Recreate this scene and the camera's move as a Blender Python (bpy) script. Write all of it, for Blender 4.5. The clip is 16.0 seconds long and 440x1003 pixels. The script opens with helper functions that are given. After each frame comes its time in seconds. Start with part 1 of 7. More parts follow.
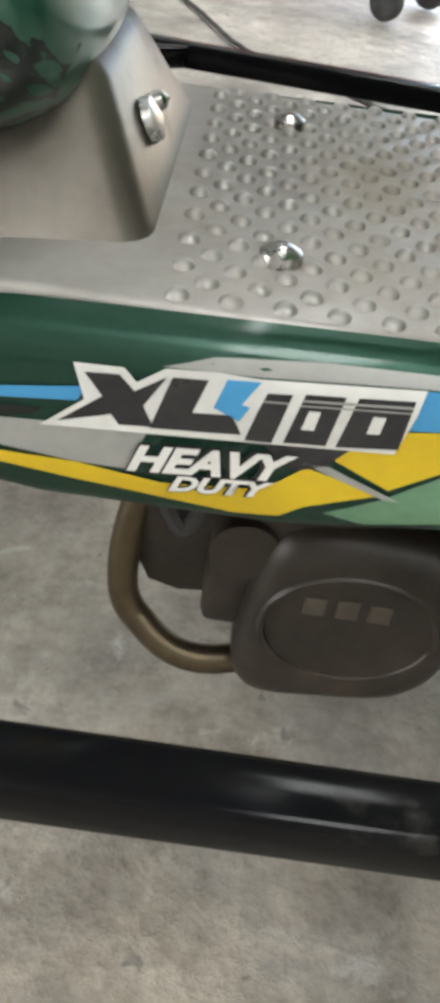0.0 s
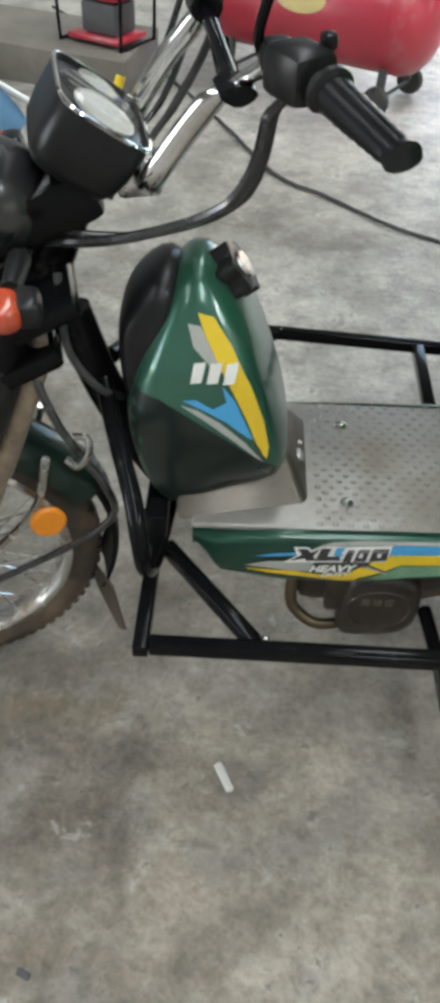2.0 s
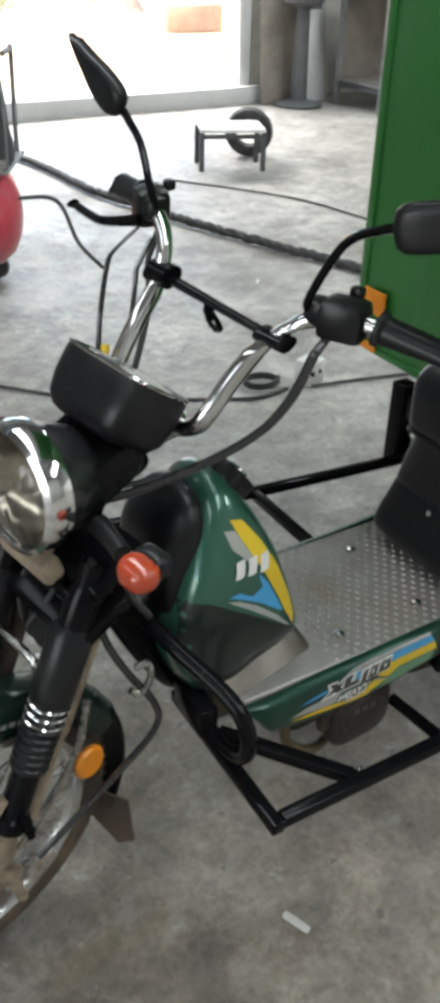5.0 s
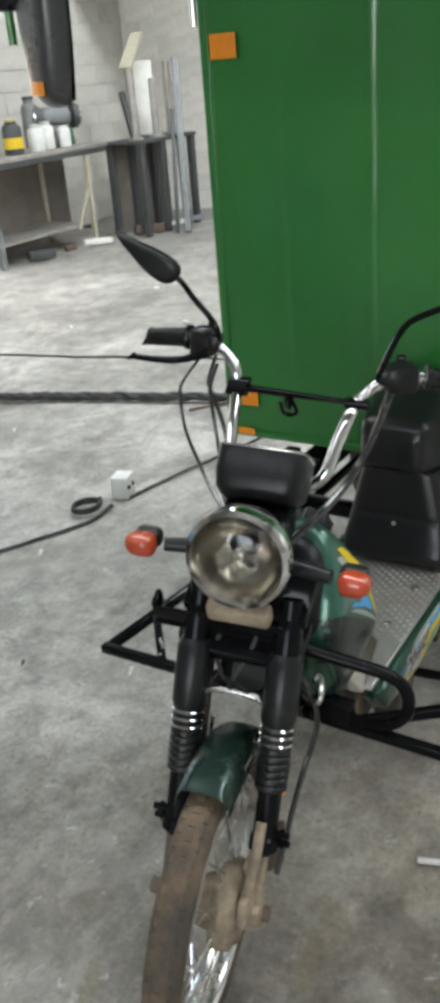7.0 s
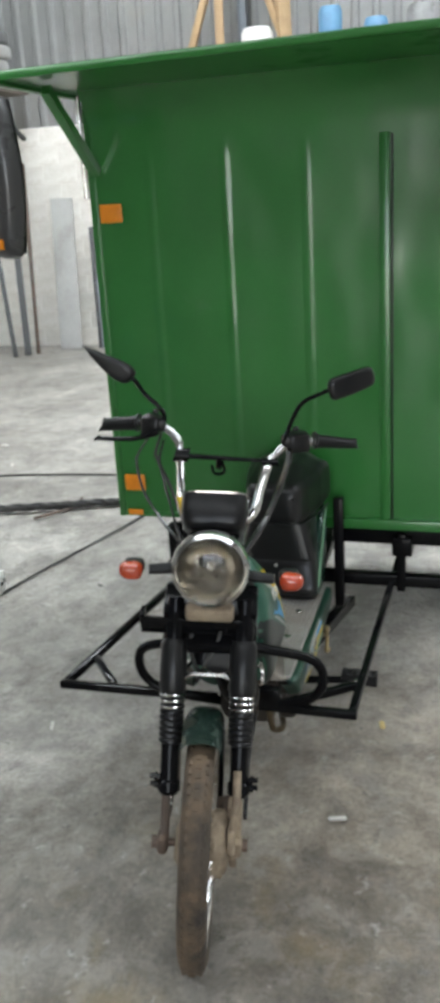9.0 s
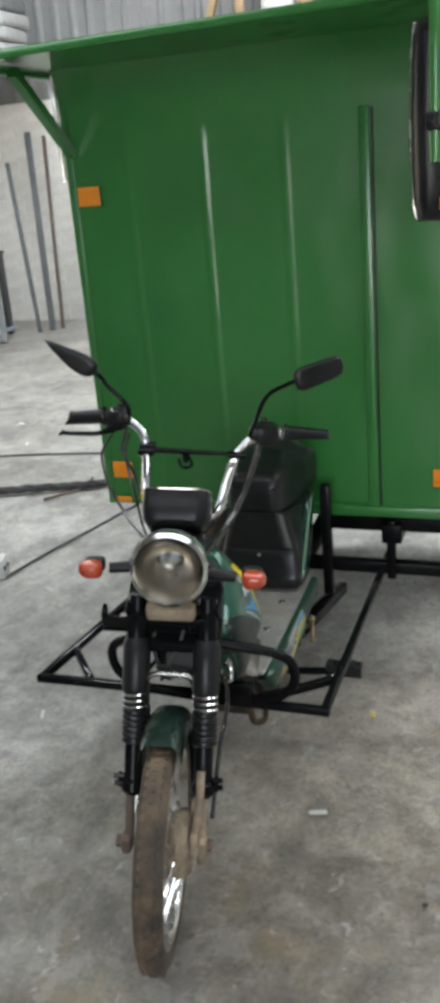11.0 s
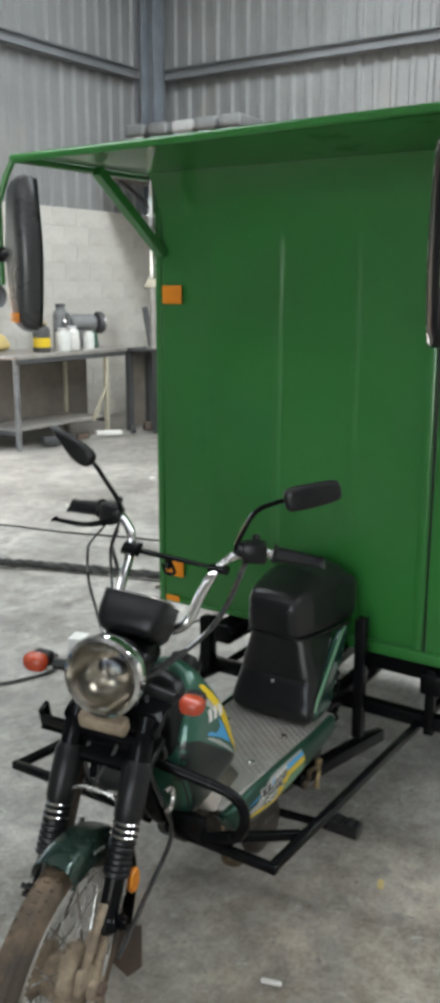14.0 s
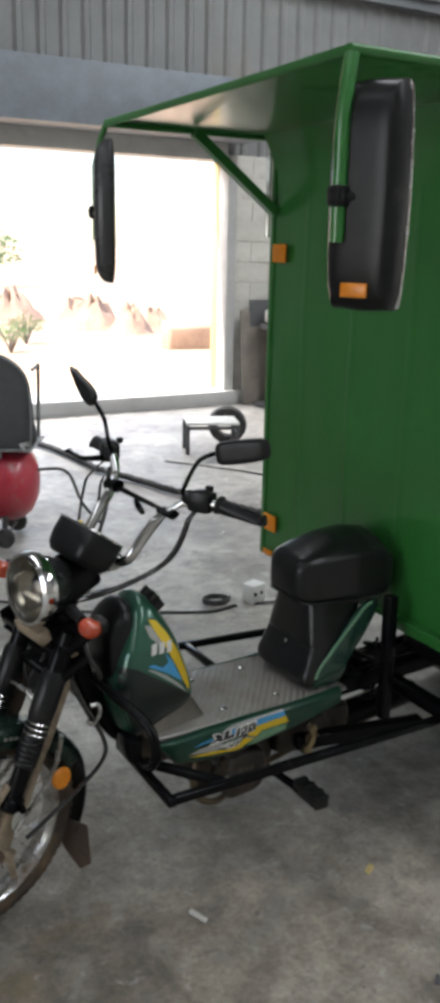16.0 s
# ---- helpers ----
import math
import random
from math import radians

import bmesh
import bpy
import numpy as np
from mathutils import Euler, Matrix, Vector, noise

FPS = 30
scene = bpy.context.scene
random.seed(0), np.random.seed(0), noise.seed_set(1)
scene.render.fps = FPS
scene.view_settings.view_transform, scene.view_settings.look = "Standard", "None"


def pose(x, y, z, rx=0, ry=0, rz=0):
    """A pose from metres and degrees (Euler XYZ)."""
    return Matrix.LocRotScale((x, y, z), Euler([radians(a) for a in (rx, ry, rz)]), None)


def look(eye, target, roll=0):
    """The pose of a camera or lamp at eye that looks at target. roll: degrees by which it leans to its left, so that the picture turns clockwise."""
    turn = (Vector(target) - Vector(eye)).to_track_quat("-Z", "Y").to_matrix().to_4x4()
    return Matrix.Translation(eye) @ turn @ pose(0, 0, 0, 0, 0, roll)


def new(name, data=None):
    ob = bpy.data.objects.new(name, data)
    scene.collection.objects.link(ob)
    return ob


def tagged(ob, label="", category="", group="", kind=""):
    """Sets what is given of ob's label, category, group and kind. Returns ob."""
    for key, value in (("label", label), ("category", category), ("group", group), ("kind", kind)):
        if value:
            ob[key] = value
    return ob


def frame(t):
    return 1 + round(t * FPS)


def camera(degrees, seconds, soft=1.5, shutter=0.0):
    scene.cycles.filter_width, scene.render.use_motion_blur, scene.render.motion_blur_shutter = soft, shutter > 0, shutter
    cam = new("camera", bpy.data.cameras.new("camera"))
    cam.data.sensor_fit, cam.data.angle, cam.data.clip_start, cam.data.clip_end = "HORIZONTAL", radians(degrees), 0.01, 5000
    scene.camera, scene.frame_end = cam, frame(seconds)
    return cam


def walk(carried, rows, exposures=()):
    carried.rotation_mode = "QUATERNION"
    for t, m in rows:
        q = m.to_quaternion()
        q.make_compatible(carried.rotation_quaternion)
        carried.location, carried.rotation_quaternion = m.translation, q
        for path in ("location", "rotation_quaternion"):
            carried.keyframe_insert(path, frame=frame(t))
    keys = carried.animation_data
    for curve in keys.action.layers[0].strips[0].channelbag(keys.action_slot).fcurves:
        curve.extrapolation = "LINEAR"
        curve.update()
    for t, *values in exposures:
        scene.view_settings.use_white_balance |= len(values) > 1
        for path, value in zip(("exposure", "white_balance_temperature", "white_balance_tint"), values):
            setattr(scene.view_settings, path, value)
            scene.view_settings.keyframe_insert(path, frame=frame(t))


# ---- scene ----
cam = camera(26.7, 16.0, soft=6.0)
EXPOSURES = [(0, 2.68, 6900, 13), (0.5, 2.64, 6700, 11.5), (1, 2.42, 6850, 13), (1.5, 2.34, 6750, 12), (2.5, 2.13, 6500, 10), (4, 1.82, 6500, 10), (6.5, 2.05, 6500, 10), (8, 2.1, 6500, 10), (8.5, 2, 6500, 10), (9, 1.97, 6500, 11.5), (10, 1.92, 6450, 13), (12.5, 2, 6500, 10), (13, 1.82, 6500, 10), (13.5, 1.85, 6500, 10), (14, 1.95, 6500, 11), (14.5, 1.74, 6500, 12), (15, 1.52, 6550, 14), (15.5, 1.56, 6550, 14), (16, 1.34, 6550, 14)]
PATH = [
    (0, (0.069, 0.12, 0.592), (0.091, 1.669, -0.673), 8.8),
    (0.5, (0.048, 0.073, 0.641), (0.009, 1.613, -0.634), 2.2),
    (1, (-0.031, -0.04, 0.873), (-0.029, 1.43, -0.482), 3.7),
    (1.5, (-0.039, -0.251, 1.128), (-0.06, 1.192, -0.256), 2.5),
    (2, (-0.054, -0.445, 1.241), (-0.101, 1.046, -0.091), 1.7),
    (2.5, (-0.18, -0.538, 1.311), (-0.168, 1.021, 0.058), 2.1),
    (3, (-0.361, -0.597, 1.354), (-0.057, 0.966, 0.143), -1.4),
    (3.5, (-0.47, -0.565, 1.367), (-0.124, 1.003, 0.175), -1.7),
    (4, (-0.507, -0.455, 1.365), (-0.14, 1.138, 0.214), -2.3),
    (4.2, (-0.527, -0.435, 1.364), (-0.057, 1.136, 0.219), -1.1),
    (6.3, (-1.074, -0.177, 1.401), (0.277, 0.98, 0.486), -3.9),
    (6.5, (-1.18, -0.146, 1.417), (0.251, 0.936, 0.533), -4.8),
    (7, (-1.373, -0.14, 1.462), (0.131, 0.868, 0.613), -4.9),
    (7.5, (-1.565, -0.166, 1.522), (0.093, 0.698, 0.812), -3.6),
    (8, (-1.787, -0.076, 1.538), (-0.007, 0.617, 0.943), -5.0),
    (8.5, (-1.916, -0.04, 1.548), (-0.092, 0.537, 0.963), -3.3),
    (9, (-2.028, -0.054, 1.526), (-0.218, 0.527, 0.904), -3.5),
    (9.5, (-2.066, -0.079, 1.531), (-0.284, 0.492, 0.823), -4.4),
    (10, (-2.022, -0.074, 1.526), (-0.241, 0.487, 0.811), -4.5),
    (10.2, (-1.969, -0.078, 1.533), (-0.191, 0.486, 0.81), -4.8),
    (12.5, (-1.898, -0.502, 1.566), (-0.214, 0.46, 1.08), -3.2),
    (13, (-1.881, -0.521, 1.557), (-0.227, 0.504, 1.093), -2.8),
    (13.5, (-1.743, -0.53, 1.53), (-0.115, 0.537, 1.07), -1.7),
    (14, (-1.596, -0.581, 1.525), (0.018, 0.509, 1.072), 0.1),
    (14.5, (-1.355, -0.79, 1.512), (0.047, 0.551, 1.028), 1.6),
    (15, (-1.175, -0.939, 1.513), (0.064, 0.55, 1.017), 1.9),
    (15.5, (-1.041, -1.088, 1.515), (0.096, 0.481, 1.021), 0.2),
    (16, (-0.954, -1.281, 1.514), (0.016, 0.386, 0.985), 1.2),
]
walk(cam, [(t, look(eye, target, roll)) for t, eye, target, roll in PATH], EXPOSURES)

# ---- world, sun and daylight ----
world = bpy.data.worlds.new("sky")
scene.world = world
world.use_nodes = True
wn = world.node_tree.nodes
sky = wn.new("ShaderNodeTexSky")
sky.sky_type, sky.sun_disc = "NISHITA", False
sky.sun_elevation, sky.sun_rotation = radians(54), radians(78)
world.node_tree.links.new(sky.outputs[0], wn["Background"].inputs[0])
wn["Background"].inputs[1].default_value = 0.15
sun = new("sun", bpy.data.lights.new("sun", "SUN"))
sun.data.energy, sun.data.angle, sun.data.color = 5.0, radians(0.5), (1.0, 0.95, 0.86)
sun.matrix_world = look((4, 20, 20), (4 + 14, 20 - 3, 0))


def skylight_lamp(x, y, z, sx, sy, watts, colour=(0.905, 0.98, 1.015)):
    lamp = new("skylight_lamp", bpy.data.lights.new("skylight_lamp", "AREA"))
    lamp.data.shape, lamp.data.size, lamp.data.size_y = "RECTANGLE", sx, sy
    lamp.data.energy, lamp.data.color = watts, colour
    lamp.location = (x, y, z)
    return lamp


# unseen skylights with lamps, added to light the hall from above
ROOF_Z = 5.6
SKYLIGHTS = [(-4.5, -0.5), (0.5, -0.5), (5.0, -0.5)]
for (sx, sy), watts in zip(SKYLIGHTS, (42, 96, 225)):
    skylight_lamp(sx, sy, ROOF_Z + 0.02, 1.0, 11.0, watts)
# lamp added out of view, as daylight from an assumed open side
lamp = skylight_lamp(-8.9, -1.0, 2.0, 5.0, 3.6, 60, (1.0, 0.98, 0.95))
lamp.matrix_world = look((-8.9, -2.0, 2.0), (0.0, -2.0, 1.6))
# lamp added out of view above the doorway, standing in for bright sky
lamp = skylight_lamp(2.3, 9.6, 4.6, 4.0, 2.2, 380, (1.0, 0.99, 0.97))
lamp.matrix_world = look((2.3, 9.6, 4.6), (2.6, 4.6, 0.0))

# ---- materials ----
def mat(name, colour, rough=0.5, metal=0.0, second=None, scale=6.0, amount=0.5, fine=60.0, bump=0.15, depth=0.002, coat=0.0,
        rough_spread=0.1, spec=0.5, dirt=None, dirt_amount=0.0, dirt_scale=4.0, random=0.0):
    """Base colour varied at two scales, with grain bump, optional dirt patches and clear coat."""
    m = bpy.data.materials.new(name)
    m.use_nodes = True
    n, l = m.node_tree.nodes, m.node_tree.links
    b = n["Principled BSDF"]
    tc = n.new("ShaderNodeTexCoord")
    big, small = n.new("ShaderNodeTexNoise"), n.new("ShaderNodeTexNoise")
    for tex, s, d in ((big, scale, 5.0), (small, fine, 4.0)):
        tex.inputs["Scale"].default_value, tex.inputs["Detail"].default_value = s, d
        tex.inputs["Roughness"].default_value = 0.6
        l.new(tc.outputs["Object"], tex.inputs["Vector"])
    second = second or tuple(c * 0.7 for c in colour)
    ramp = n.new("ShaderNodeValToRGB")
    ramp.color_ramp.elements[0].position, ramp.color_ramp.elements[1].position = 0.5 - 0.28 * (1.1 - amount), 0.5 + 0.28 * (1.1 - amount)
    ramp.color_ramp.elements[0].color, ramp.color_ramp.elements[1].color = (*second, 1), (*colour, 1)
    mixf = n.new("ShaderNodeMath")
    mixf.operation = "MULTIPLY_ADD"
    l.new(small.outputs[0], mixf.inputs[0])
    mixf.inputs[1].default_value = 0.35
    sub = n.new("ShaderNodeMath")
    sub.operation = "ADD"
    l.new(big.outputs[0], sub.inputs[0])
    sub.inputs[1].default_value = -0.175
    l.new(sub.outputs[0], mixf.inputs[2])
    l.new(mixf.outputs[0], ramp.inputs[0])
    col = ramp.outputs[0]
    if random:
        oi, mr, hsv = n.new("ShaderNodeObjectInfo"), n.new("ShaderNodeMapRange"), n.new("ShaderNodeHueSaturation")
        l.new(oi.outputs["Random"], mr.inputs[0])
        mr.inputs[3].default_value, mr.inputs[4].default_value = 1 - random, 1 + random
        l.new(mr.outputs[0], hsv.inputs["Value"])
        l.new(col, hsv.inputs["Color"])
        col = hsv.outputs[0]
    if dirt:
        dn, dr, dm = n.new("ShaderNodeTexNoise"), n.new("ShaderNodeValToRGB"), n.new("ShaderNodeMixRGB")
        dn.inputs["Scale"].default_value, dn.inputs["Detail"].default_value = dirt_scale, 8.0
        dn.inputs["Roughness"].default_value = 0.65
        l.new(tc.outputs["Object"], dn.inputs["Vector"])
        dr.color_ramp.elements[0].position, dr.color_ramp.elements[1].position = 0.62 - 0.3 * dirt_amount, 0.78 - 0.25 * dirt_amount
        l.new(dn.outputs[0], dr.inputs[0])
        l.new(dr.outputs[0], dm.inputs[0])
        l.new(col, dm.inputs[1])
        dm.inputs[2].default_value = (*dirt, 1)
        col = dm.outputs[0]
        rm = n.new("ShaderNodeMapRange")
        l.new(dr.outputs[0], rm.inputs[0])
        rm.inputs[3].default_value, rm.inputs[4].default_value = rough, min(1.0, rough + 0.4)
        l.new(rm.outputs[0], b.inputs["Roughness"])
    else:
        rm = n.new("ShaderNodeMapRange")
        l.new(big.outputs[0], rm.inputs[0])
        rm.inputs[1].default_value, rm.inputs[2].default_value = 0.3, 0.7
        rm.inputs[3].default_value, rm.inputs[4].default_value = max(0.02, rough - rough_spread), min(1.0, rough + rough_spread)
        l.new(rm.outputs[0], b.inputs["Roughness"])
    l.new(col, b.inputs["Base Color"])
    b.inputs["Metallic"].default_value = metal
    b.inputs["Specular IOR Level"].default_value = spec
    if coat:
        b.inputs["Coat Weight"].default_value, b.inputs["Coat Roughness"].default_value = coat, 0.08
    if bump:
        bp = n.new("ShaderNodeBump")
        bp.inputs["Strength"].default_value, bp.inputs["Distance"].default_value = bump, depth
        l.new(mixf.outputs[0], bp.inputs["Height"])
        l.new(bp.outputs[0], b.inputs["Normal"])
    return m


def concrete(name):
    """Worn workshop slab: cloudy grey, dusty light patches, oil stains, fine pits and scuffs."""
    m = bpy.data.materials.new(name)
    m.use_nodes = True
    n, l = m.node_tree.nodes, m.node_tree.links
    b = n["Principled BSDF"]
    tc, shift = n.new("ShaderNodeTexCoord"), n.new("ShaderNodeMapping")
    shift.inputs["Location"].default_value = (4.3, 2.1, 0.0)
    l.new(tc.outputs["Object"], shift.inputs["Vector"])

    def tex(s, d=6.0, r=0.6, dist=0.0):
        t = n.new("ShaderNodeTexNoise")
        t.inputs["Scale"].default_value, t.inputs["Detail"].default_value = s, d
        t.inputs["Roughness"].default_value, t.inputs["Distortion"].default_value = r, dist
        l.new(shift.outputs[0], t.inputs["Vector"])
        return t.outputs[0]

    def ramp(src, a, ca, z, cz):
        r = n.new("ShaderNodeValToRGB")
        r.color_ramp.elements[0].position, r.color_ramp.elements[1].position = a, z
        r.color_ramp.elements[0].color, r.color_ramp.elements[1].color = (*ca, 1), (*cz, 1)
        l.new(src, r.inputs[0])
        return r.outputs[0]

    def mix(kind, fac, a, c):
        x = n.new("ShaderNodeMixRGB")
        x.blend_type = kind
        if isinstance(fac, float):
            x.inputs[0].default_value = fac
        else:
            l.new(fac, x.inputs[0])
        l.new(a, x.inputs[1])
        if isinstance(c, tuple):
            x.inputs[2].default_value = (*c, 1)
        else:
            l.new(c, x.inputs[2])
        return x.outputs[0]

    cloud = tex(1.1, 8.0, 0.6, 0.2)
    mid = tex(8.0, 8.0, 0.68, 0.15)
    grit = tex(70.0, 5.0, 0.7)
    base = ramp(cloud, 0.36, (0.25, 0.240, 0.222), 0.64, (0.445, 0.432, 0.405))
    patch = tex(3.4, 7.0, 0.62, 0.25)
    base = mix("MULTIPLY", 0.85, base, ramp(patch, 0.38, (0.76, 0.745, 0.725), 0.58, (1.10, 1.10, 1.08)))
    base = mix("MULTIPLY", 0.85, base, ramp(mid, 0.36, (0.50, 0.49, 0.47), 0.58, (1.14, 1.13, 1.10)))
    base = mix("MULTIPLY", 0.6, base, ramp(grit, 0.33, (0.55, 0.55, 0.55), 0.6, (1.08, 1.08, 1.08)))
    stain = ramp(tex(0.9, 6.0, 0.6, 0.5), 0.62, (0, 0, 0), 0.76, (0.5, 0.5, 0.5))
    base = mix("MIX", stain, base, (0.13, 0.115, 0.095))
    dust = ramp(tex(2.6, 7.0, 0.7, 0.6), 0.62, (0, 0, 0), 0.78, (0.6, 0.6, 0.6))
    base = mix("MIX", dust, base, (0.46, 0.45, 0.43))
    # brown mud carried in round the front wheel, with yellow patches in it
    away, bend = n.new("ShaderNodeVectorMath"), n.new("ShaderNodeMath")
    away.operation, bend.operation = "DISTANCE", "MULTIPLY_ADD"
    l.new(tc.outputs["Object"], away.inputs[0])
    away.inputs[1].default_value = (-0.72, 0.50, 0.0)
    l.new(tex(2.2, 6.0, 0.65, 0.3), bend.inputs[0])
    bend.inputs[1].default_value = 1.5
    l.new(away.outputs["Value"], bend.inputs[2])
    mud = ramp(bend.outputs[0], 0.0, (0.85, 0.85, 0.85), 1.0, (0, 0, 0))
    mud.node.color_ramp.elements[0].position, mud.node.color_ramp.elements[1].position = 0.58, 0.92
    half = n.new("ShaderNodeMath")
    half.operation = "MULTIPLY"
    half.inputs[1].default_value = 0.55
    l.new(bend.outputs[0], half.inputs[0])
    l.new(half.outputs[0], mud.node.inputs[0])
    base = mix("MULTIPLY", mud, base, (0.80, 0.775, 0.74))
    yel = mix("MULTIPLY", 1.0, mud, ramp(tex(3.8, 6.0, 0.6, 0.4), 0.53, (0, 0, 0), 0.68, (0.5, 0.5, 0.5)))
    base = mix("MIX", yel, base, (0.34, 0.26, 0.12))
    # tinted films: darker before the front wheel, thin and warm on the near side
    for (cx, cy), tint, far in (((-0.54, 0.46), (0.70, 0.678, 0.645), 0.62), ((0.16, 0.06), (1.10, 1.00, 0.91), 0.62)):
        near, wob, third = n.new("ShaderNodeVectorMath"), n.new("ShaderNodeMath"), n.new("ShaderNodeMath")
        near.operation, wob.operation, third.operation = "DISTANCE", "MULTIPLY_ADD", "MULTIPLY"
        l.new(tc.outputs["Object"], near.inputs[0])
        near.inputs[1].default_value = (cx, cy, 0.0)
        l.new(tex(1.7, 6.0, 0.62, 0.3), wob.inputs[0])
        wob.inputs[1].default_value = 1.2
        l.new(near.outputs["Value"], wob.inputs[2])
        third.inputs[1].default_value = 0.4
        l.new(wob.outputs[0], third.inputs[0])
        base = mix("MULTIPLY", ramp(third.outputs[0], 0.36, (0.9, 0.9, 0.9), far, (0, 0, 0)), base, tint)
    # crusts of dried mortar: thin raised flakes with darker rims
    crust_h = tex(17.0, 8.0, 0.70, 0.12)
    where = ramp(tex(2.3, 5.0, 0.6, 0.2), 0.44, (0.28, 0.28, 0.28), 0.60, (0.9, 0.9, 0.9))
    crust = mix("MULTIPLY", 1.0, ramp(crust_h, 0.36, (0, 0, 0), 0.66, (1, 1, 1)), where)
    base = mix("MULTIPLY", where, base, ramp(crust_h, 0.38, (0.72, 0.70, 0.68), 0.60, (1.14, 1.14, 1.13)))
    # broken crusts of cement: cream flakes and grey hollows with hard edges
    base = mix("MIX", ramp(tex(7.5, 9.0, 0.72, 0.25), 0.51, (0, 0, 0), 0.60, (0.30, 0.30, 0.30)), base, (0.40, 0.378, 0.338))
    base = mix("MIX", ramp(tex(5.5, 9.0, 0.74, 0.3), 0.55, (0, 0, 0), 0.63, (0.36, 0.36, 0.36)), base, (0.17, 0.158, 0.142))
    scuff = ramp(tex(11.0, 10.0, 0.74, 0.5), 0.57, (0, 0, 0), 0.65, (0.72, 0.72, 0.72))
    base = mix("MIX", scuff, base, (0.17, 0.155, 0.135))
    chips = ramp(tex(17.0, 8.0, 0.7, 0.3), 0.60, (0, 0, 0), 0.68, (0.6, 0.6, 0.6))
    base = mix("MIX", chips, base, (0.50, 0.48, 0.44))
    spots = ramp(tex(34.0, 4.0, 0.55, 0.4), 0.64, (0, 0, 0), 0.69, (0.6, 0.6, 0.6))
    base = mix("MIX", spots, base, (0.10, 0.095, 0.09))
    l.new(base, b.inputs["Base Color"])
    rr = n.new("ShaderNodeMapRange")
    l.new(mid, rr.inputs[0])
    rr.inputs[1].default_value, rr.inputs[2].default_value, rr.inputs[3].default_value, rr.inputs[4].default_value = 0.3, 0.7, 0.30, 0.58
    l.new(rr.outputs[0], b.inputs["Roughness"])
    add = n.new("ShaderNodeMath")
    add.operation = "ADD"
    l.new(mid, add.inputs[0])
    l.new(grit, add.inputs[1])
    bp = n.new("ShaderNodeBump")
    bp.inputs["Strength"].default_value, bp.inputs["Distance"].default_value = 0.5, 0.007
    l.new(add.outputs[0], bp.inputs["Height"])
    flake = n.new("ShaderNodeBump")
    flake.inputs["Strength"].default_value, flake.inputs["Distance"].default_value = 0.7, 0.012
    l.new(crust, flake.inputs["Height"])
    l.new(bp.outputs[0], flake.inputs["Normal"])
    l.new(flake.outputs[0], b.inputs["Normal"])
    return m


def glass(name, colour=(1, 1, 1), rough=0.02, bump=0.0):
    m = bpy.data.materials.new(name)
    m.use_nodes = True
    b = m.node_tree.nodes["Principled BSDF"]
    b.inputs["Base Color"].default_value = (*colour, 1)
    b.inputs["Roughness"].default_value = rough
    b.inputs["Transmission Weight"].default_value = 1.0
    b.inputs["IOR"].default_value = 1.45
    if bump:
        n, l = m.node_tree.nodes, m.node_tree.links
        tc, w, bp = n.new("ShaderNodeTexCoord"), n.new("ShaderNodeTexWave"), n.new("ShaderNodeBump")
        w.inputs["Scale"].default_value = 18.0
        w.bands_direction = "Y"
        l.new(tc.outputs["Object"], w.inputs["Vector"])
        l.new(w.outputs[0], bp.inputs["Height"])
        bp.inputs["Strength"].default_value, bp.inputs["Distance"].default_value = bump, 0.004
        l.new(bp.outputs[0], b.inputs["Normal"])
    return m


CONCRETE = concrete("worn concrete")
BOX_GREEN = mat("green enamel", (0.030, 0.172, 0.035), 0.28, second=(0.022, 0.140, 0.027), scale=2.5, fine=140, bump=0.05, depth=0.001, coat=0.35, rough_spread=0.08,
                dirt=(0.05, 0.17, 0.055), dirt_amount=0.05, dirt_scale=3.0)
BIKE_GREEN = mat("dark green metallic paint", (0.030, 0.118, 0.078), 0.30, metal=0.4, second=(0.022, 0.092, 0.060), scale=5, fine=400, bump=0.02, coat=0.7,
                 dirt=(0.10, 0.12, 0.10), dirt_amount=0.02, dirt_scale=7)
BLACK_PAINT = mat("black enamel", (0.004, 0.004, 0.005), 0.13, spec=0.10, rough_spread=0.05, second=(0.006, 0.006, 0.006), scale=12, fine=120, bump=0.06, depth=0.001,
                  dirt=(0.05, 0.047, 0.042), dirt_amount=0.0, dirt_scale=14)
BLACK_PLASTIC = mat("black plastic", (0.006, 0.006, 0.007), 0.32, spec=0.26, second=(0.014, 0.014, 0.014), scale=14, fine=260, bump=0.1, depth=0.0006,
                    dirt=(0.05, 0.047, 0.042), dirt_amount=0.02, dirt_scale=11)
FENDER_GREEN = mat("dusty dark green paint", (0.030, 0.075, 0.056), 0.24, metal=0.45, second=(0.045, 0.075, 0.062), scale=9, fine=300, bump=0.03, coat=0.5,
                   dirt=(0.14, 0.13, 0.105), dirt_amount=0.22, dirt_scale=9)
RUBBER = mat("muddy tyre rubber", (0.062, 0.047, 0.034), 0.85, second=(0.033, 0.026, 0.020), scale=9, fine=120, bump=0.5, depth=0.003,
             dirt=(0.140, 0.098, 0.062), dirt_amount=0.52, dirt_scale=8)
# far mirror's black shell, doorway sheen and haze put into its grey
HAZY_SHELL = mat("black moulding greyed by sheen", (0.035, 0.035, 0.037), 0.30, second=(0.050, 0.050, 0.050), scale=10, fine=200, bump=0.03, depth=0.0006, rough_spread=0.06)
# bike green darkened for the side covers, shade put into the colour
SHADED_GREEN = mat("bike green with side shade", (0.016, 0.060, 0.042), 0.26, metal=0.3, second=(0.011, 0.044, 0.030), scale=5, fine=400, bump=0.02, coat=0.6)
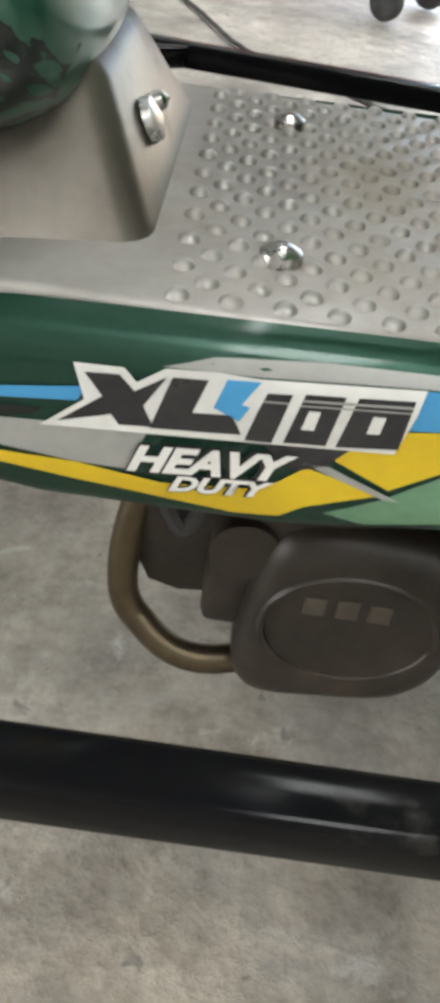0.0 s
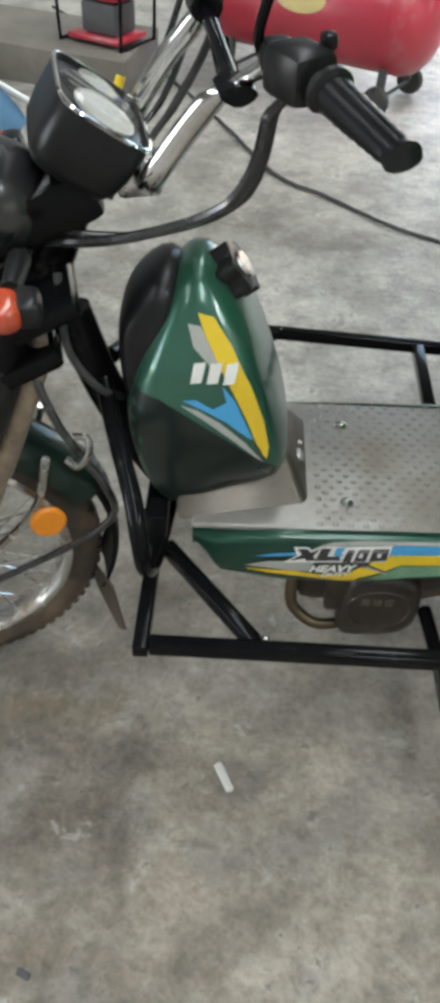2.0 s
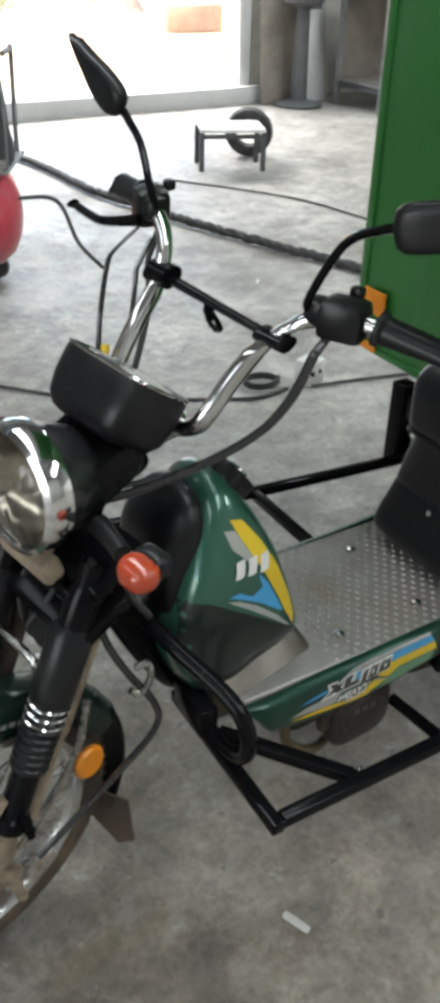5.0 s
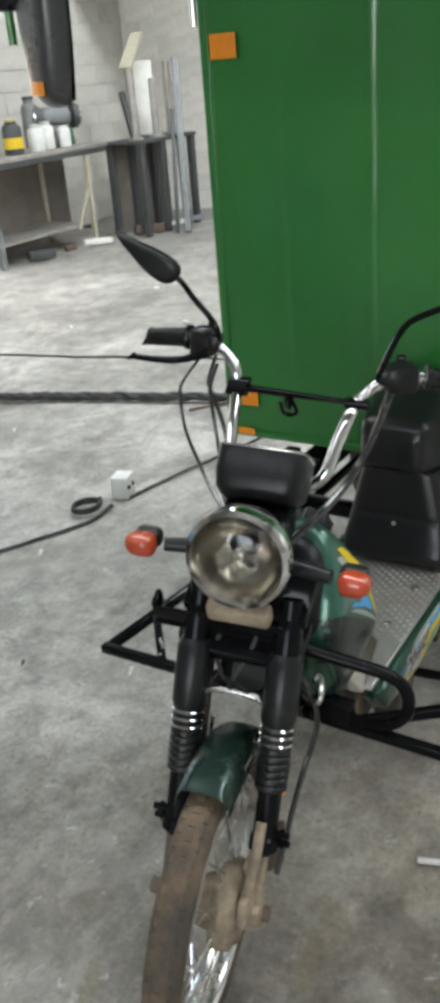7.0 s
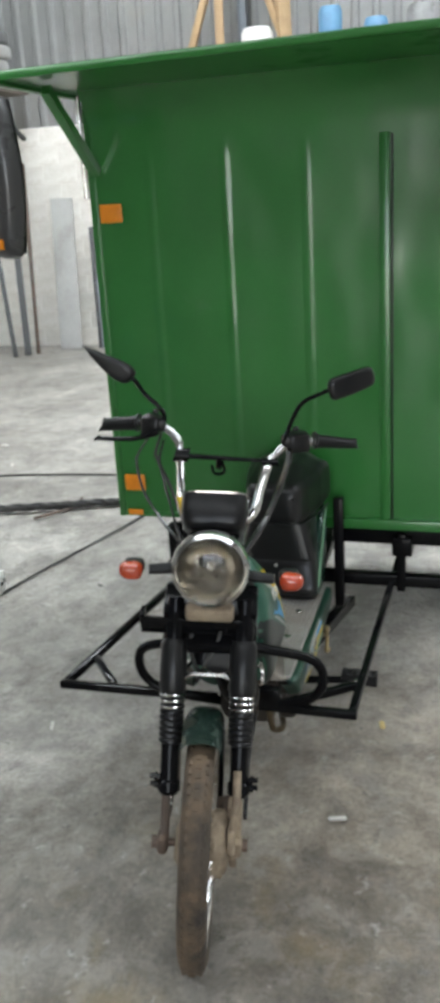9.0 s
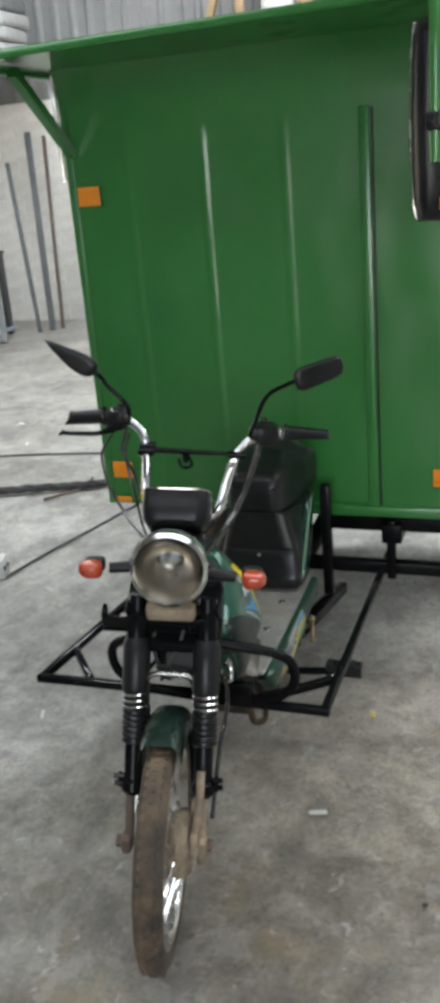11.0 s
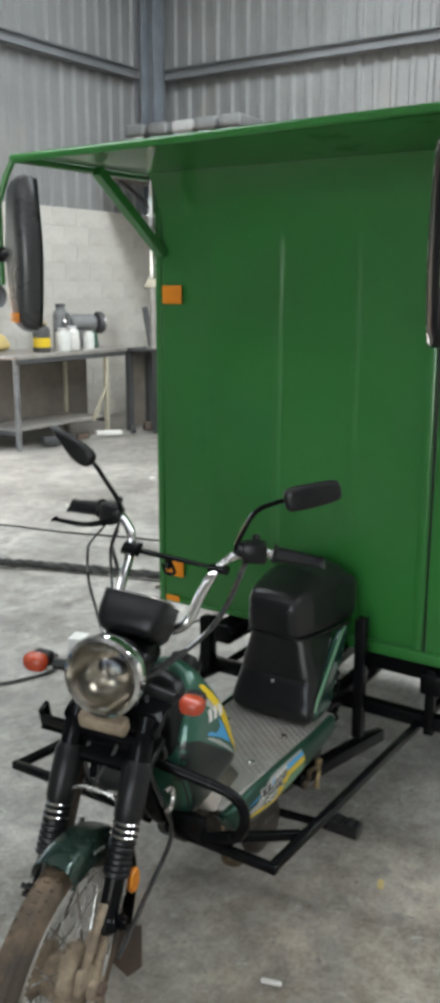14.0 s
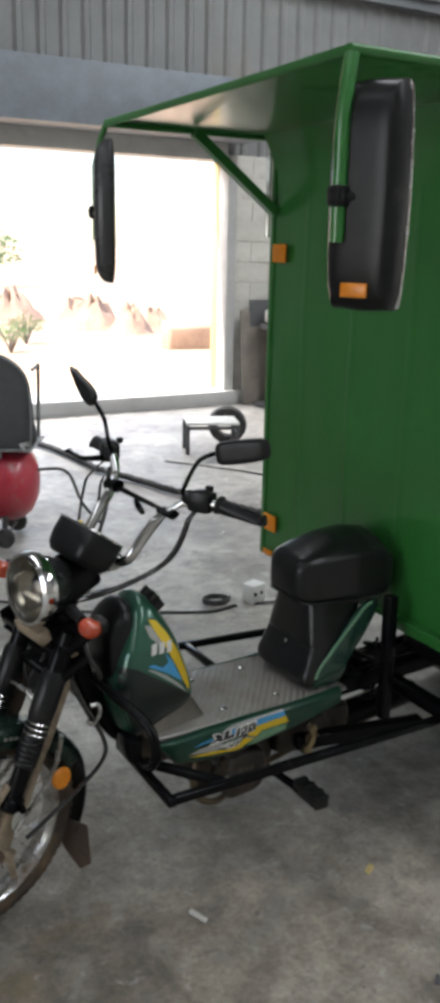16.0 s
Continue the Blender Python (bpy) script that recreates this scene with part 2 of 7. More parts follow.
# deep green: paints the tank's shaded flank, also a printed stripe
DARK_GREEN = mat("deep green for flank shade and stripe", (0.005, 0.012, 0.0105), 0.34, metal=0.1, second=(0.004, 0.010, 0.0085), scale=5, fine=400, bump=0.02, coat=0.4)
HOSE_RUBBER = mat("dusty black rubber", (0.022, 0.022, 0.022), 0.7, second=(0.05, 0.048, 0.045), scale=20, fine=90, bump=0.3)
CHROME = mat("chrome", (0.72, 0.72, 0.72), 0.10, metal=1.0, second=(0.55, 0.54, 0.52), scale=16, fine=180, bump=0.03, depth=0.0006, rough_spread=0.06,
             dirt=(0.30, 0.26, 0.2), dirt_amount=0.1, dirt_scale=18)
RIM_CHROME = mat("muddy chrome rim", (0.65, 0.65, 0.64), 0.18, metal=0.9, second=(0.45, 0.43, 0.4), scale=16, fine=120, bump=0.08,
                 dirt=(0.22, 0.17, 0.12), dirt_amount=0.35, dirt_scale=14)
HUB_MUD = mat("dried mud on cast hub", (0.33, 0.26, 0.18), 0.9, second=(0.16, 0.12, 0.085), scale=22, fine=90, bump=0.8, depth=0.004)
ALU = mat("worn aluminium sheet", (0.40, 0.385, 0.36), 0.40, metal=0.5, second=(0.30, 0.28, 0.255), scale=7, fine=120, bump=0.12, depth=0.001,
          dirt=(0.34, 0.30, 0.25), dirt_amount=0.42, dirt_scale=5)
BRASS = mat("worn brass", (0.34, 0.26, 0.13), 0.35, metal=0.8, second=(0.20, 0.15, 0.08), scale=25, fine=140, bump=0.15, depth=0.001)
STEEL = mat("bright steel", (0.55, 0.55, 0.54), 0.25, metal=1.0, second=(0.36, 0.34, 0.31), scale=30, fine=160, bump=0.1, depth=0.001)
COVER_SHEET = mat("dull bent sheet metal", (0.135, 0.118, 0.098), 0.36, metal=0.6, second=(0.088, 0.074, 0.060), scale=9, fine=120, bump=0.1, depth=0.001,
                  dirt=(0.12, 0.095, 0.07), dirt_amount=0.4, dirt_scale=6)
ENGINE = mat("oily engine casting", (0.040, 0.030, 0.022), 0.42, metal=0.2, second=(0.015, 0.012, 0.009), scale=16, fine=140, bump=0.4, depth=0.003,
             dirt=(0.085, 0.067, 0.05), dirt_amount=0.2, dirt_scale=16)
EXHAUST = mat("heat tinted exhaust pipe", (0.13, 0.10, 0.058), 0.38, metal=0.8, second=(0.08, 0.06, 0.04), scale=14, fine=110, bump=0.2)
VINYL = mat("black seat vinyl", (0.007, 0.007, 0.008), 0.30, spec=0.38, second=(0.013, 0.013, 0.013), scale=5, fine=330, bump=0.2, depth=0.001,
            dirt=(0.03, 0.03, 0.029), dirt_amount=0.02, dirt_scale=4)
ORANGE_LENS = mat("orange lens", (0.33, 0.045, 0.012), 0.22, second=(0.42, 0.05, 0.02), scale=30, fine=200, bump=0.05, coat=0.5)
AMBER = mat("amber reflector", (0.80, 0.27, 0.015), 0.35, second=(0.70, 0.22, 0.01), scale=40, fine=250, bump=0.15, depth=0.001)
LENS_GLASS = glass("fluted headlamp glass", (0.97, 0.95, 0.90), 0.06, bump=0.18)
SHELL_GREY = mat("worn dark lamp shell", (0.085, 0.085, 0.088), 0.24, metal=0.8, second=(0.055, 0.055, 0.055), scale=12, fine=120, bump=0.05, depth=0.0008)
BOWL = mat("dull silvered bowl", (0.46, 0.43, 0.37), 0.17, metal=1.0, second=(0.32, 0.29, 0.24), scale=14, fine=90, bump=0.1)
MIRROR = mat("mirror glass", (0.85, 0.86, 0.87), 0.03, metal=1.0, second=(0.8, 0.8, 0.8), bump=0.0, rough_spread=0.01)
WHITE_DECAL = mat("white sticker", (0.74, 0.73, 0.69), 0.4, second=(0.62, 0.61, 0.57), scale=18, fine=200, bump=0.02)
CABLE_SHEATH = mat("shiny black cable sheath", (0.020, 0.020, 0.021), 0.18, second=(0.030, 0.030, 0.030), scale=20, fine=90, bump=0.05, spec=0.8, rough_spread=0.05)
BLACK_DECAL = mat("black sticker", (0.016, 0.016, 0.018), 0.35, second=(0.03, 0.03, 0.03), scale=18, fine=200, bump=0.02)
YELLOW_DECAL = mat("yellow sticker", (0.72, 0.50, 0.015), 0.4, second=(0.62, 0.42, 0.02), scale=14, fine=200, bump=0.02)
BLUE_DECAL = mat("blue sticker", (0.06, 0.33, 0.62), 0.4, second=(0.05, 0.28, 0.52), scale=14, fine=200, bump=0.02)
SILVER_DECAL = mat("silver sticker", (0.40, 0.40, 0.37), 0.4, metal=0.2, second=(0.33, 0.33, 0.31), scale=14, fine=200, bump=0.02)
PALE_GREEN_DECAL = mat("pale green sticker", (0.16, 0.30, 0.18), 0.4, second=(0.10, 0.22, 0.13), scale=14, fine=200, bump=0.02)
BLOCK_PAINT = mat("grimy whitewashed block", (0.84, 0.82, 0.78), 0.85, second=(0.70, 0.67, 0.62), scale=3, fine=45, bump=0.35, depth=0.004, random=0.06,
                  dirt=(0.44, 0.38, 0.31), dirt_amount=0.3, dirt_scale=1.1)
# grey plaster tone plus the north wall's backlit shade, put into the colour
BLOCK_GREY_SHADED = mat("grey block with backlit shade", (0.57, 0.55, 0.50), 0.88, second=(0.46, 0.44, 0.395), scale=2.5, fine=45, bump=0.35, depth=0.004, random=0.05,
                 dirt=(0.28, 0.255, 0.22), dirt_amount=0.3, dirt_scale=1.1)
MORTAR_GREY_SHADED = mat("grey mortar with backlit shade", (0.52, 0.50, 0.455), 0.9, second=(0.43, 0.41, 0.37), scale=8, fine=60, bump=0.4)
MORTAR = mat("whitewashed mortar", (0.82, 0.80, 0.76), 0.9, second=(0.68, 0.65, 0.60), scale=8, fine=60, bump=0.4)
SHEET = mat("grey corrugated sheet", (0.236, 0.238, 0.236), 0.6, metal=0.05, second=(0.198, 0.199, 0.198), scale=1.5, fine=30, bump=0.04,
            dirt=(0.26, 0.245, 0.22), dirt_amount=0.12, dirt_scale=0.9)
GIRT_PAINT = mat("dusty grey primer", (0.175, 0.182, 0.190), 0.65, second=(0.140, 0.146, 0.152), scale=4, fine=50, bump=0.08)
STEEL_PAINT = mat("blue grey steel primer", (0.20, 0.225, 0.255), 0.55, second=(0.15, 0.165, 0.185), scale=4, fine=50, bump=0.08)
PLASTER = mat("grey plaster", (0.42, 0.42, 0.41), 0.85, second=(0.33, 0.325, 0.31), scale=2, fine=40, bump=0.25, dirt=(0.24, 0.225, 0.2), dirt_amount=0.2, dirt_scale=1.5)
DARK_CONCRETE = mat("stained old concrete", (0.15, 0.135, 0.115), 0.9, second=(0.10, 0.09, 0.075), scale=3, fine=40, bump=0.4, dirt=(0.09, 0.08, 0.07), dirt_amount=0.3, dirt_scale=2.5)
YELLOW_EDGE = mat("worn yellow paint on concrete", (0.62, 0.47, 0.16), 0.7, second=(0.45, 0.36, 0.18), scale=5, fine=60, bump=0.2, dirt=(0.35, 0.31, 0.25), dirt_amount=0.25, dirt_scale=5)
SOIL = mat("pale sandy soil", (0.52, 0.41, 0.30), 0.95, second=(0.44, 0.30, 0.20), scale=0.5, fine=8, bump=0.6, depth=0.05)
RED_SOIL = mat("red brown rubble soil", (0.50, 0.35, 0.26), 0.95, second=(0.34, 0.24, 0.18), scale=2.2, fine=14, bump=0.7, depth=0.05)
RED_PAINT = mat("red enamel", (0.42, 0.022, 0.045), 0.35, second=(0.34, 0.018, 0.035), scale=4, fine=100, bump=0.04, coat=0.4, dirt=(0.30, 0.15, 0.14), dirt_amount=0.2, dirt_scale=4)
GREY_PAINT = mat("grey machine paint", (0.20, 0.205, 0.205), 0.5, second=(0.14, 0.14, 0.14), scale=8, fine=100, bump=0.1, dirt=(0.08, 0.075, 0.07), dirt_amount=0.2, dirt_scale=6)
WOOD = mat("raw timber", (0.42, 0.29, 0.16), 0.7, second=(0.30, 0.20, 0.11), scale=5, fine=50, bump=0.25)
DARK_WOOD = mat("old dark board", (0.20, 0.175, 0.145), 0.8, second=(0.13, 0.112, 0.095), scale=5, fine=50, bump=0.25)
RUST = mat("rusty steel", (0.14, 0.095, 0.07), 0.75, metal=0.3, second=(0.085, 0.07, 0.06), scale=9, fine=80, bump=0.3)
DARK_STEEL = mat("dark steel section", (0.085, 0.088, 0.09), 0.6, metal=0.3, second=(0.06, 0.06, 0.06), scale=8, fine=80, bump=0.2)
WHITE_PLASTIC = mat("grubby white plastic", (0.68, 0.68, 0.66), 0.5, second=(0.55, 0.55, 0.52), scale=8, fine=80, bump=0.05)
CARD = mat("pale paper", (0.66, 0.65, 0.61), 0.8, second=(0.56, 0.54, 0.5), scale=15, fine=90, bump=0.15)
FOLIAGE = mat("foliage", (0.10, 0.20, 0.05), 0.7, second=(0.06, 0.12, 0.03), scale=6, fine=30, bump=0.2)
PALE_STEEL = mat("chipped cream paint on steel", (0.46, 0.42, 0.31), 0.6, second=(0.33, 0.30, 0.23), scale=7, fine=60, bump=0.15)
PALE_BOARD = mat("chalky pale board", (0.66, 0.64, 0.59), 0.8, second=(0.52, 0.50, 0.45), scale=5, fine=60, bump=0.2)

# ---- mesh helpers ----
def part(name, bm, material, parent=None, label="", smooth=38):
    me = bpy.data.meshes.new(name)
    bmesh.ops.recalc_face_normals(bm, faces=bm.faces[:])
    bm.to_mesh(me)
    bm.free()
    me.materials.append(material)
    if smooth:
        me.polygons.foreach_set("use_smooth", [True] * len(me.polygons))
        me.set_sharp_from_angle(angle=radians(smooth))
    ob = new(name, me)
    ob.parent = parent
    if label:
        tagged(ob, label)
    return ob


def thing(name, x, y, z, label, category, group="", turn=0.0):
    ob = new(name)
    ob.matrix_world = pose(x, y, z, 0, 0, turn)
    ob.empty_display_size = 0.1
    return tagged(ob, label, category, group)


def spline(pts, n=8):
    p = [Vector(q) for q in pts]
    p = [2 * p[0] - p[1]] + p + [2 * p[-1] - p[-2]]
    out = []
    for i in range(1, len(p) - 2):
        for k in range(n):
            t = k / n
            a, b, c, d = p[i - 1], p[i], p[i + 1], p[i + 2]
            out.append(0.5 * (2 * b + (c - a) * t + (2 * a - 5 * b + 4 * c - d) * t * t + (3 * b - a - 3 * c + d) * t ** 3))
    out.append(p[-2])
    return out


def tube(bm, pts, r, seg=10, n=0, square=False, closed=False):
    """A tube along a line of points; n > 0 smooths the line; r may be a number or one for each end."""
    path = spline(pts, n) if n else [Vector(q) for q in pts]
    r0, r1 = r if isinstance(r, tuple) else (r, r)
    rings, side = [], None
    for i, q in enumerate(path):
        a, b = path[max(i - 1, 0)], path[min(i + 1, len(path) - 1)]
        if closed:
            a, b = path[i - 1], path[(i + 1) % len(path)]
        d = (b - a).normalized()
        if side is None:
            side = d.orthogonal().normalized() if not square else d.cross(Vector((0, 0, 1)) if abs(d.z) < 0.9 else Vector((0, 1, 0))).normalized()
        side = (side - d * side.dot(d)).normalized()
        up = d.cross(side)
        rad = r0 + (r1 - r0) * i / max(1, len(path) - 1)
        k, off = (4, math.pi / 4) if square else (seg, 0)
        if square:
            rad *= 1.414
        rings.append([bm.verts.new(q + rad * (math.cos(off + 2 * math.pi * j / k) * side + math.sin(off + 2 * math.pi * j / k) * up)) for j in range(k)])
    k = len(rings[0])
    pairs = list(zip(rings, rings[1:])) + ([(rings[-1], rings[0])] if closed else [])
    for a, b in pairs:
        for j in range(k):
            bm.faces.new((a[j], a[(j + 1) % k], b[(j + 1) % k], b[j]))
    if not closed:
        bm.faces.new(rings[0][::-1])
        bm.faces.new(rings[-1])
    return bm


def lathe(bm, profile, origin, axis, seg=32, closed=False):
    """Turns (radius, height) pairs round an axis through origin."""
    axis = Vector(axis).normalized()
    u = axis.orthogonal().normalized()
    v = axis.cross(u)
    o = Vector(origin)
    rings = []
    for r, h in profile:
        if r < 1e-6:
            rings.append([bm.verts.new(o + axis * h)])
        else:
            rings.append([bm.verts.new(o + axis * h + r * (math.cos(2 * math.pi * j / seg) * u + math.sin(2 * math.pi * j / seg) * v)) for j in range(seg)])
    pairs = list(zip(rings, rings[1:])) + ([(rings[-1], rings[0])] if closed else [])
    for a, b in pairs:
        for j in range(seg):
            f = [a[j % len(a)], a[(j + 1) % len(a)], b[(j + 1) % len(b)], b[j % len(b)]]
            f = list(dict.fromkeys(f))
            if len(f) > 2:
                bm.faces.new(f)
    return bm


def rbox(bm, centre, size, bevel=0.004, m=None, seg=2):
    tmp = bmesh.new()
    bmesh.ops.create_cube(tmp, size=1.0)
    bmesh.ops.scale(tmp, vec=size, verts=tmp.verts[:])
    if bevel:
        bmesh.ops.bevel(tmp, geom=tmp.edges[:], offset=min(bevel, min(size) * 0.45), segments=seg, affect="EDGES", profile=0.5)
    tmp.transform(Matrix.Translation(centre) @ (m.to_4x4() if m else Matrix()))
    me = bpy.data.meshes.new("tmp")
    tmp.to_mesh(me)
    tmp.free()
    bm.from_mesh(me)
    bpy.data.meshes.remove(me)
    return bm


def prism(bm, pts, place, thick, bevel=0.0):
    """A plate: the polygon pts (a, b), laid in space by place(a, b, h), h from 0 to thick."""
    lo = [bm.verts.new(place(a, b, 0.0)) for a, b in pts]
    hi = [bm.verts.new(place(a, b, thick)) for a, b in pts]
    k = len(pts)
    faces = [bm.faces.new(lo[::-1]), bm.faces.new(hi)]
    for i in range(k):
        faces.append(bm.faces.new((lo[i], lo[(i + 1) % k], hi[(i + 1) % k], hi[i])))
    if bevel:
        es = {e for f in faces for e in f.edges}
        bmesh.ops.bevel(bm, geom=list(es), offset=bevel, segments=2, affect="EDGES", profile=0.5)
    return bm


def outline(pts, k=64):
    """A smooth closed outline through pts, as k points."""
    p = [Vector((a, b, 0)) for a, b in pts]
    q = []
    m = len(p)
    for i in range(m):
        a, b, c, d = p[i - 1], p[i], p[(i + 1) % m], p[(i + 2) % m]
        for s in range(16):
            t = s / 16
            q.append(0.5 * (2 * b + (c - a) * t + (2 * a - 5 * b + 4 * c - d) * t * t + (3 * b - a - 3 * c + d) * t ** 3))
    return q


class Pillow:
    """A cushion-like body: a star-shaped outline in the plane (a, b) that swells to a half thickness."""

    def __init__(self, pts, centre, half, p=3.0, q=2.0):
        self.c, self.half, self.p, self.q = Vector((*centre, 0)), half, p, q
        out = outline(pts)
        polar = sorted((math.atan2((v - self.c).y, (v - self.c).x), (v - self.c).length) for v in out)
        self.th, self.rad = np.array([t for t, _ in polar]), np.array([r for _, r in polar])

    def reach(self, th):
        return float(np.interp(th, self.th, self.rad, period=2 * math.pi))

    def height(self, a, b):
        d = Vector((a, b, 0)) - self.c
        s = d.length / max(1e-6, self.reach(math.atan2(d.y, d.x)))
        return self.half * max(0.0, 1 - min(1.0, s) ** self.p) ** (1 / self.q)

    def build(self, bm, place, seg=72, rings=18, back=1.0):
        for sign in (1, -1):
            mid = bm.verts.new(place(self.c.x, self.c.y, sign * self.half * (1 if sign > 0 else back)))
            prev = None
            for k in range(1, rings + 1):
                s = math.sin(0.5 * math.pi * k / rings)
                ring = []
                for j in range(seg):
                    th = 2 * math.pi * j / seg - math.pi
                    r = s * self.reach(th)
                    h = self.half * max(0.0, 1 - s ** self.p) ** (1 / self.q) * (1 if sign > 0 else back)
                    ring.append(bm.verts.new(place(self.c.x + r * math.cos(th), self.c.y + r * math.sin(th), sign * h)))
                for j in range(seg):
                    if prev is None:
                        bm.faces.new((mid, ring[j], ring[(j + 1) % seg]))
                    else:
                        bm.faces.new((prev[j], ring[j], ring[(j + 1) % seg], prev[(j + 1) % seg]))
                prev = ring
        bmesh.ops.remove_doubles(bm, verts=bm.verts[:], dist=0.0004)
        return bm


def decal(bm, pts, place, step=0.012):
    """A thin sticker: the polygon pts (a, b), cut fine and laid on a surface by place(a, b)."""
    tmp = bmesh.new()
    f = tmp.faces.new([tmp.verts.new((a, b, 0)) for a, b in pts])
    bmesh.ops.triangulate(tmp, faces=[f])
    for _ in range(5):
        long = [e for e in tmp.edges if e.calc_length() > step]
        if not long:
            break
        bmesh.ops.subdivide_edges(tmp, edges=long, cuts=1)
        bmesh.ops.triangulate(tmp, faces=[f for f in tmp.faces if len(f.verts) > 3])
    made = {v: bm.verts.new(place(v.co.x, v.co.y)) for v in tmp.verts}
    for f in tmp.faces:
        bm.faces.new([made[v] for v in f.verts])
    tmp.free()
    return bm


def lettering(body, size, shear=0.0, bold=0.0):
    """The built-in font as a flat mesh in the plane (x, y)."""
    cu = bpy.data.curves.new("lettering", "FONT")
    cu.body, cu.size, cu.shear, cu.offset, cu.resolution_u = body, size, shear, bold, 3
    ob = new("lettering", cu)
    bpy.context.view_layer.update()
    me = bpy.data.meshes.new_from_object(ob.evaluated_get(bpy.context.evaluated_depsgraph_get()))
    bpy.data.objects.remove(ob)
    bm = bmesh.new()
    bm.from_mesh(me)
    bpy.data.meshes.remove(me)
    return bm


# ---- the hall ----
WX, WY, EX, SY = -9.0, 6.75, 7.75, -7.5      # west, north, east, south faces of the walls
DOOR_L, DOOR_R, DOOR_H = 0.75, 3.72, 2.30
DADO = 2.36


def slab(name, x0, x1, y0, y1, z0, z1, material, label="", parent=None):
    bm = bmesh.new()
    rbox(bm, ((x0 + x1) / 2, (y0 + y1) / 2, (z0 + z1) / 2), (x1 - x0, y1 - y0, z1 - z0), 0.004)
    return tagged(part(name, bm, material, parent, label), kind="" if parent else "structure")


def grid_floor():
    bm = bmesh.new()
    nx, ny = 90, 80
    vs = [[bm.verts.new((WX + (EX - WX) * i / nx, SY + (WY - SY) * j / ny,
                         0.004 * (noise.noise((i * 0.35, j * 0.35, 3.1)) - 0.5))) for j in range(ny + 1)] for i in range(nx + 1)]
    for i in range(nx):
        for j in range(ny):
            bm.faces.new((vs[i][j], vs[i + 1][j], vs[i + 1][j + 1], vs[i][j + 1]))
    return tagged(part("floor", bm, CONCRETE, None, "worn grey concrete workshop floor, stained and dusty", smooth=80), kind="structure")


def corrugated(name, a0, a1, z0, z1, place, label):
    """Trapezoid sheet: upright ribs 0.2 m apart and 30 mm deep."""
    bm = bmesh.new()
    prof, a = [], a0
    while a < a1:
        for da, d in ((0.0, 0.0), (0.11, 0.0), (0.135, 0.03), (0.175, 0.03)):
            prof.append((min(a + da, a1), d))
        a += 0.2
    lo = [bm.verts.new(place(a, d, z0)) for a, d in prof]
    hi = [bm.verts.new(place(a, d, z1)) for a, d in prof]
    for i in range(len(prof) - 1):
        bm.faces.new((lo[i], lo[i + 1], hi[i + 1], hi[i]))
    return tagged(part(name, bm, SHEET, None, label, smooth=20), kind="structure")


grid_floor()
ground = bmesh.new()
for ring in ([(-3000, 7.3, -0.06), (3000, 7.3, -0.06), (3000, 3000, -0.06), (-3000, 3000, -0.06)],):
    ground.faces.new([ground.verts.new(v) for v in ring])
tagged(part("ground", ground, SOIL, None, "sunlit red brown soil yard outside the doorway"), kind="structure")
slab("base_slab", WX - 0.3, EX + 0.3, SY - 0.3, 7.3, -0.5, -0.02, PLASTER, "concrete base under the hall")
# north wall with the doorway
slab("wall_north", DOOR_R, EX + 0.25, WY + 0.03, WY + 0.25, 0.0, DADO, MORTAR_GREY_SHADED, "grey block wall beside the doorway, its backlit shade in the colour")
slab("wall_north_west", WX - 0.25, DOOR_L, WY, WY + 0.25, 0.0, DADO, PLASTER, "grey plastered wall beside the doorway")
slab("lintel", DOOR_L, DOOR_R, WY - 0.02, WY + 0.25, DOOR_H, DADO + 0.35, PLASTER, "grey lintel over the doorway")
slab("threshold", DOOR_L - 0.2, DOOR_R + 0.18, WY - 0.1, WY + 0.55, -0.02, 0.13, PLASTER, "raised concrete threshold of the doorway")
slab("door_reveal", DOOR_R - 0.001, DOOR_R + 0.10, WY - 0.035, WY + 0.135, 0.13, DOOR_H - 0.003, PLASTER, "grey plastered reveal of the doorway")
slab("door_jamb", DOOR_R - 0.004, DOOR_R + 0.10, WY + 0.139, WY + 0.26, 0.13, DOOR_H - 0.003, YELLOW_EDGE, "worn yellow painted door jamb")
slab("door_jamb_west", DOOR_L - 0.10, DOOR_L + 0.002, WY - 0.035, WY + 0.26, 0.13, DOOR_H - 0.003, YELLOW_EDGE, "worn yellow painted door jamb")
corrugated("cladding_north", WX, EX, DADO, ROOF_Z, lambda a, d, z: (a, WY + 0.10 - d, z), "grey corrugated steel cladding above the block wall")
slab("shutter_box", 0.3, 3.9, WY - 0.42, WY - 0.02, 2.46, 2.95, STEEL_PAINT, "grey roller shutter housing above the doorway")
# east wall
slab("wall_east", EX + 0.03, EX + 0.25, SY, WY + 0.02, 0.0, DADO, MORTAR, "whitewashed block wall at the end of the hall")
corrugated("cladding_east", SY, WY, DADO, ROOF_Z, lambda a, d, z: (EX + 0.10 - d, a, z), "grey corrugated steel cladding above the block wall")
# west and south walls, behind the camera; the west one left open for the lamp
slab("wall_south", WX - 0.25, EX + 0.25, SY - 0.25, SY, 0.0, ROOF_Z, PLASTER, "plain grey wall")
slab("wall_west", WX - 0.25, WX, 0.6, WY, 0.0, ROOF_Z, PLASTER, "plain grey wall")
slab("wall_west_south", WX - 0.25, WX, SY, -4.6, 0.0, ROOF_Z, PLASTER, "plain grey wall")
slab("wall_west_top", WX - 0.25, WX, -4.6, 0.6, 3.9, ROOF_Z, PLASTER, "plain grey wall above the open side")
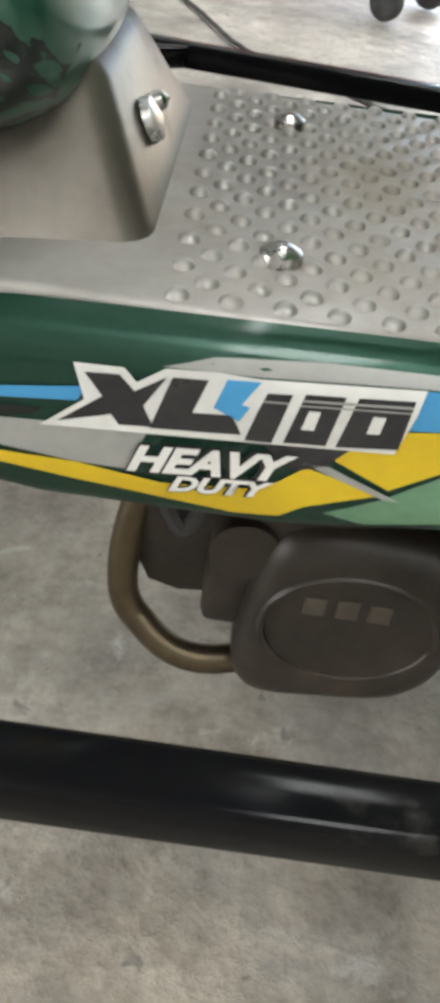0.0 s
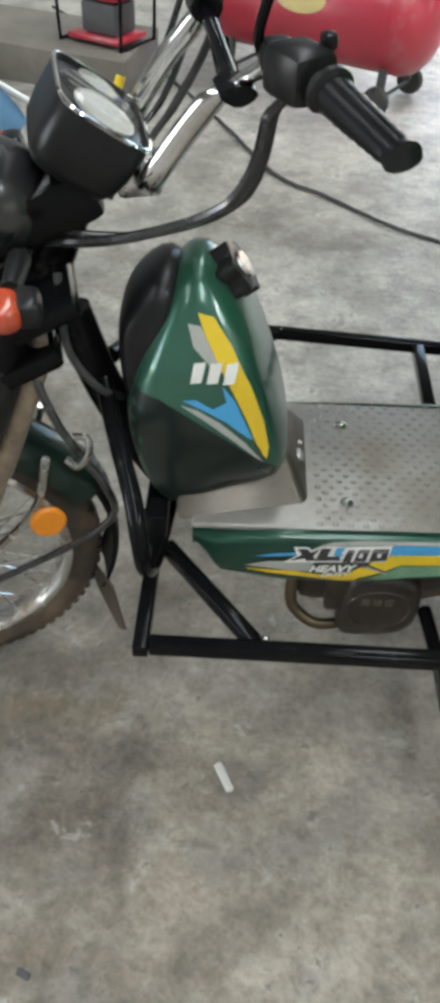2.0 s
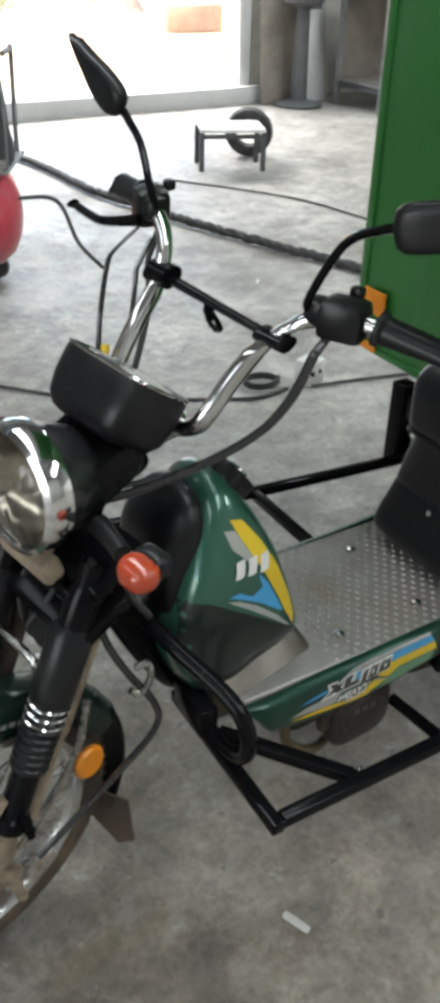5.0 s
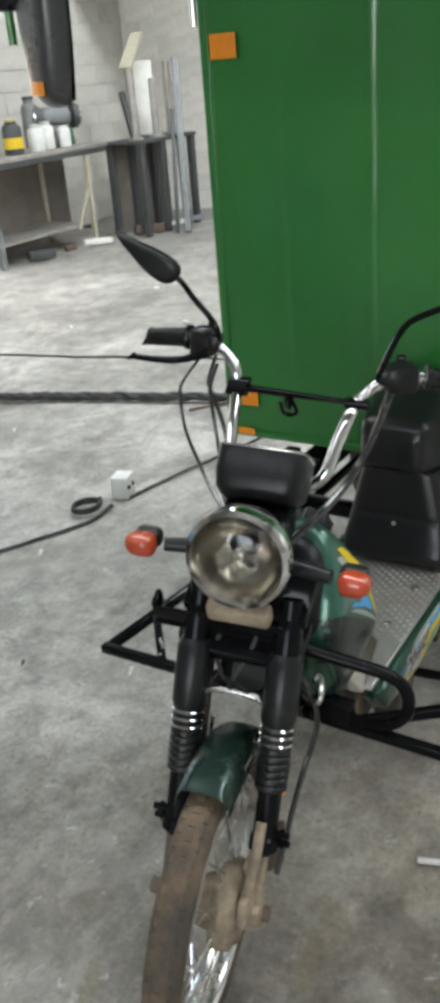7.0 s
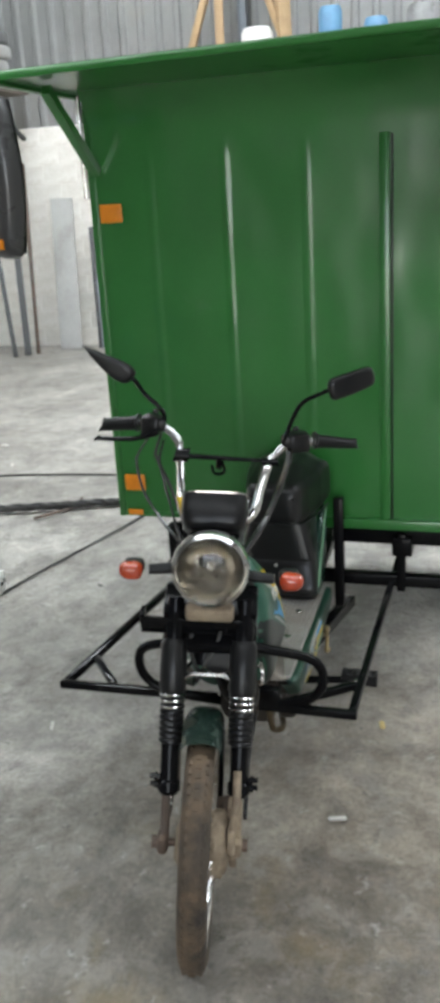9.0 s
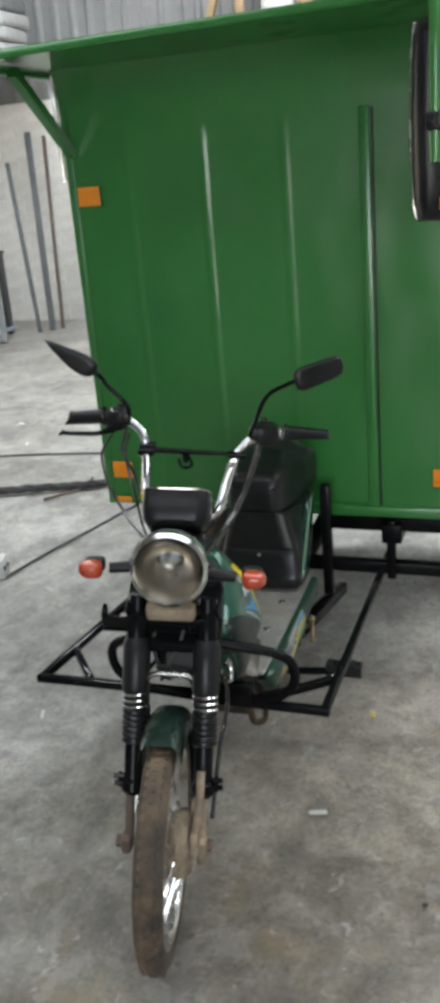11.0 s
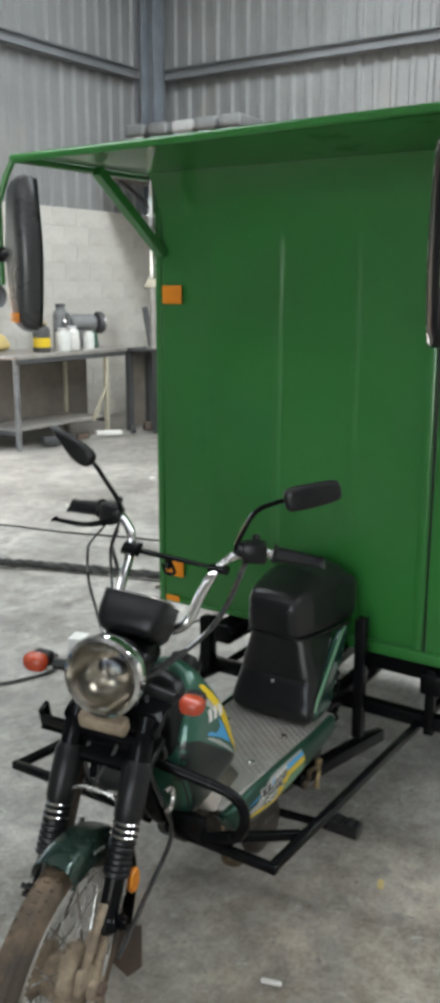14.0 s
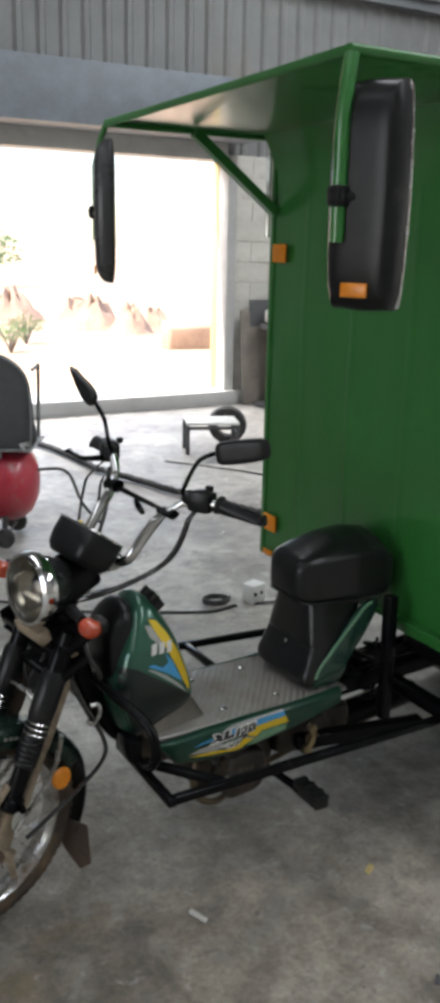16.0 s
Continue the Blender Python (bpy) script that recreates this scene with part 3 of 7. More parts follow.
# roof out of view, between the assumed skylights
xs = [WX - 0.25] + [v for sx, _ in SKYLIGHTS for v in (sx - 0.5, sx + 0.5)] + [EX + 0.25]
roof = bmesh.new()
for a, b in zip(xs[::2], xs[1::2]):
    rbox(roof, ((a + b) / 2, (SY + WY) / 2, ROOF_Z + 0.05), (b - a, WY - SY + 0.5, 0.1), 0.0)
for sx, sy in SKYLIGHTS:
    for y0, y1 in ((SY - 0.25, sy - 5.5), (sy + 5.5, WY + 0.25)):
        rbox(roof, (sx, (y0 + y1) / 2, ROOF_Z + 0.05), (1.0, y1 - y0, 0.1), 0.0)
tagged(part("ceiling", roof, SHEET, None, "grey sheet metal roof out of view, with long openings for lamps"), kind="structure")


# unseen sheets added above the lamps, to keep sun out of the openings
for sx, sy in SKYLIGHTS:
    slab("skylight_sheet", sx - 0.499, sx + 0.499, sy - 5.499, sy + 5.499, ROOF_Z + 0.055, ROOF_Z + 0.065, WHITE_PLASTIC, "unseen white sheet added over a roof opening to block the sun")


def beam(name, x0, x1, y0, y1, z0, z1, label, material=None):
    """An I section laid along its longest side."""
    bm = bmesh.new()
    c, s = ((x0 + x1) / 2, (y0 + y1) / 2, (z0 + z1) / 2), (x1 - x0, y1 - y0, z1 - z0)
    k = max(range(3), key=lambda i: s[i])
    others = [i for i in range(3) if i != k]
    u, v = others
    web = list(s)
    web[u] = s[u] * 0.14
    rbox(bm, c, web, 0.0)
    for e in (-1, 1):
        fl, cc = list(s), list(c)
        fl[v] = s[v] * 0.12
        cc[v] += e * s[v] * 0.44
        rbox(bm, cc, fl, 0.001)
    return tagged(part(name, bm, material or STEEL_PAINT, None, label), kind="structure")


beam("corner_column", EX - 0.22, EX - 0.02, WY - 0.24, WY - 0.04, DADO, ROOF_Z, "blue grey steel column in the corner")
beam("girt_north", DOOR_R, EX - 0.23, WY - 0.06, WY + 0.065, 3.86, 3.98, "dull grey steel wall rail", GIRT_PAINT)
beam("girt_east", EX - 0.06, EX + 0.065, SY, WY - 0.25, 3.86, 3.98, "dull grey steel wall rail", GIRT_PAINT)
beam("tie_rail", EX - 0.06, EX + 0.02, 2.5, 2.58, DADO, ROOF_Z, "dark steel upright on the end wall")

# ---- the cargo tricycle: a moped front welded to a chassis that carries a green box ----
C = 0.555
trike = thing("cargo_tricycle", 0, C, 0, "dark green moped front joined to a tall green sheet steel box", "cargo tricycle")
RAKE = Vector((0.385, 0, 0.923))
PIVOT = Vector((-0.262, 0, 0.82))
BIKE = Matrix.Translation((0.2605, -0.002, 0)) @ Matrix.Rotation(radians(1), 4, "Z") @ Matrix.Translation((-0.25, 0, 0))
# the fork stands turned to one side and leans a little
STEER = (Matrix.Translation((0.018, 0.117, 0.014)) @ Matrix.Rotation(radians(13.9), 4, "Z") @ Matrix.Rotation(radians(-2.1), 4, "Y")
         @ Matrix.Rotation(radians(4.7), 4, "X"))
AXLE = Vector((-0.540, 0.004, 0.254))


def bike(name, bm, material, parent=None, label="", smooth=38):
    bm.transform(BIKE)
    return part(name, bm, material, parent or trike, label, smooth)


def steered(name, bm, material, parent=None, label="", smooth=38):
    bm.transform(STEER)
    return part(name, bm, material, parent or trike, label, smooth)


def ring_section(prof, centre, parent_bm, seg=72):
    return lathe(parent_bm, prof, centre, (0, 1, 0), seg, closed=True)


# front wheel
wheel = steered("front_wheel", lathe(bmesh.new(), [(0.0, -0.05), (0.012, -0.05), (0.012, 0.05), (0.0, 0.05)], AXLE, (0, 1, 0), 12), STEEL, label="spoked front wheel")
prof = [(r - 0.0145, h * 0.88) for r, h in [(0.262, 0.0), (0.260, 0.014), (0.252, 0.027), (0.238, 0.033), (0.222, 0.030), (0.211, 0.022), (0.211, -0.022), (0.222, -0.030), (0.238, -0.033),
        (0.252, -0.027), (0.260, -0.014)]]
bm = ring_section(prof, AXLE, bmesh.new(), 96)
for i in range(72):
    for row, (off, tilt) in enumerate(((0.0, 0.0), (0.0145, 0.35), (-0.0145, -0.35))):
        th = 2 * math.pi * (i + 0.5 * (row > 0)) / 72
        rad = 0.2466 - (0.004 if row else 0)
        m = Matrix.Rotation(th, 4, "Y") @ Matrix.Rotation(tilt, 4, "X")
        rbox(bm, AXLE + Matrix.Rotation(th, 3, "Y") @ Vector((0, off, rad)), (0.011, 0.011, 0.006), 0.0, m)
steered("tyre", bm, RUBBER, wheel, "brown muddy block-tread tyre")
steered("rim", ring_section([(0.204, 0.024), (0.196, 0.027), (0.190, 0.022), (0.186, 0.010), (0.186, -0.010), (0.190, -0.022), (0.196, -0.027), (0.204, -0.024)],
                            AXLE, bmesh.new(), 72), RIM_CHROME, wheel, "chrome rim flecked with mud")
bm = lathe(bmesh.new(), [(0.0, -0.060), (0.030, -0.060), (0.052, -0.057), (0.066, -0.048), (0.070, -0.032), (0.068, -0.016), (0.044, -0.010), (0.038, 0.02), (0.052, 0.028), (0.054, 0.038), (0.03, 0.05), (0.0, 0.05)], AXLE, (0, 1, 0), 48)
for v in bm.verts:
    d = v.co - AXLE
    v.co += Vector((d.x, d.y * 0.5, d.z)) * 0.22 * noise.noise(d * 38)
steered("hub", bm, HUB_MUD, wheel, "brake drum hub caked in dried mud", smooth=70)
bm = bmesh.new()
rng = random.Random(4)
for i in range(36):
    th = 2 * math.pi * i / 36
    s = 1 if i % 2 else -1
    lean = 0.42 * (1 if (i // 2) % 2 else -1)
    r_hub = 0.060 if s < 0 else 0.049
    a = AXLE + Vector((r_hub * math.sin(th + lean), s * (0.03 if s < 0 else 0.032), r_hub * math.cos(th + lean)))
    b = AXLE + Vector((0.189 * math.sin(th), 0.0, 0.189 * math.cos(th)))
    tube(bm, [a, b], 0.0019, 5)
steered("spokes", bm, RIM_CHROME, wheel, "thin wire spokes")
bm = bmesh.new()
tube(bm, [AXLE + Vector((0, -0.098, 0)), AXLE + Vector((0, 0.098, 0))], 0.008, 10)
for s in (-1, 1):
    lathe(bm, [(0, 0), (0.013, 0), (0.013, 0.012), (0.0, 0.012)], AXLE + Vector((0, s * 0.088, 0)), (0, s, 0), 6)
steered("axle", bm, RUST, wheel)
bm = bmesh.new()
tube(bm, [AXLE + Vector((0.0, -0.058, 0.0)), AXLE + Vector((0.035, -0.068, -0.03)), AXLE + Vector((0.05, -0.07, -0.095))], 0.009, 8, 4)
rbox(bm, AXLE + Vector((0.03, -0.066, -0.03)), (0.05, 0.014, 0.03), 0.004, Matrix.Rotation(0.5, 3, "Y"))
steered("brake_arm", bm, HUB_MUD, wheel, "muddy brake arm")

# front mudguard
def fender_bm(a0, a1, radius, half, drop, n=40, rise=(0.0, 0.0)):
    bm = bmesh.new()
    rows = []
    for i in range(n + 1):
        th = radians(a0 + (a1 - a0) * i / n)
        row = []
        for k in range(13):
            w = -1 + 2 * k / 12
            rr = radius + rise[0] + (rise[1] - rise[0]) * i / n - drop * abs(w) ** 3
            y = half * math.sin(w * math.pi / 2) ** 1
            row.append(bm.verts.new(AXLE + Vector((rr * math.sin(th), y, rr * math.cos(th)))))
        rows.append(row)
    for a, b in zip(rows, rows[1:]):
        for k in range(12):
            bm.faces.new((a[k], a[k + 1], b[k + 1], b[k]))
    bmesh.ops.solidify(bm, geom=bm.faces[:], thickness=-0.003)
    return bm


fender = steered("front_mudguard", fender_bm(-7, 66, 0.270, 0.043, 0.048, rise=(0.0, 0.018)), FENDER_GREEN, label="dark green front mudguard")
steered("mudguard_tail", fender_bm(64, 112, 0.268, 0.040, 0.012, rise=(0.018, 0.0)), BLACK_PLASTIC, fender, "black plastic rear end of the mudguard")
steered("mud_flap", prism(bmesh.new(), [(-0.042, 0.0), (0.036, 0.0), (0.028, -0.09), (-0.014, -0.150), (-0.042, -0.120)],
                          lambda a, b, h: AXLE + Vector((0.235 + h - a * 0.42 - b * 0.10, a - 0.02, -0.070 + b)), 0.004), RUST, fender, "rusty brown mud flap")
bm = bmesh.new()
for k in range(4):
    t0, t1 = radians(12 + 3.0 * k), radians(14.2 + 3.0 * k)
    bm.faces.new([bm.verts.new(AXLE + Vector((r * math.sin(t), -y, r * math.cos(t)))) for t, r, y in ((t0, 0.2480, 0.0432), (t1, 0.2480, 0.0432), (t1, 0.2560, 0.0426), (t0, 0.2560, 0.0426))])
steered("worn_label", bm, SILVER_DECAL, fender, "worn pale label")
bm = bmesh.new()
for s in (-1, 1):
    tube(bm, [AXLE + Vector((0.055, s * 0.07, 0.02)), AXLE + Vector((0.16, s * 0.062, 0.12)), AXLE + Vector((0.19, s * 0.055, 0.21))], 0.006, 8, 4)
steered("mudguard_stay", bm, STEEL, fender)
for s in (-1, 1):
    bm = bmesh.new()
    tilt = Matrix.Rotation(radians(90), 3, "X")
    lathe(bm, [(0.0, 0.0), (0.024, 0.0), (0.026, 0.006), (0.022, 0.011), (0.0, 0.012)], AXLE + Vector((0.178, s * 0.066, 0.105)), (0.1, s, 0.1), 28)
    steered("side_reflector", bm, AMBER, trike, "round amber reflector on the fork stay")

# fork legs: black shroud, shiny rings, lower can and dropout
DOWN = -RAKE
TOP = Vector((-0.338, 0, 0.725))
for s in (-1, 1):
    o = TOP + Vector((-0.006, s * 0.073, 0))
    leg = steered("fork_leg", lathe(bmesh.new(), [(0.0, 0.0), (0.017, 0.0), (0.016, 0.40), (0.0, 0.40)], o, DOWN, 16), BLACK_PAINT,
                  label="black telescopic fork leg")
    steered("shroud", lathe(bmesh.new(), [(0.0, 0.085), (0.022, 0.085), (0.0285, 0.098), (0.0285, 0.190), (0.0255, 0.198), (0.0, 0.198)], o, DOWN, 24), BLACK_PLASTIC, leg)
    steered("cap", lathe(bmesh.new(), [(0.0, 0.03), (0.018, 0.03), (0.022, 0.05), (0.022, 0.106), (0.0, 0.106)], o, DOWN, 20), BLACK_PAINT, leg)
    ringp = [(0.0, 0.195)]
    for k in range(9):
        h = 0.1955 + k * 0.0120
        ringp += [(0.0228, h), (0.0262, h + 0.003), (0.0262, h + 0.0088), (0.0228, h + 0.0117)]
    steered("bellows", lathe(bmesh.new(), ringp + [(0.0, 0.305)], o, DOWN, 24), BLACK_PLASTIC, leg)
    for h in (0.200, 0.2125, 0.225):
        steered("spring_ring", lathe(bmesh.new(), [(0.0262, h), (0.0278, h + 0.002), (0.0262, h + 0.005), (0.0235, h + 0.0025)], o, DOWN, 28, closed=True), CHROME, leg, "bright spring ring")
    steered("lower_can", lathe(bmesh.new(), [(0.0, 0.300), (0.0195, 0.300), (0.0195, 0.378), (0.024, 0.383), (0.024, 0.402), (0.017, 0.410), (0.0, 0.410)], o, DOWN, 24), BLACK_PAINT, leg)
    q = o + Vector((0.045, s * -0.008, 0.0))
    steered("stanchion", lathe(bmesh.new(), [(0.0, 0.06), (0.015, 0.06), (0.015, 0.28), (0.012, 0.29), (0.012, 0.43), (0.0, 0.43)], q, DOWN, 16), HUB_MUD if s < 0 else RUST, leg, "dusty steel fork tube")
    bm = bmesh.new()
    e = o + DOWN * 0.405
    f = AXLE + Vector((0, s * 0.078, 0))
    ang = math.atan2(f.x - e.x, f.z - e.z)
    rbox(bm, (e + f) / 2, (0.024, 0.018, (f - e).length + 0.030), 0.007, Matrix.Rotation(ang, 3, "Y"))
    rbox(bm, f, (0.044, 0.022, 0.040), 0.010)
    steered("dropout", bm, HUB_MUD if s < 0 else RUST, leg, "muddy lower fork end")
    for d, dx in ((0.375, 0.0), (0.398, 0.012)):
        bm = tube(bmesh.new(), [o + DOWN * d + Vector((dx, s * 0.010, 0)), o + DOWN * d + Vector((dx - 0.004, s * 0.040, 0.004))], 0.0055, 8)
        lathe(bm, [(0.0, 0.0), (0.009, 0.0), (0.009, 0.007), (0.0, 0.007)], o + DOWN * d + Vector((dx, s * 0.024, 0)), (0, s, 0), 6)
        steered("stud", bm, BLACK_PAINT, leg)
bm = bmesh.new()
tube(bm, [AXLE + Vector((-0.02, -0.066, 0.045)), AXLE + Vector((-0.005, -0.074, 0.10)), AXLE + Vector((0.04, -0.074, 0.155))], 0.0085, 8, 4)
rbox(bm, AXLE + Vector((-0.02, -0.066, 0.03)), (0.055, 0.016, 0.05), 0.006, Matrix.Rotation(0.3, 3, "Y"))
rbox(bm, AXLE + Vector((0.012, -0.066, 0.085)), (0.03, 0.018, 0.045), 0.006, Matrix.Rotation(-0.4, 3, "Y"))
steered("brake_link", bm, HUB_MUD, wheel, "muddy brake linkage on the drum")

# steering head, fork crowns
bm = bmesh.new()
for d, w in ((0.06, 0.20), (0.13, 0.20)):
    rbox(bm, TOP + DOWN * (d - 0.02) + Vector((0.03, 0, 0.02)), (0.09, w, 0.026), 0.008, Matrix.Rotation(radians(-22), 3, "Y"))
rbox(bm, TOP + Vector((0.045, 0, 0.09)), (0.10, 0.11, 0.06), 0.012, Matrix.Rotation(radians(-22), 3, "Y"))
steered("fork_crown", bm, BLACK_PAINT, label="black fork crown and steering head")
tmp = tube(bmesh.new(), [PIVOT + RAKE * 0.03, PIVOT - RAKE * 0.26], 0.026, 18)
bike("head_tube", tmp, BLACK_PAINT, trike)

# headlamp
HL = Vector((-0.395, 0, 0.815))
AIM = Vector((-0.975, 0, 0.10)).normalized()


def lampish(name, bm, material, parent=None, label=""):
    for v in bm.verts:
        v.co = HL + (v.co - HL) * 0.92
    return steered(name, bm, material, parent, label)


lamp_shell = lathe(bmesh.new(), [(0.0, -0.115), (0.03, -0.112), (0.058, -0.088), (0.075, -0.045), (0.078, -0.004), (0.075, -0.002), (0.055, -0.04), (0.0, -0.075)], HL, AIM, 40)
headlamp = lampish("headlamp", lamp_shell, SHELL_GREY, label="round headlamp with chrome rim and fluted glass")
lampish("reflector_bowl", lathe(bmesh.new(), [(0.0, -0.062), (0.012, -0.06), (0.04, -0.045), (0.062, -0.02), (0.072, 0.0)], HL, AIM, 40), BOWL, headlamp, "dull silvered reflector bowl")
lampish("rim", lathe(bmesh.new(), [(0.073, -0.012), (0.086, -0.024), (0.0885, -0.008), (0.085, 0.007), (0.077, 0.012), (0.072, 0.004)], HL, AIM, 48, closed=True), CHROME, headlamp, "chrome headlamp rim")
lens = lampish("lens", lathe(bmesh.new(), [(0.074, 0.001), (0.07, 0.008), (0.05, 0.017), (0.025, 0.022), (0.0, 0.0235)], HL, AIM, 40), LENS_GLASS, headlamp, "fluted glass lens")
lens.visible_shadow = False
lampish("bulb", lathe(bmesh.new(), [(0.0, -0.062), (0.008, -0.06), (0.009, -0.03), (0.006, -0.022), (0.0, -0.02)], HL, AIM, 16), STEEL, headlamp)
# indicators on short stalks
for s in (-1, 1):
    base = Vector((-0.337, s * 0.073, 0.785 + s * 0.006))
    ind = steered("turn_signal", tube(bmesh.new(), [base, base + Vector((-0.012, s * 0.058, 0.0))], (0.013, 0.011), 14), BLACK_PLASTIC, label="orange turn signal on a black stalk")
    bm = bmesh.new()
    Pillow([(-0.023, -0.014), (-0.012, -0.019), (0.012, -0.018), (0.024, -0.010), (0.027, 0.002), (0.022, 0.014), (0.005, 0.018), (-0.018, 0.017), (-0.026, 0.004)], (0, 0), 0.020, 3, 2).build(
        bm, lambda a, b, h: base + Vector((-0.020 + h, s * (0.094 + a * 0.95), b)), 28, 8)
    steered("lens", bm, ORANGE_LENS, ind, "orange lens")
    steered("cup", rbox(bmesh.new(), base + Vector((0.004, s * 0.090, 0.0)), (0.030, 0.044, 0.031), 0.011, seg=3), BLACK_PLASTIC, ind)
# carrier below the headlamp
bm = bmesh.new()
m = Matrix.Rotation(radians(-20), 3, "Y")
rbox(bm, (-0.372, 0.035, 0.676), (0.008, 0.22, 0.036), 0.003, m)
rbox(bm, (-0.360, 0.142, 0.684), (0.03, 0.010, 0.045), 0.003, m)
rbox(bm, (-0.362, 0.035, 0.660), (0.022, 0.22, 0.006), 0.002, m)
steered("plate_bracket", bm, BLACK_PAINT, label="black steel bracket below the headlamp")
steered("wire_cover", rbox(bmesh.new(), (-0.385, 0.0, 0.715), (0.03, 0.10, 0.035), 0.008, m), HUB_MUD, label="dusty beige plate under the headlamp")
steered("horn", lathe(bmesh.new(), [(0.0, 0.0), (0.035, 0.0), (0.04, 0.01), (0.03, 0.03), (0.0, 0.03)], (-0.36, -0.02, 0.60), (-1, 0, 0.2), 24), BLACK_PLASTIC)

# instrument pod
POD = Vector((-0.253, 0, 0.877))
UP = Vector((0.60, 0, 0.80)).normalized()
px = Vector((UP.z, 0, -UP.x))
bm = bmesh.new()
rings = []
oval = [(0.071 * math.copysign(abs(math.cos(t)) ** 0.38, math.cos(t)), 0.055 * math.copysign(abs(math.sin(t)) ** 0.46, math.sin(t))) for t in [2 * math.pi * k / 40 for k in range(40)]]
for h, k in ((-0.040, 0.0), (-0.040, 0.70), (-0.036, 0.82), (-0.024, 0.94), (0.0, 1.0), (0.032, 1.0), (0.040, 0.97), (0.034, 0.90)):
    rings.append([bm.verts.new(POD + UP * h + Vector((0, y * k, 0)) + px * (x * k)) for y, x in oval])
for a, b in zip(rings[1:], rings[2:]):
    for j in range(40):
        bm.faces.new((a[j], a[(j + 1) % 40], b[(j + 1) % 40], b[j]))
bm.faces.new(rings[1])
bmesh.ops.delete(bm, geom=rings[0], context="VERTS")
pod = steered("instrument_pod", bm, BLACK_PLASTIC, label="black speedometer pod with a pale dial")
bm = bmesh.new()
bm.faces.new([bm.verts.new(POD + UP * 0.034 + Vector((0, y * 0.93, 0)) + px * (x * 0.93)) for y, x in oval])
steered("dial", bm, BLACK_DECAL, pod)
bm = bmesh.new()
for y0, r in ((-0.030, 0.031), (0.040, 0.021)):
    lathe(bm, [(0.0, 0.0), (r, 0.0), (r + 0.003, 0.004), (r + 0.003, 0.0)], POD + UP * 0.0355 + Vector((0, y0, 0)), UP, 28)
steered("gauge_face", bm, SILVER_DECAL, pod, "pale gauge faces")
g = steered("glass", lathe(bmesh.new(), [(0.0, 0.006), (0.042, 0.005), (0.048, 0.0)], POD + UP * 0.037, UP, 32), LENS_GLASS, pod)
g.visible_shadow = False
bm = bmesh.new()
tube(bm, [POD + UP * 0.038 + Vector((0, y * 0.985, 0)) + px * (x * 0.985) for y, x in oval], 0.0024, 6, closed=True)
steered("bezel", bm, CHROME, pod, "thin bright bezel")

# handlebar
def bend(p):
    """Draws the bar's ends in and lets them droop, the near side more."""
    x, y, z = p
    k = max(0.0, min(1.0, (z - 0.955) / 0.06))
    back = (0.028 if y > 0 else 0.035) * max(0.0, min(1.0, (z - 0.85) / 0.1))
    return Vector((x - back, y * (1 - (0.24 if y > 0 else 0.13) * (0.5 + 0.5 * k)), z - k * (0.008 if y > 0 else 0.036)))


def bent(name, bm, material, parent=None, label="", smooth=38):
    for v in bm.verts:
        v.co = bend(v.co)
    return steered(name, bm, material, parent, label, smooth)


bar = bent("handlebar", tube(bmesh.new(), [(0.010, -0.345, 1.012), (-0.025, -0.235, 1.030), (-0.050, -0.175, 1.026), (-0.066, -0.145, 1.004), (-0.078, -0.127, 0.973), (-0.135, -0.105, 0.915),
                                          (-0.180, -0.093, 0.870), (-0.193, -0.076, 0.850), (-0.197, -0.045, 0.842), (-0.197, 0.045, 0.842), (-0.193, 0.074, 0.850), (-0.178, 0.088, 0.870),
                                          (-0.132, 0.092, 0.915), (-0.085, 0.098, 0.955), (-0.068, 0.118, 1.002),
                                          (-0.050, 0.165, 1.028), (-0.025, 0.235, 1.030), (0.010, 0.345, 1.012)], 0.0112, 14, 6), CHROME, label="chrome high-rise handlebar")
steered("clamp", rbox(bmesh.new(), (-0.20, 0, 0.835), (0.05, 0.09, 0.035), 0.008), STEEL, bar)
bm = bmesh.new()
tube(bm, [(-0.080, -0.127, 0.970), (-0.078, 0.10, 0.965)], 0.008, 12)
for s in (-1, 1):
    c = -0.127 if s < 0 else 0.098
    tube(bm, [(-0.079, c - 0.02, 0.968), (-0.079, c + 0.02, 0.968)], 0.018, 14)
rbox(bm, (-0.075, 0.0, 0.948), (0.014, 0.014, 0.03), 0.004)
tube(bm, [(-0.075, -0.008, 0.955), (-0.07, -0.014, 0.925), (-0.07, 0.010, 0.918), (-0.07, 0.018, 0.94)], 0.004, 8, 5)
bent("crossbar", bm, BLACK_PAINT, bar, "black crossbar with clamps and a hook")
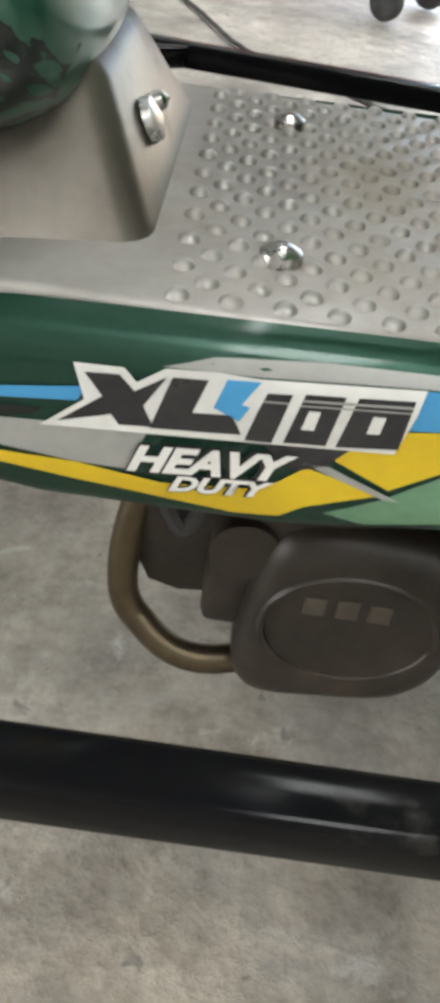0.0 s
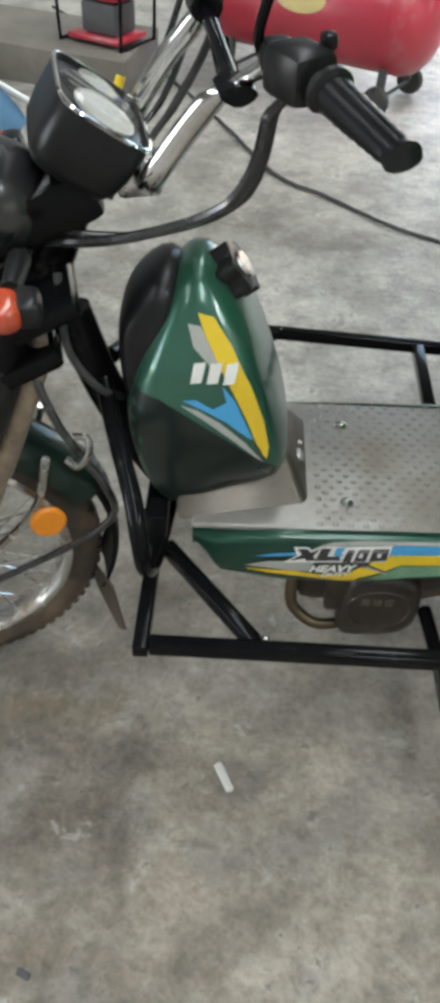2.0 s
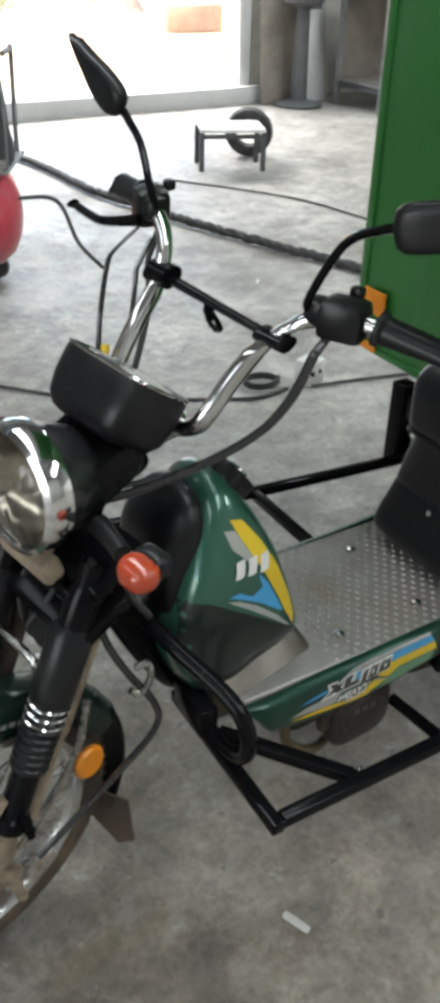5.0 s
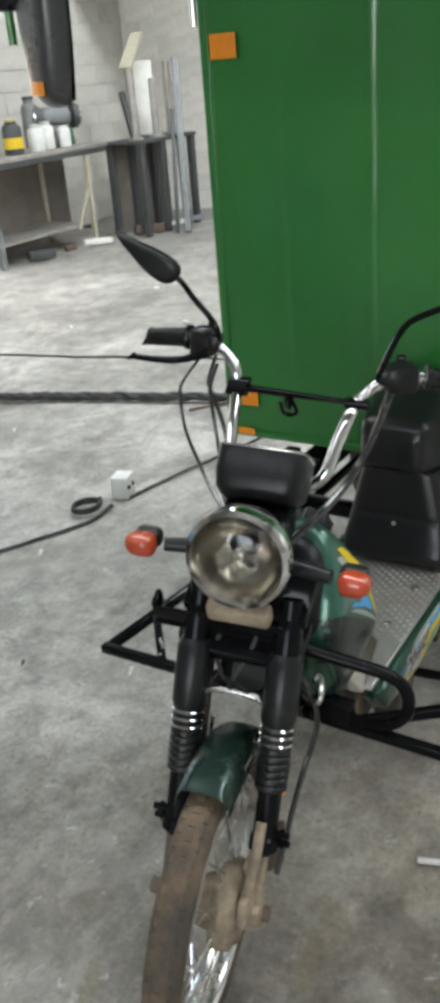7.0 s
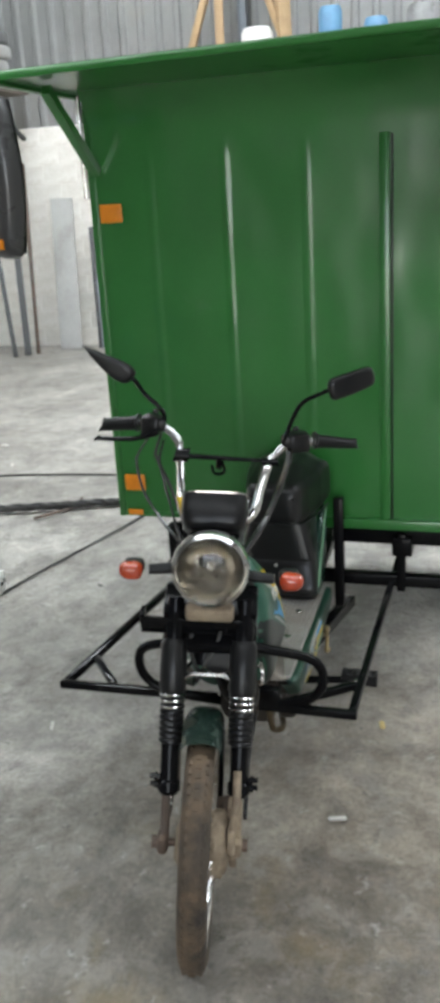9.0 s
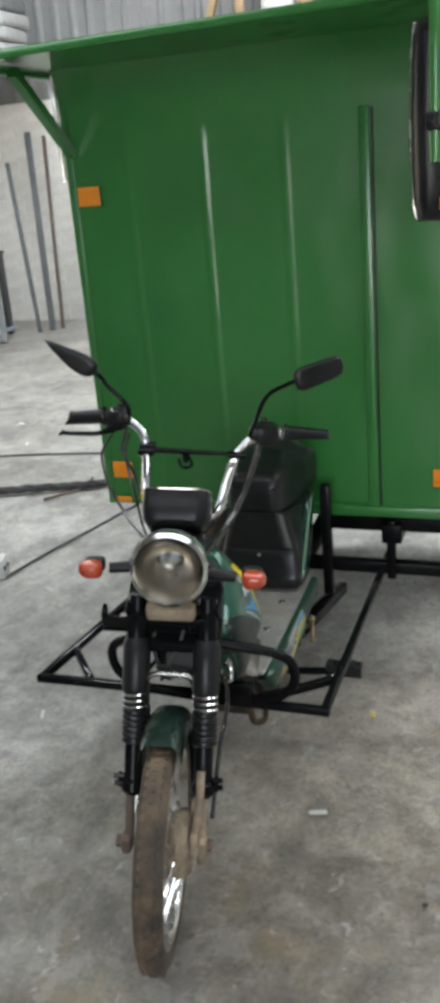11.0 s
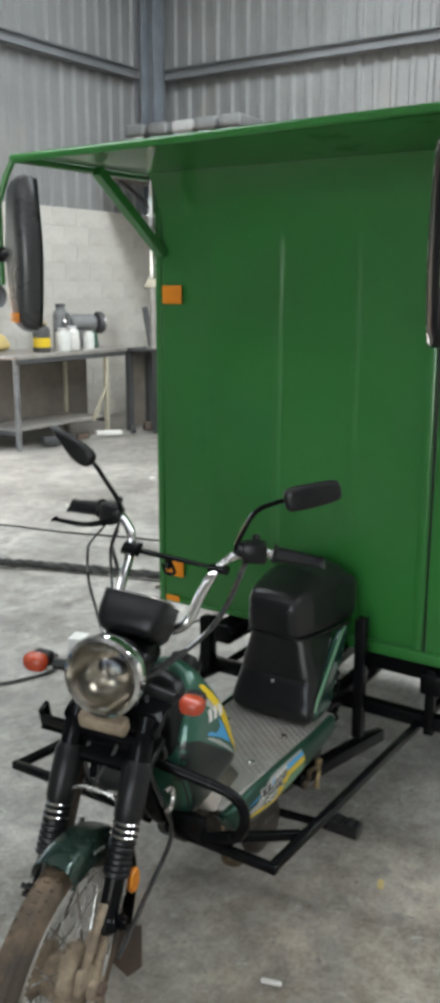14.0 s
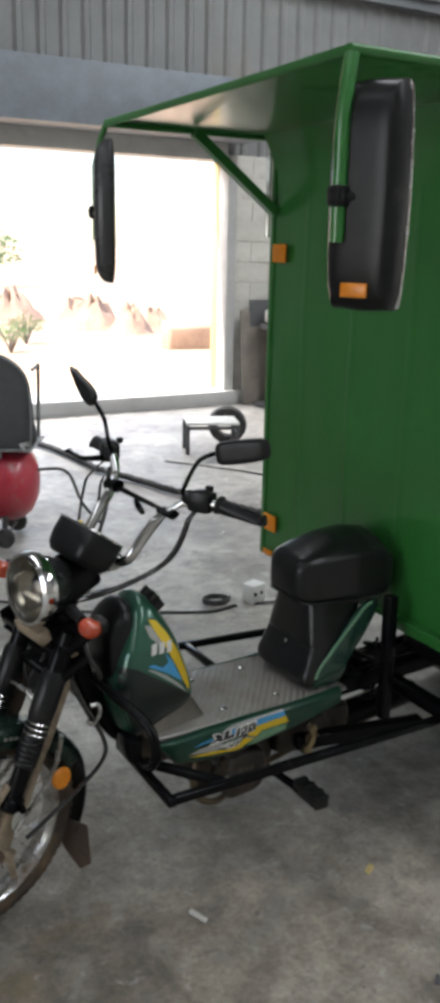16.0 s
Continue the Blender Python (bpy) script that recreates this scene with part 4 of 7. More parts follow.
for s in (-1, 1):
    grip = bmesh.new()
    a, b = Vector((-0.020, s * 0.245, 1.029)), Vector((0.015, s * 0.362, 1.010))
    d = (b - a)
    gp = [(0.0, 0.0), (0.022, 0.0), (0.022, 0.006)]
    for k in range(9):
        gp += [(0.0165, 0.010 + k * 0.0125), (0.0175, 0.014 + k * 0.0125)]
    lathe(grip, gp + [(0.019, d.length - 0.004), (0.012, d.length), (0.0, d.length)], a, d, 18)
    bent("grip", grip, BLACK_PLASTIC, bar, "ribbed black rubber grip")
    sw = bmesh.new()
    rbox(sw, (-0.036, s * 0.205, 1.029), (0.048, 0.06, 0.05), 0.012, Matrix.Rotation(radians(-20 * s), 3, "Z"))
    rbox(sw, (-0.05, s * 0.175, 1.036), (0.03, 0.03, 0.03), 0.008)
    rbox(sw, (-0.01, s * 0.198, 1.053), (0.014, 0.018, 0.014), 0.004)
    bent("switch_housing", sw, BLACK_PLASTIC, bar, "black switch housing")
    lv = bmesh.new()
    if s > 0:
        tube(lv, [(-0.070, s * 0.185, 1.022), (-0.09, s * 0.24, 1.012), (-0.08, s * 0.30, 1.005), (-0.07, s * 0.35, 1.002)], (0.008, 0.0055), 8, 5)
        lathe(lv, [(0, -0.007), (0.008, -0.004), (0.008, 0.004), (0, 0.007)], (-0.07, s * 0.353, 1.002), (0, 1, 0), 10)
        bent("lever", lv, BLACK_PAINT, bar, "black brake lever")
    # mirror
    if s > 0:
        stem_pts, mo, tip = [(-0.055, 0.165, 1.04), (-0.062, 0.170, 1.070), (-0.068, 0.172, 1.095), (-0.074, 0.190, 1.122), (-0.0735, 0.208, 1.136)], Vector((-0.0715, 0.245, 1.160)), Vector((-0.067, 0.298, 1.192))
    else:
        stem_pts, mo, tip = [(-0.055, -0.165, 1.03), (-0.066, -0.172, 1.055), (-0.090, -0.178, 1.085), (-0.095, -0.222, 1.115), (-0.090, -0.248, 1.124)], Vector((-0.070, -0.288, 1.135)), Vector((-0.044, -0.340, 1.149))
    stem = steered("mirror", tube(bmesh.new(), [bend(q) for q in stem_pts[:2]] + stem_pts[2:], 0.0052, 8, 6), BLACK_PAINT, label="black rear-view mirror on a stem")
    ax = (tip - mo).normalized()
    nb = Vector((0.97, s * 0.0, 0.0))
    bb = ax.cross(nb).normalized()
    nb = bb.cross(ax).normalized()
    # the far one is a leaf with a pointed tip, the near one a rounded oblong
    pts = ([(-0.062, -0.004), (-0.058, 0.014), (-0.042, 0.025), (-0.010, 0.026), (0.030, 0.017), (0.076, 0.003), (0.072, -0.004), (0.030, -0.012), (-0.010, -0.021), (-0.045, -0.023), (-0.060, -0.016)] if s > 0 else
           [(-0.060, -0.020), (-0.063, 0.0), (-0.060, 0.018), (-0.048, 0.026), (0.0, 0.027), (0.050, 0.025), (0.063, 0.018), (0.066, 0.0), (0.063, -0.016), (0.050, -0.023), (0.0, -0.027), (-0.048, -0.027)])
    bmm = bmesh.new()
    Pillow(pts, (0, 0), 0.013, 7, 2.5).build(bmm, lambda u, v, h: mo + ax * u * 0.92 + bb * v * 0.92 - nb * h, 40, 8, 0.5)
    steered("shell", bmm, BLACK_PLASTIC, stem)
    bmm = bmesh.new()
    o2 = outline([(u * 0.9, v * 0.88) for u, v in pts])[::3]
    bmm.faces.new([bmm.verts.new(mo + ax * p.x * 0.92 + bb * p.y * 0.92 + nb * 0.0068) for p in o2])
    steered("glass", bmm, MIRROR, stem, "mirror glass")

# cables from the bar to the lamp
def cable(name, pts, r=0.0034, material=None, steer=True, label=""):
    bm = tube(bmesh.new(), pts, r, 8, 8)
    return (bent if steer else part)(name, bm, material or HOSE_RUBBER, trike, label)


cable("cable", [(-0.04, 0.175, 1.01), (-0.05, 0.165, 0.95), (-0.09, 0.13, 0.90), (-0.16, 0.09, 0.84), (-0.23, 0.04, 0.78)], 0.0045)
cable("cable", [(-0.035, -0.188, 1.01), (-0.055, -0.172, 0.955), (-0.090, -0.150, 0.885), (-0.135, -0.125, 0.835), (-0.20, -0.09, 0.80), (-0.27, -0.05, 0.775), (-0.35, -0.02, 0.775)], 0.0062, CABLE_SHEATH, label="thick black cable loom")
cable("cable", [(-0.03, -0.18, 1.005), (-0.050, -0.166, 0.950), (-0.084, -0.143, 0.878), (-0.128, -0.117, 0.828), (-0.19, -0.083, 0.796), (-0.26, -0.05, 0.785), (-0.35, -0.01, 0.790)], 0.004, CABLE_SHEATH)
cable("cable", [(-0.045, 0.205, 1.01), (-0.080, 0.212, 0.955), (-0.130, 0.190, 0.890), (-0.190, 0.135, 0.835), (-0.25, 0.07, 0.80)], 0.0036, CABLE_SHEATH)
cable("cable", [(-0.060, 0.160, 1.00), (-0.085, 0.150, 0.94), (-0.135, 0.125, 0.875), (-0.20, 0.095, 0.82), (-0.27, 0.05, 0.785)], 0.0036, CABLE_SHEATH)
cable("cable", [(-0.310, 0.055, 0.70), (-0.350, 0.020, 0.645), (-0.372, -0.025, 0.590), (-0.360, -0.045, 0.555)], 0.0045, CABLE_SHEATH)
cable("cable", [(-0.310, -0.045, 0.70), (-0.352, -0.010, 0.640), (-0.374, 0.040, 0.590), (-0.362, 0.060, 0.560)], 0.0045, CABLE_SHEATH)
cable("cable", [(-0.345, -0.055, 0.700), (-0.345, -0.075, 0.640), (-0.335, -0.090, 0.585), (-0.312, -0.105, 0.525), (-0.278, -0.115, 0.455), (-0.272, -0.112, 0.395), (-0.33, -0.10, 0.335), (-0.47, -0.095, 0.265)], 0.0055, CABLE_SHEATH, label="black brake cable looping to the wheel")
bike("wire_sleeve", tube(bmesh.new(), [(-0.220, 0.078, 0.908), (-0.226, 0.072, 0.890), (-0.234, 0.064, 0.866)], 0.0055, 10, 4), YELLOW_DECAL, label="short yellow sleeve on a wire")
cable("wire", [(-0.285, -0.030, 0.806), (-0.272, -0.038, 0.806)], 0.008, YELLOW_DECAL, label="small yellow connector")
bm = tube(bmesh.new(), [(-0.322, -0.110, 0.515), (-0.309, -0.116, 0.505), (-0.293, -0.116, 0.525), (-0.293, -0.110, 0.545), (-0.309, -0.104, 0.545)], 0.005, 8, 6)
steered("cable_clip", bm, STEEL)

# down tube and leg guard
bike("down_tube", tube(bmesh.new(), [(-0.285, 0, 0.66), (-0.25, 0, 0.55), (-0.195, 0, 0.44), (-0.150, 0, 0.392), (-0.06, 0, 0.375), (0.10, 0, 0.370)], 0.025, 16, 6), BLACK_PAINT, trike, "black frame down tube")
for s in (-1, 1):
    bike("leg_guard", tube(bmesh.new(), [(-0.245, s * 0.03, 0.575), (-0.225, s * 0.10, 0.555), (-0.195, s * 0.19, 0.525), (-0.185, s * 0.222, 0.49), (-0.18, s * 0.215, 0.435),
                                         (-0.175, s * 0.16, 0.395), (-0.165, s * 0.03, 0.375)], 0.0115, 12, 8), BLACK_PAINT, trike, "black bent-tube leg guard")

# fuel tank: swelling sides either side of a spine
TANK = Pillow([(-0.150, 0.736), (-0.120, 0.748), (-0.092, 0.722), (-0.060, 0.670), (-0.034, 0.600), (-0.017, 0.545), (-0.009, 0.495), (-0.024, 0.466), (-0.085, 0.436), (-0.146, 0.408), (-0.188, 0.434),
               (-0.214, 0.515), (-0.215, 0.585), (-0.187, 0.665)], (-0.115, 0.595), 0.108, 8.0, 2.4)


def under(a, b):
    """The tank narrows towards its top, and its lower flank turns in below a slanting ridge."""
    narrow = float(np.interp(b, [0.43, 0.53, 0.64, 0.70, 0.75], [1.05, 1.03, 0.93, 0.70, 0.52]))
    return narrow * max(0.92, 1 - 1.0 * max(0.0, 0.5965 - 0.66 * (a + 0.1575) - b))


tank = bike("fuel_tank", TANK.build(bmesh.new(), lambda a, b, h: (a, h * under(a, b), b), 120, 40), BIKE_GREEN, trike, "dark green fuel tank with yellow, blue and silver graphics")


def on_tank(s, lift):
    return lambda a, b: (a, s * (TANK.height(a, b) * under(a, b) + lift), b)


# tank graphics, over a dark decal that paints shade on the lower flank
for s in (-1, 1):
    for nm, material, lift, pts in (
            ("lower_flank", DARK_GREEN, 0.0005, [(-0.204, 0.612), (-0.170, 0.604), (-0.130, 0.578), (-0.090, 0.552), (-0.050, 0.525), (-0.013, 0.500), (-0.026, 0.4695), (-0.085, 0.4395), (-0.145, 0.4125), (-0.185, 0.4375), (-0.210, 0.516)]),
            ("silver_stripe", SILVER_DECAL, 0.0006, [(-0.137, 0.692), (-0.122, 0.690), (-0.108, 0.664), (-0.092, 0.640), (-0.110, 0.648), (-0.130, 0.668)]),
            ("silver_stripe", SILVER_DECAL, 0.0006, [(-0.145, 0.598), (-0.125, 0.592), (-0.098, 0.576), (-0.066, 0.549), (-0.042, 0.521), (-0.052, 0.528), (-0.080, 0.551), (-0.112, 0.575)]),
            ("blue_stripe", BLUE_DECAL, 0.0011, [(-0.142, 0.604), (-0.126, 0.606), (-0.106, 0.594), (-0.090, 0.604), (-0.096, 0.626), (-0.080, 0.606), (-0.056, 0.553), (-0.064, 0.557), (-0.090, 0.577), (-0.115, 0.591)]),
            ("yellow_stripe", YELLOW_DECAL, 0.0016, [(-0.126, 0.704), (-0.108, 0.700), (-0.086, 0.670), (-0.062, 0.624), (-0.045, 0.578), (-0.037, 0.542), (-0.039, 0.525), (-0.050, 0.543), (-0.064, 0.578), (-0.083, 0.618),
                                                     (-0.102, 0.654), (-0.118, 0.684)]),
            ("black_stripe", BLACK_DECAL, 0.0020, [(-0.060, 0.558), (-0.050, 0.540), (-0.041, 0.523), (-0.047, 0.541)])):
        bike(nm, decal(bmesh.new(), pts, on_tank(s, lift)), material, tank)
    # the maker's mark as three plain white shapes
    bm = bmesh.new()
    for k in range(3):
        x0 = -0.133 + 0.019 * k if s < 0 else -0.095 - 0.019 * k
        decal(bm, [(x0, 0.628), (x0 + 0.013, 0.630), (x0 + 0.018, 0.654), (x0 + 0.004, 0.652)], on_tank(s, 0.0028))
    bike("maker_mark", bm, WHITE_DECAL, tank, "white maker's mark")
bm = bmesh.new()
knurl = [((0.031 + 0.005 * math.cos(6 * t)) * math.cos(t), (0.031 + 0.005 * math.cos(6 * t)) * math.sin(t)) for t in [2 * math.pi * k / 48 for k in range(48)]]
prism(bm, knurl, lambda a, b, h: Vector((-0.098, -0.010, 0.716)) + Vector((0.80, 0, 0.60)) * (h - 0.02) + Vector((0.60, 0, -0.80)) * a + Vector((0, 1, 0)) * b, 0.047, 0.002)
bike("fuel_cap", bm, BLACK_PLASTIC, tank, "black fuel cap")
bike("cap_seal", lathe(bmesh.new(), [(0.0, 0.0), (0.018, 0.0), (0.016, 0.004), (0.0, 0.005)], (-0.0760, -0.010, 0.7325), (0.80, 0, 0.60), 20), STEEL, tank)
bm = bmesh.new()
Pillow([(-0.168, 0.736), (-0.138, 0.722), (-0.160, 0.62), (-0.165, 0.53), (-0.190, 0.52), (-0.212, 0.58), (-0.212, 0.68)], (-0.187, 0.625), 0.072, 5, 2.2).build(bm, lambda a, b, h: (a - 0.008, h, b), 64, 14)
bike("tank_front_cover", bm, BLACK_PLASTIC, tank, "black plastic cover in front of the tank")

# footboard
boards = bmesh.new()
rbox(boards, (0.140, 0.0, 0.432), (0.540, 0.271, 0.010), 0.004, seg=3)
for ix in range(38):
    for iy in range(22):
        if (ix + iy) % 2:
            continue
        x, y = 0.034 + ix * 0.0098, -0.1280 + iy * 0.0122
        if x > 0.40:
            continue
        lathe(boards, [(0.0047, 0.0), (0.0040, 0.0020), (0.0021, 0.0032), (0.0, 0.0036)], (x, y, 0.4368), (0, 0, 1), 8)
foot = bike("footboard", boards, ALU, trike, "grey aluminium footboard with embossed round studs", smooth=60)
for x, y in ((0.0705, -0.087), (0.0725, 0.080), (0.225, -0.087), (0.225, 0.080)):
    bike("screw", lathe(bmesh.new(), [(0.0095, 0.0), (0.0085, 0.004), (0.004, 0.0065), (0.0, 0.007)], (x, y, 0.4372), (0, 0, 1), 16), STEEL, foot, "bright domed screw")
bm = bmesh.new()
lo = [bm.verts.new(v) for v in ((-0.150, -0.128, 0.434), (0.021, -0.090, 0.434), (0.022, 0.104, 0.434), (-0.150, 0.130, 0.434))]
hi = [bm.verts.new(v) for v in ((-0.148, -0.070, 0.470), (-0.009, -0.052, 0.494), (-0.009, 0.052, 0.494), (-0.148, 0.070, 0.470))]
bm.faces.new(lo[::-1])
bm.faces.new(hi)
for k in range(4):
    bm.faces.new((lo[k], lo[(k + 1) % 4], hi[(k + 1) % 4], hi[k]))
bm.edges.ensure_lookup_table()
bmesh.ops.bevel(bm, geom=[e for e in bm.edges if max(v.co.z for v in e.verts) > 0.44], offset=0.011, segments=3, affect="EDGES", profile=0.5)
tunnel = bike("tunnel_cover", bm, COVER_SHEET, foot, "bent grey sheet cover under the tank", smooth=60)
for dy in (-0.021, 0.006):
    bike("screw", lathe(bmesh.new(), [(0.010 if dy < 0 else 0.005, 0.0), (0.009 if dy < 0 else 0.004, 0.004), (0.0, 0.007)], (0.0085, dy, 0.462), (0.895, 0, 0.446), 16), STEEL, tunnel)

# green side panels below the footboard
def panel_profile(x):
    """Lower and upper edge of the side panel at x."""
    lo = np.interp(x, [-0.128, -0.110, -0.093, -0.011, 0.083, 0.123, 0.20, 0.30, 0.38], [0.412, 0.392, 0.362, 0.346, 0.345, 0.350, 0.360, 0.378, 0.400])
    hi = np.interp(x, [-0.128, -0.018, 0.10, 0.16, 0.24, 0.30, 0.38], [0.424, 0.434, 0.437, 0.438, 0.439, 0.442, 0.448])
    return float(lo), float(hi)


PANEL_Y = 0.152
PANEL_V, PANEL_OUT = (0.0, 0.04, 0.12, 0.25, 0.80, 0.88, 0.94, 0.98, 1.0), (-0.030, -0.012, -0.003, 0.0, 0.0, -0.0015, -0.005, -0.010, -0.0155)


def on_panel(s, lift):
    """Lays (x, z) on the panel's outer face."""
    def place(a, b):
        lo, hi = panel_profile(a)
        out = float(np.interp((b - lo) / (hi - lo), PANEL_V, PANEL_OUT))
        tip = min(1.0, (a + 0.128) / 0.05 + 0.35)
        return (a, s * (PANEL_Y + out - 0.02 * (1 - tip) + lift), b)
    return place


def side_panel(s):
    bm = bmesh.new()
    rows = []
    for i in range(53):
        x = -0.128 + 0.508 * i / 52
        lo, hi = panel_profile(x)
        row = [bm.verts.new(on_panel(s, 0.0)(x, lo + (hi - lo) * v)) for v in np.interp(np.linspace(0, 8, 25), range(9), PANEL_V)]
        row.append(bm.verts.new((x, s * (PANEL_Y - 0.0165), hi - 0.02)))
        rows.append(row)
    for a, b in zip(rows, rows[1:]):
        for k in range(len(a) - 1):
            bm.faces.new((a[k], a[k + 1], b[k + 1], b[k]))
    bmesh.ops.solidify(bm, geom=bm.faces[:], thickness=0.002)
    return bike("side_panel", bm, BIKE_GREEN, trike, "dark green side panel with yellow, blue and white lettering graphics", smooth=50)


side_panel(1)
pan = side_panel(-1)
for nm, material, lift, pts in (
        ("pale_band", SILVER_DECAL, 0.0005, [(-0.062, 0.388), (-0.031, 0.396), (-0.011, 0.397), (0.025, 0.398), (0.018, 0.380), (0.0, 0.380), (-0.031, 0.384)]),
        ("pale_band", SILVER_DECAL, 0.0005, [(0.028, 0.426), (0.045, 0.4315), (0.082, 0.4345), (0.190, 0.4375), (0.190, 0.4335), (0.116, 0.431), (0.061, 0.427)]),
        ("pale_green_band", PALE_GREEN_DECAL, 0.0005, [(0.092, 0.3705), (0.112, 0.3815), (0.131, 0.396), (0.200, 0.400), (0.200, 0.382), (0.137, 0.372), (0.108, 0.366)]),
        ("blue_band", BLUE_DECAL, 0.0008, [(-0.050, 0.404), (-0.030, 0.4095), (0.003, 0.4145), (0.0, 0.408), (-0.030, 0.405)]),
        ("blue_band", BLUE_DECAL, 0.0008, [(0.113, 0.414), (0.1165, 0.4305), (0.190, 0.4335), (0.198, 0.4195), (0.127, 0.4155)]),
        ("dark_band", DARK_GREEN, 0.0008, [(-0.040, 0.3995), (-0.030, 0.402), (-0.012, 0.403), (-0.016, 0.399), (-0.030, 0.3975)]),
        ("yellow_band", YELLOW_DECAL, 0.0011, [(-0.062, 0.383), (-0.031, 0.3815), (0.001, 0.3805), (0.031, 0.376), (0.066, 0.379), (0.0735, 0.384), (0.082, 0.392), (0.099, 0.3875), (0.1115, 0.384), (0.0845, 0.3735), (0.076, 0.366),
                                               (0.059, 0.3645), (0.0185, 0.370), (-0.031, 0.3765)]),
        ("yellow_band", YELLOW_DECAL, 0.0011, [(0.0915, 0.397), (0.0965, 0.407), (0.110, 0.413), (0.127, 0.4155), (0.198, 0.4195), (0.205, 0.402), (0.131, 0.3985), (0.113, 0.3865)]),
        ("grey_streak", SILVER_DECAL, 0.0014, [(0.0805, 0.394), (0.090, 0.394), (0.118, 0.382), (0.112, 0.382)]),
        ("black_band", BLACK_DECAL, 0.0014, [(0.064, 0.401), (0.097, 0.404), (0.0885, 0.394), (0.078, 0.390)]),
        ("letter_plate", WHITE_DECAL, 0.0017, [(-0.0015, 0.4240), (0.0157, 0.4245), (0.0200, 0.4195), (0.0294, 0.4262), (0.0466, 0.4273), (0.0611, 0.4270), (0.1165, 0.4312), (0.1152, 0.4212), (0.1112, 0.4038), (0.0578, 0.4003),
                                               (-0.0128, 0.3960), (0.0025, 0.4095)]),
        ("letter", BLACK_DECAL, 0.0021, [(0.0024, 0.4212), (0.0142, 0.4220), (0.0195, 0.4160), (0.0302, 0.4235), (0.0228, 0.4104), (0.0267, 0.4018), (0.0150, 0.4008), (0.0120, 0.4050), (-0.0066, 0.3990), (0.0088, 0.4121)]),
        ("letter", BLACK_DECAL, 0.0021, [(0.0319, 0.4235), (0.0440, 0.4243), (0.0397, 0.4102), (0.0534, 0.4114), (0.0574, 0.4036), (0.0256, 0.4011)]),
        ("blue_chip", BLUE_DECAL, 0.0021, [(0.0467, 0.4136), (0.0501, 0.4254), (0.0616, 0.4262), (0.0560, 0.4163), (0.0591, 0.4158), (0.0559, 0.4092)]),
        ("numeral", BLACK_DECAL, 0.0021, [(0.0641, 0.4225), (0.0725, 0.4232), (0.0683, 0.4018), (0.0588, 0.4014), (0.0617, 0.4142)]),
        ("numeral", BLACK_DECAL, 0.0021, [(0.0768, 0.4240), (0.0903, 0.4250), (0.0870, 0.4037), (0.0722, 0.4026)]),
        ("numeral", BLACK_DECAL, 0.0021, [(0.0946, 0.4254), (0.1135, 0.4270), (0.1119, 0.4062), (0.0904, 0.4038)]),
        ("numeral_eye", WHITE_DECAL, 0.0025, [(0.0789, 0.4178), (0.0829, 0.4180), (0.0819, 0.4099), (0.0774, 0.4096)]),
        ("numeral_eye", WHITE_DECAL, 0.0025, [(0.1006, 0.4191), (0.1050, 0.4194), (0.1042, 0.4119), (0.0997, 0.4116)]),
        ("fade_line", SILVER_DECAL, 0.0025, [(0.0630, 0.4196), (0.0720, 0.4202), (0.0718, 0.4194), (0.0628, 0.4188)]),
        ("fade_line", SILVER_DECAL, 0.0025, [(0.0764, 0.4222), (0.1132, 0.4252), (0.1131, 0.4242), (0.0763, 0.4212)]),
        ("fade_line", SILVER_DECAL, 0.0025, [(0.0759, 0.4199), (0.1130, 0.4229), (0.1129, 0.4222), (0.0758, 0.4192)])):
    bike(nm, decal(bmesh.new(), [(a * 1.045 + 0.0035, b - 0.0045) for a, b in pts], on_panel(-1, lift), 0.012), material, pan, smooth=60)
# two short words in slanted capitals over the yellow band, with a dark edge
for body, grow, lift, material, x0, x1, z0, z1 in (("HEAVY", 0.09, 0.0024, BLACK_DECAL, 0.0178, 0.0796, 0.3790, 0.3932), ("HEAVY", 0.045, 0.0029, WHITE_DECAL, 0.0186, 0.0788, 0.3800, 0.3924),
                                                   ("DUTY", 0.09, 0.0024, BLACK_DECAL, 0.0337, 0.0730, 0.3722, 0.3812), ("DUTY", 0.045, 0.0029, WHITE_DECAL, 0.0343, 0.0722, 0.3729, 0.3805)):
    bm = lettering(body, 1.0, 0.32, grow)
    lo = [min(v.co[k] for v in bm.verts) for k in (0, 1)]
    hi = [max(v.co[k] for v in bm.verts) for k in (0, 1)]
    put = on_panel(-1, lift)
    for v in bm.verts:
        a, b = ((v.co[k] - lo[k]) / (hi[k] - lo[k]) for k in (0, 1))
        xx = (x0 + (x1 - x0) * a) * 1.045 + 0.0035
        v.co = Vector(put(xx, z0 - 0.004 + (z1 - z0) * b + 0.075 * (xx - x0)))
    bike("lettering", bm, material, pan, smooth=0)

# engine under the footboard
eng = bike("engine", rbox(bmesh.new(), (0.13, 0.02, 0.275), (0.24, 0.15, 0.13), 0.03, Matrix.Rotation(radians(-6), 3, "Y")), ENGINE, trike, "oily dark engine casing")
bm = bmesh.new()
Pillow([(0.083, 0.192), (0.13, 0.186), (0.178, 0.196), (0.197, 0.232), (0.186, 0.300), (0.105, 0.308), (0.084, 0.270)], (0.137, 0.248), 0.028, 9, 2.4).build(bm, lambda a, b, h: (a, -0.074 - h, b), 64, 12)
cover = bike("flywheel_cover", bm, ENGINE, eng, "rounded brown engine cover")
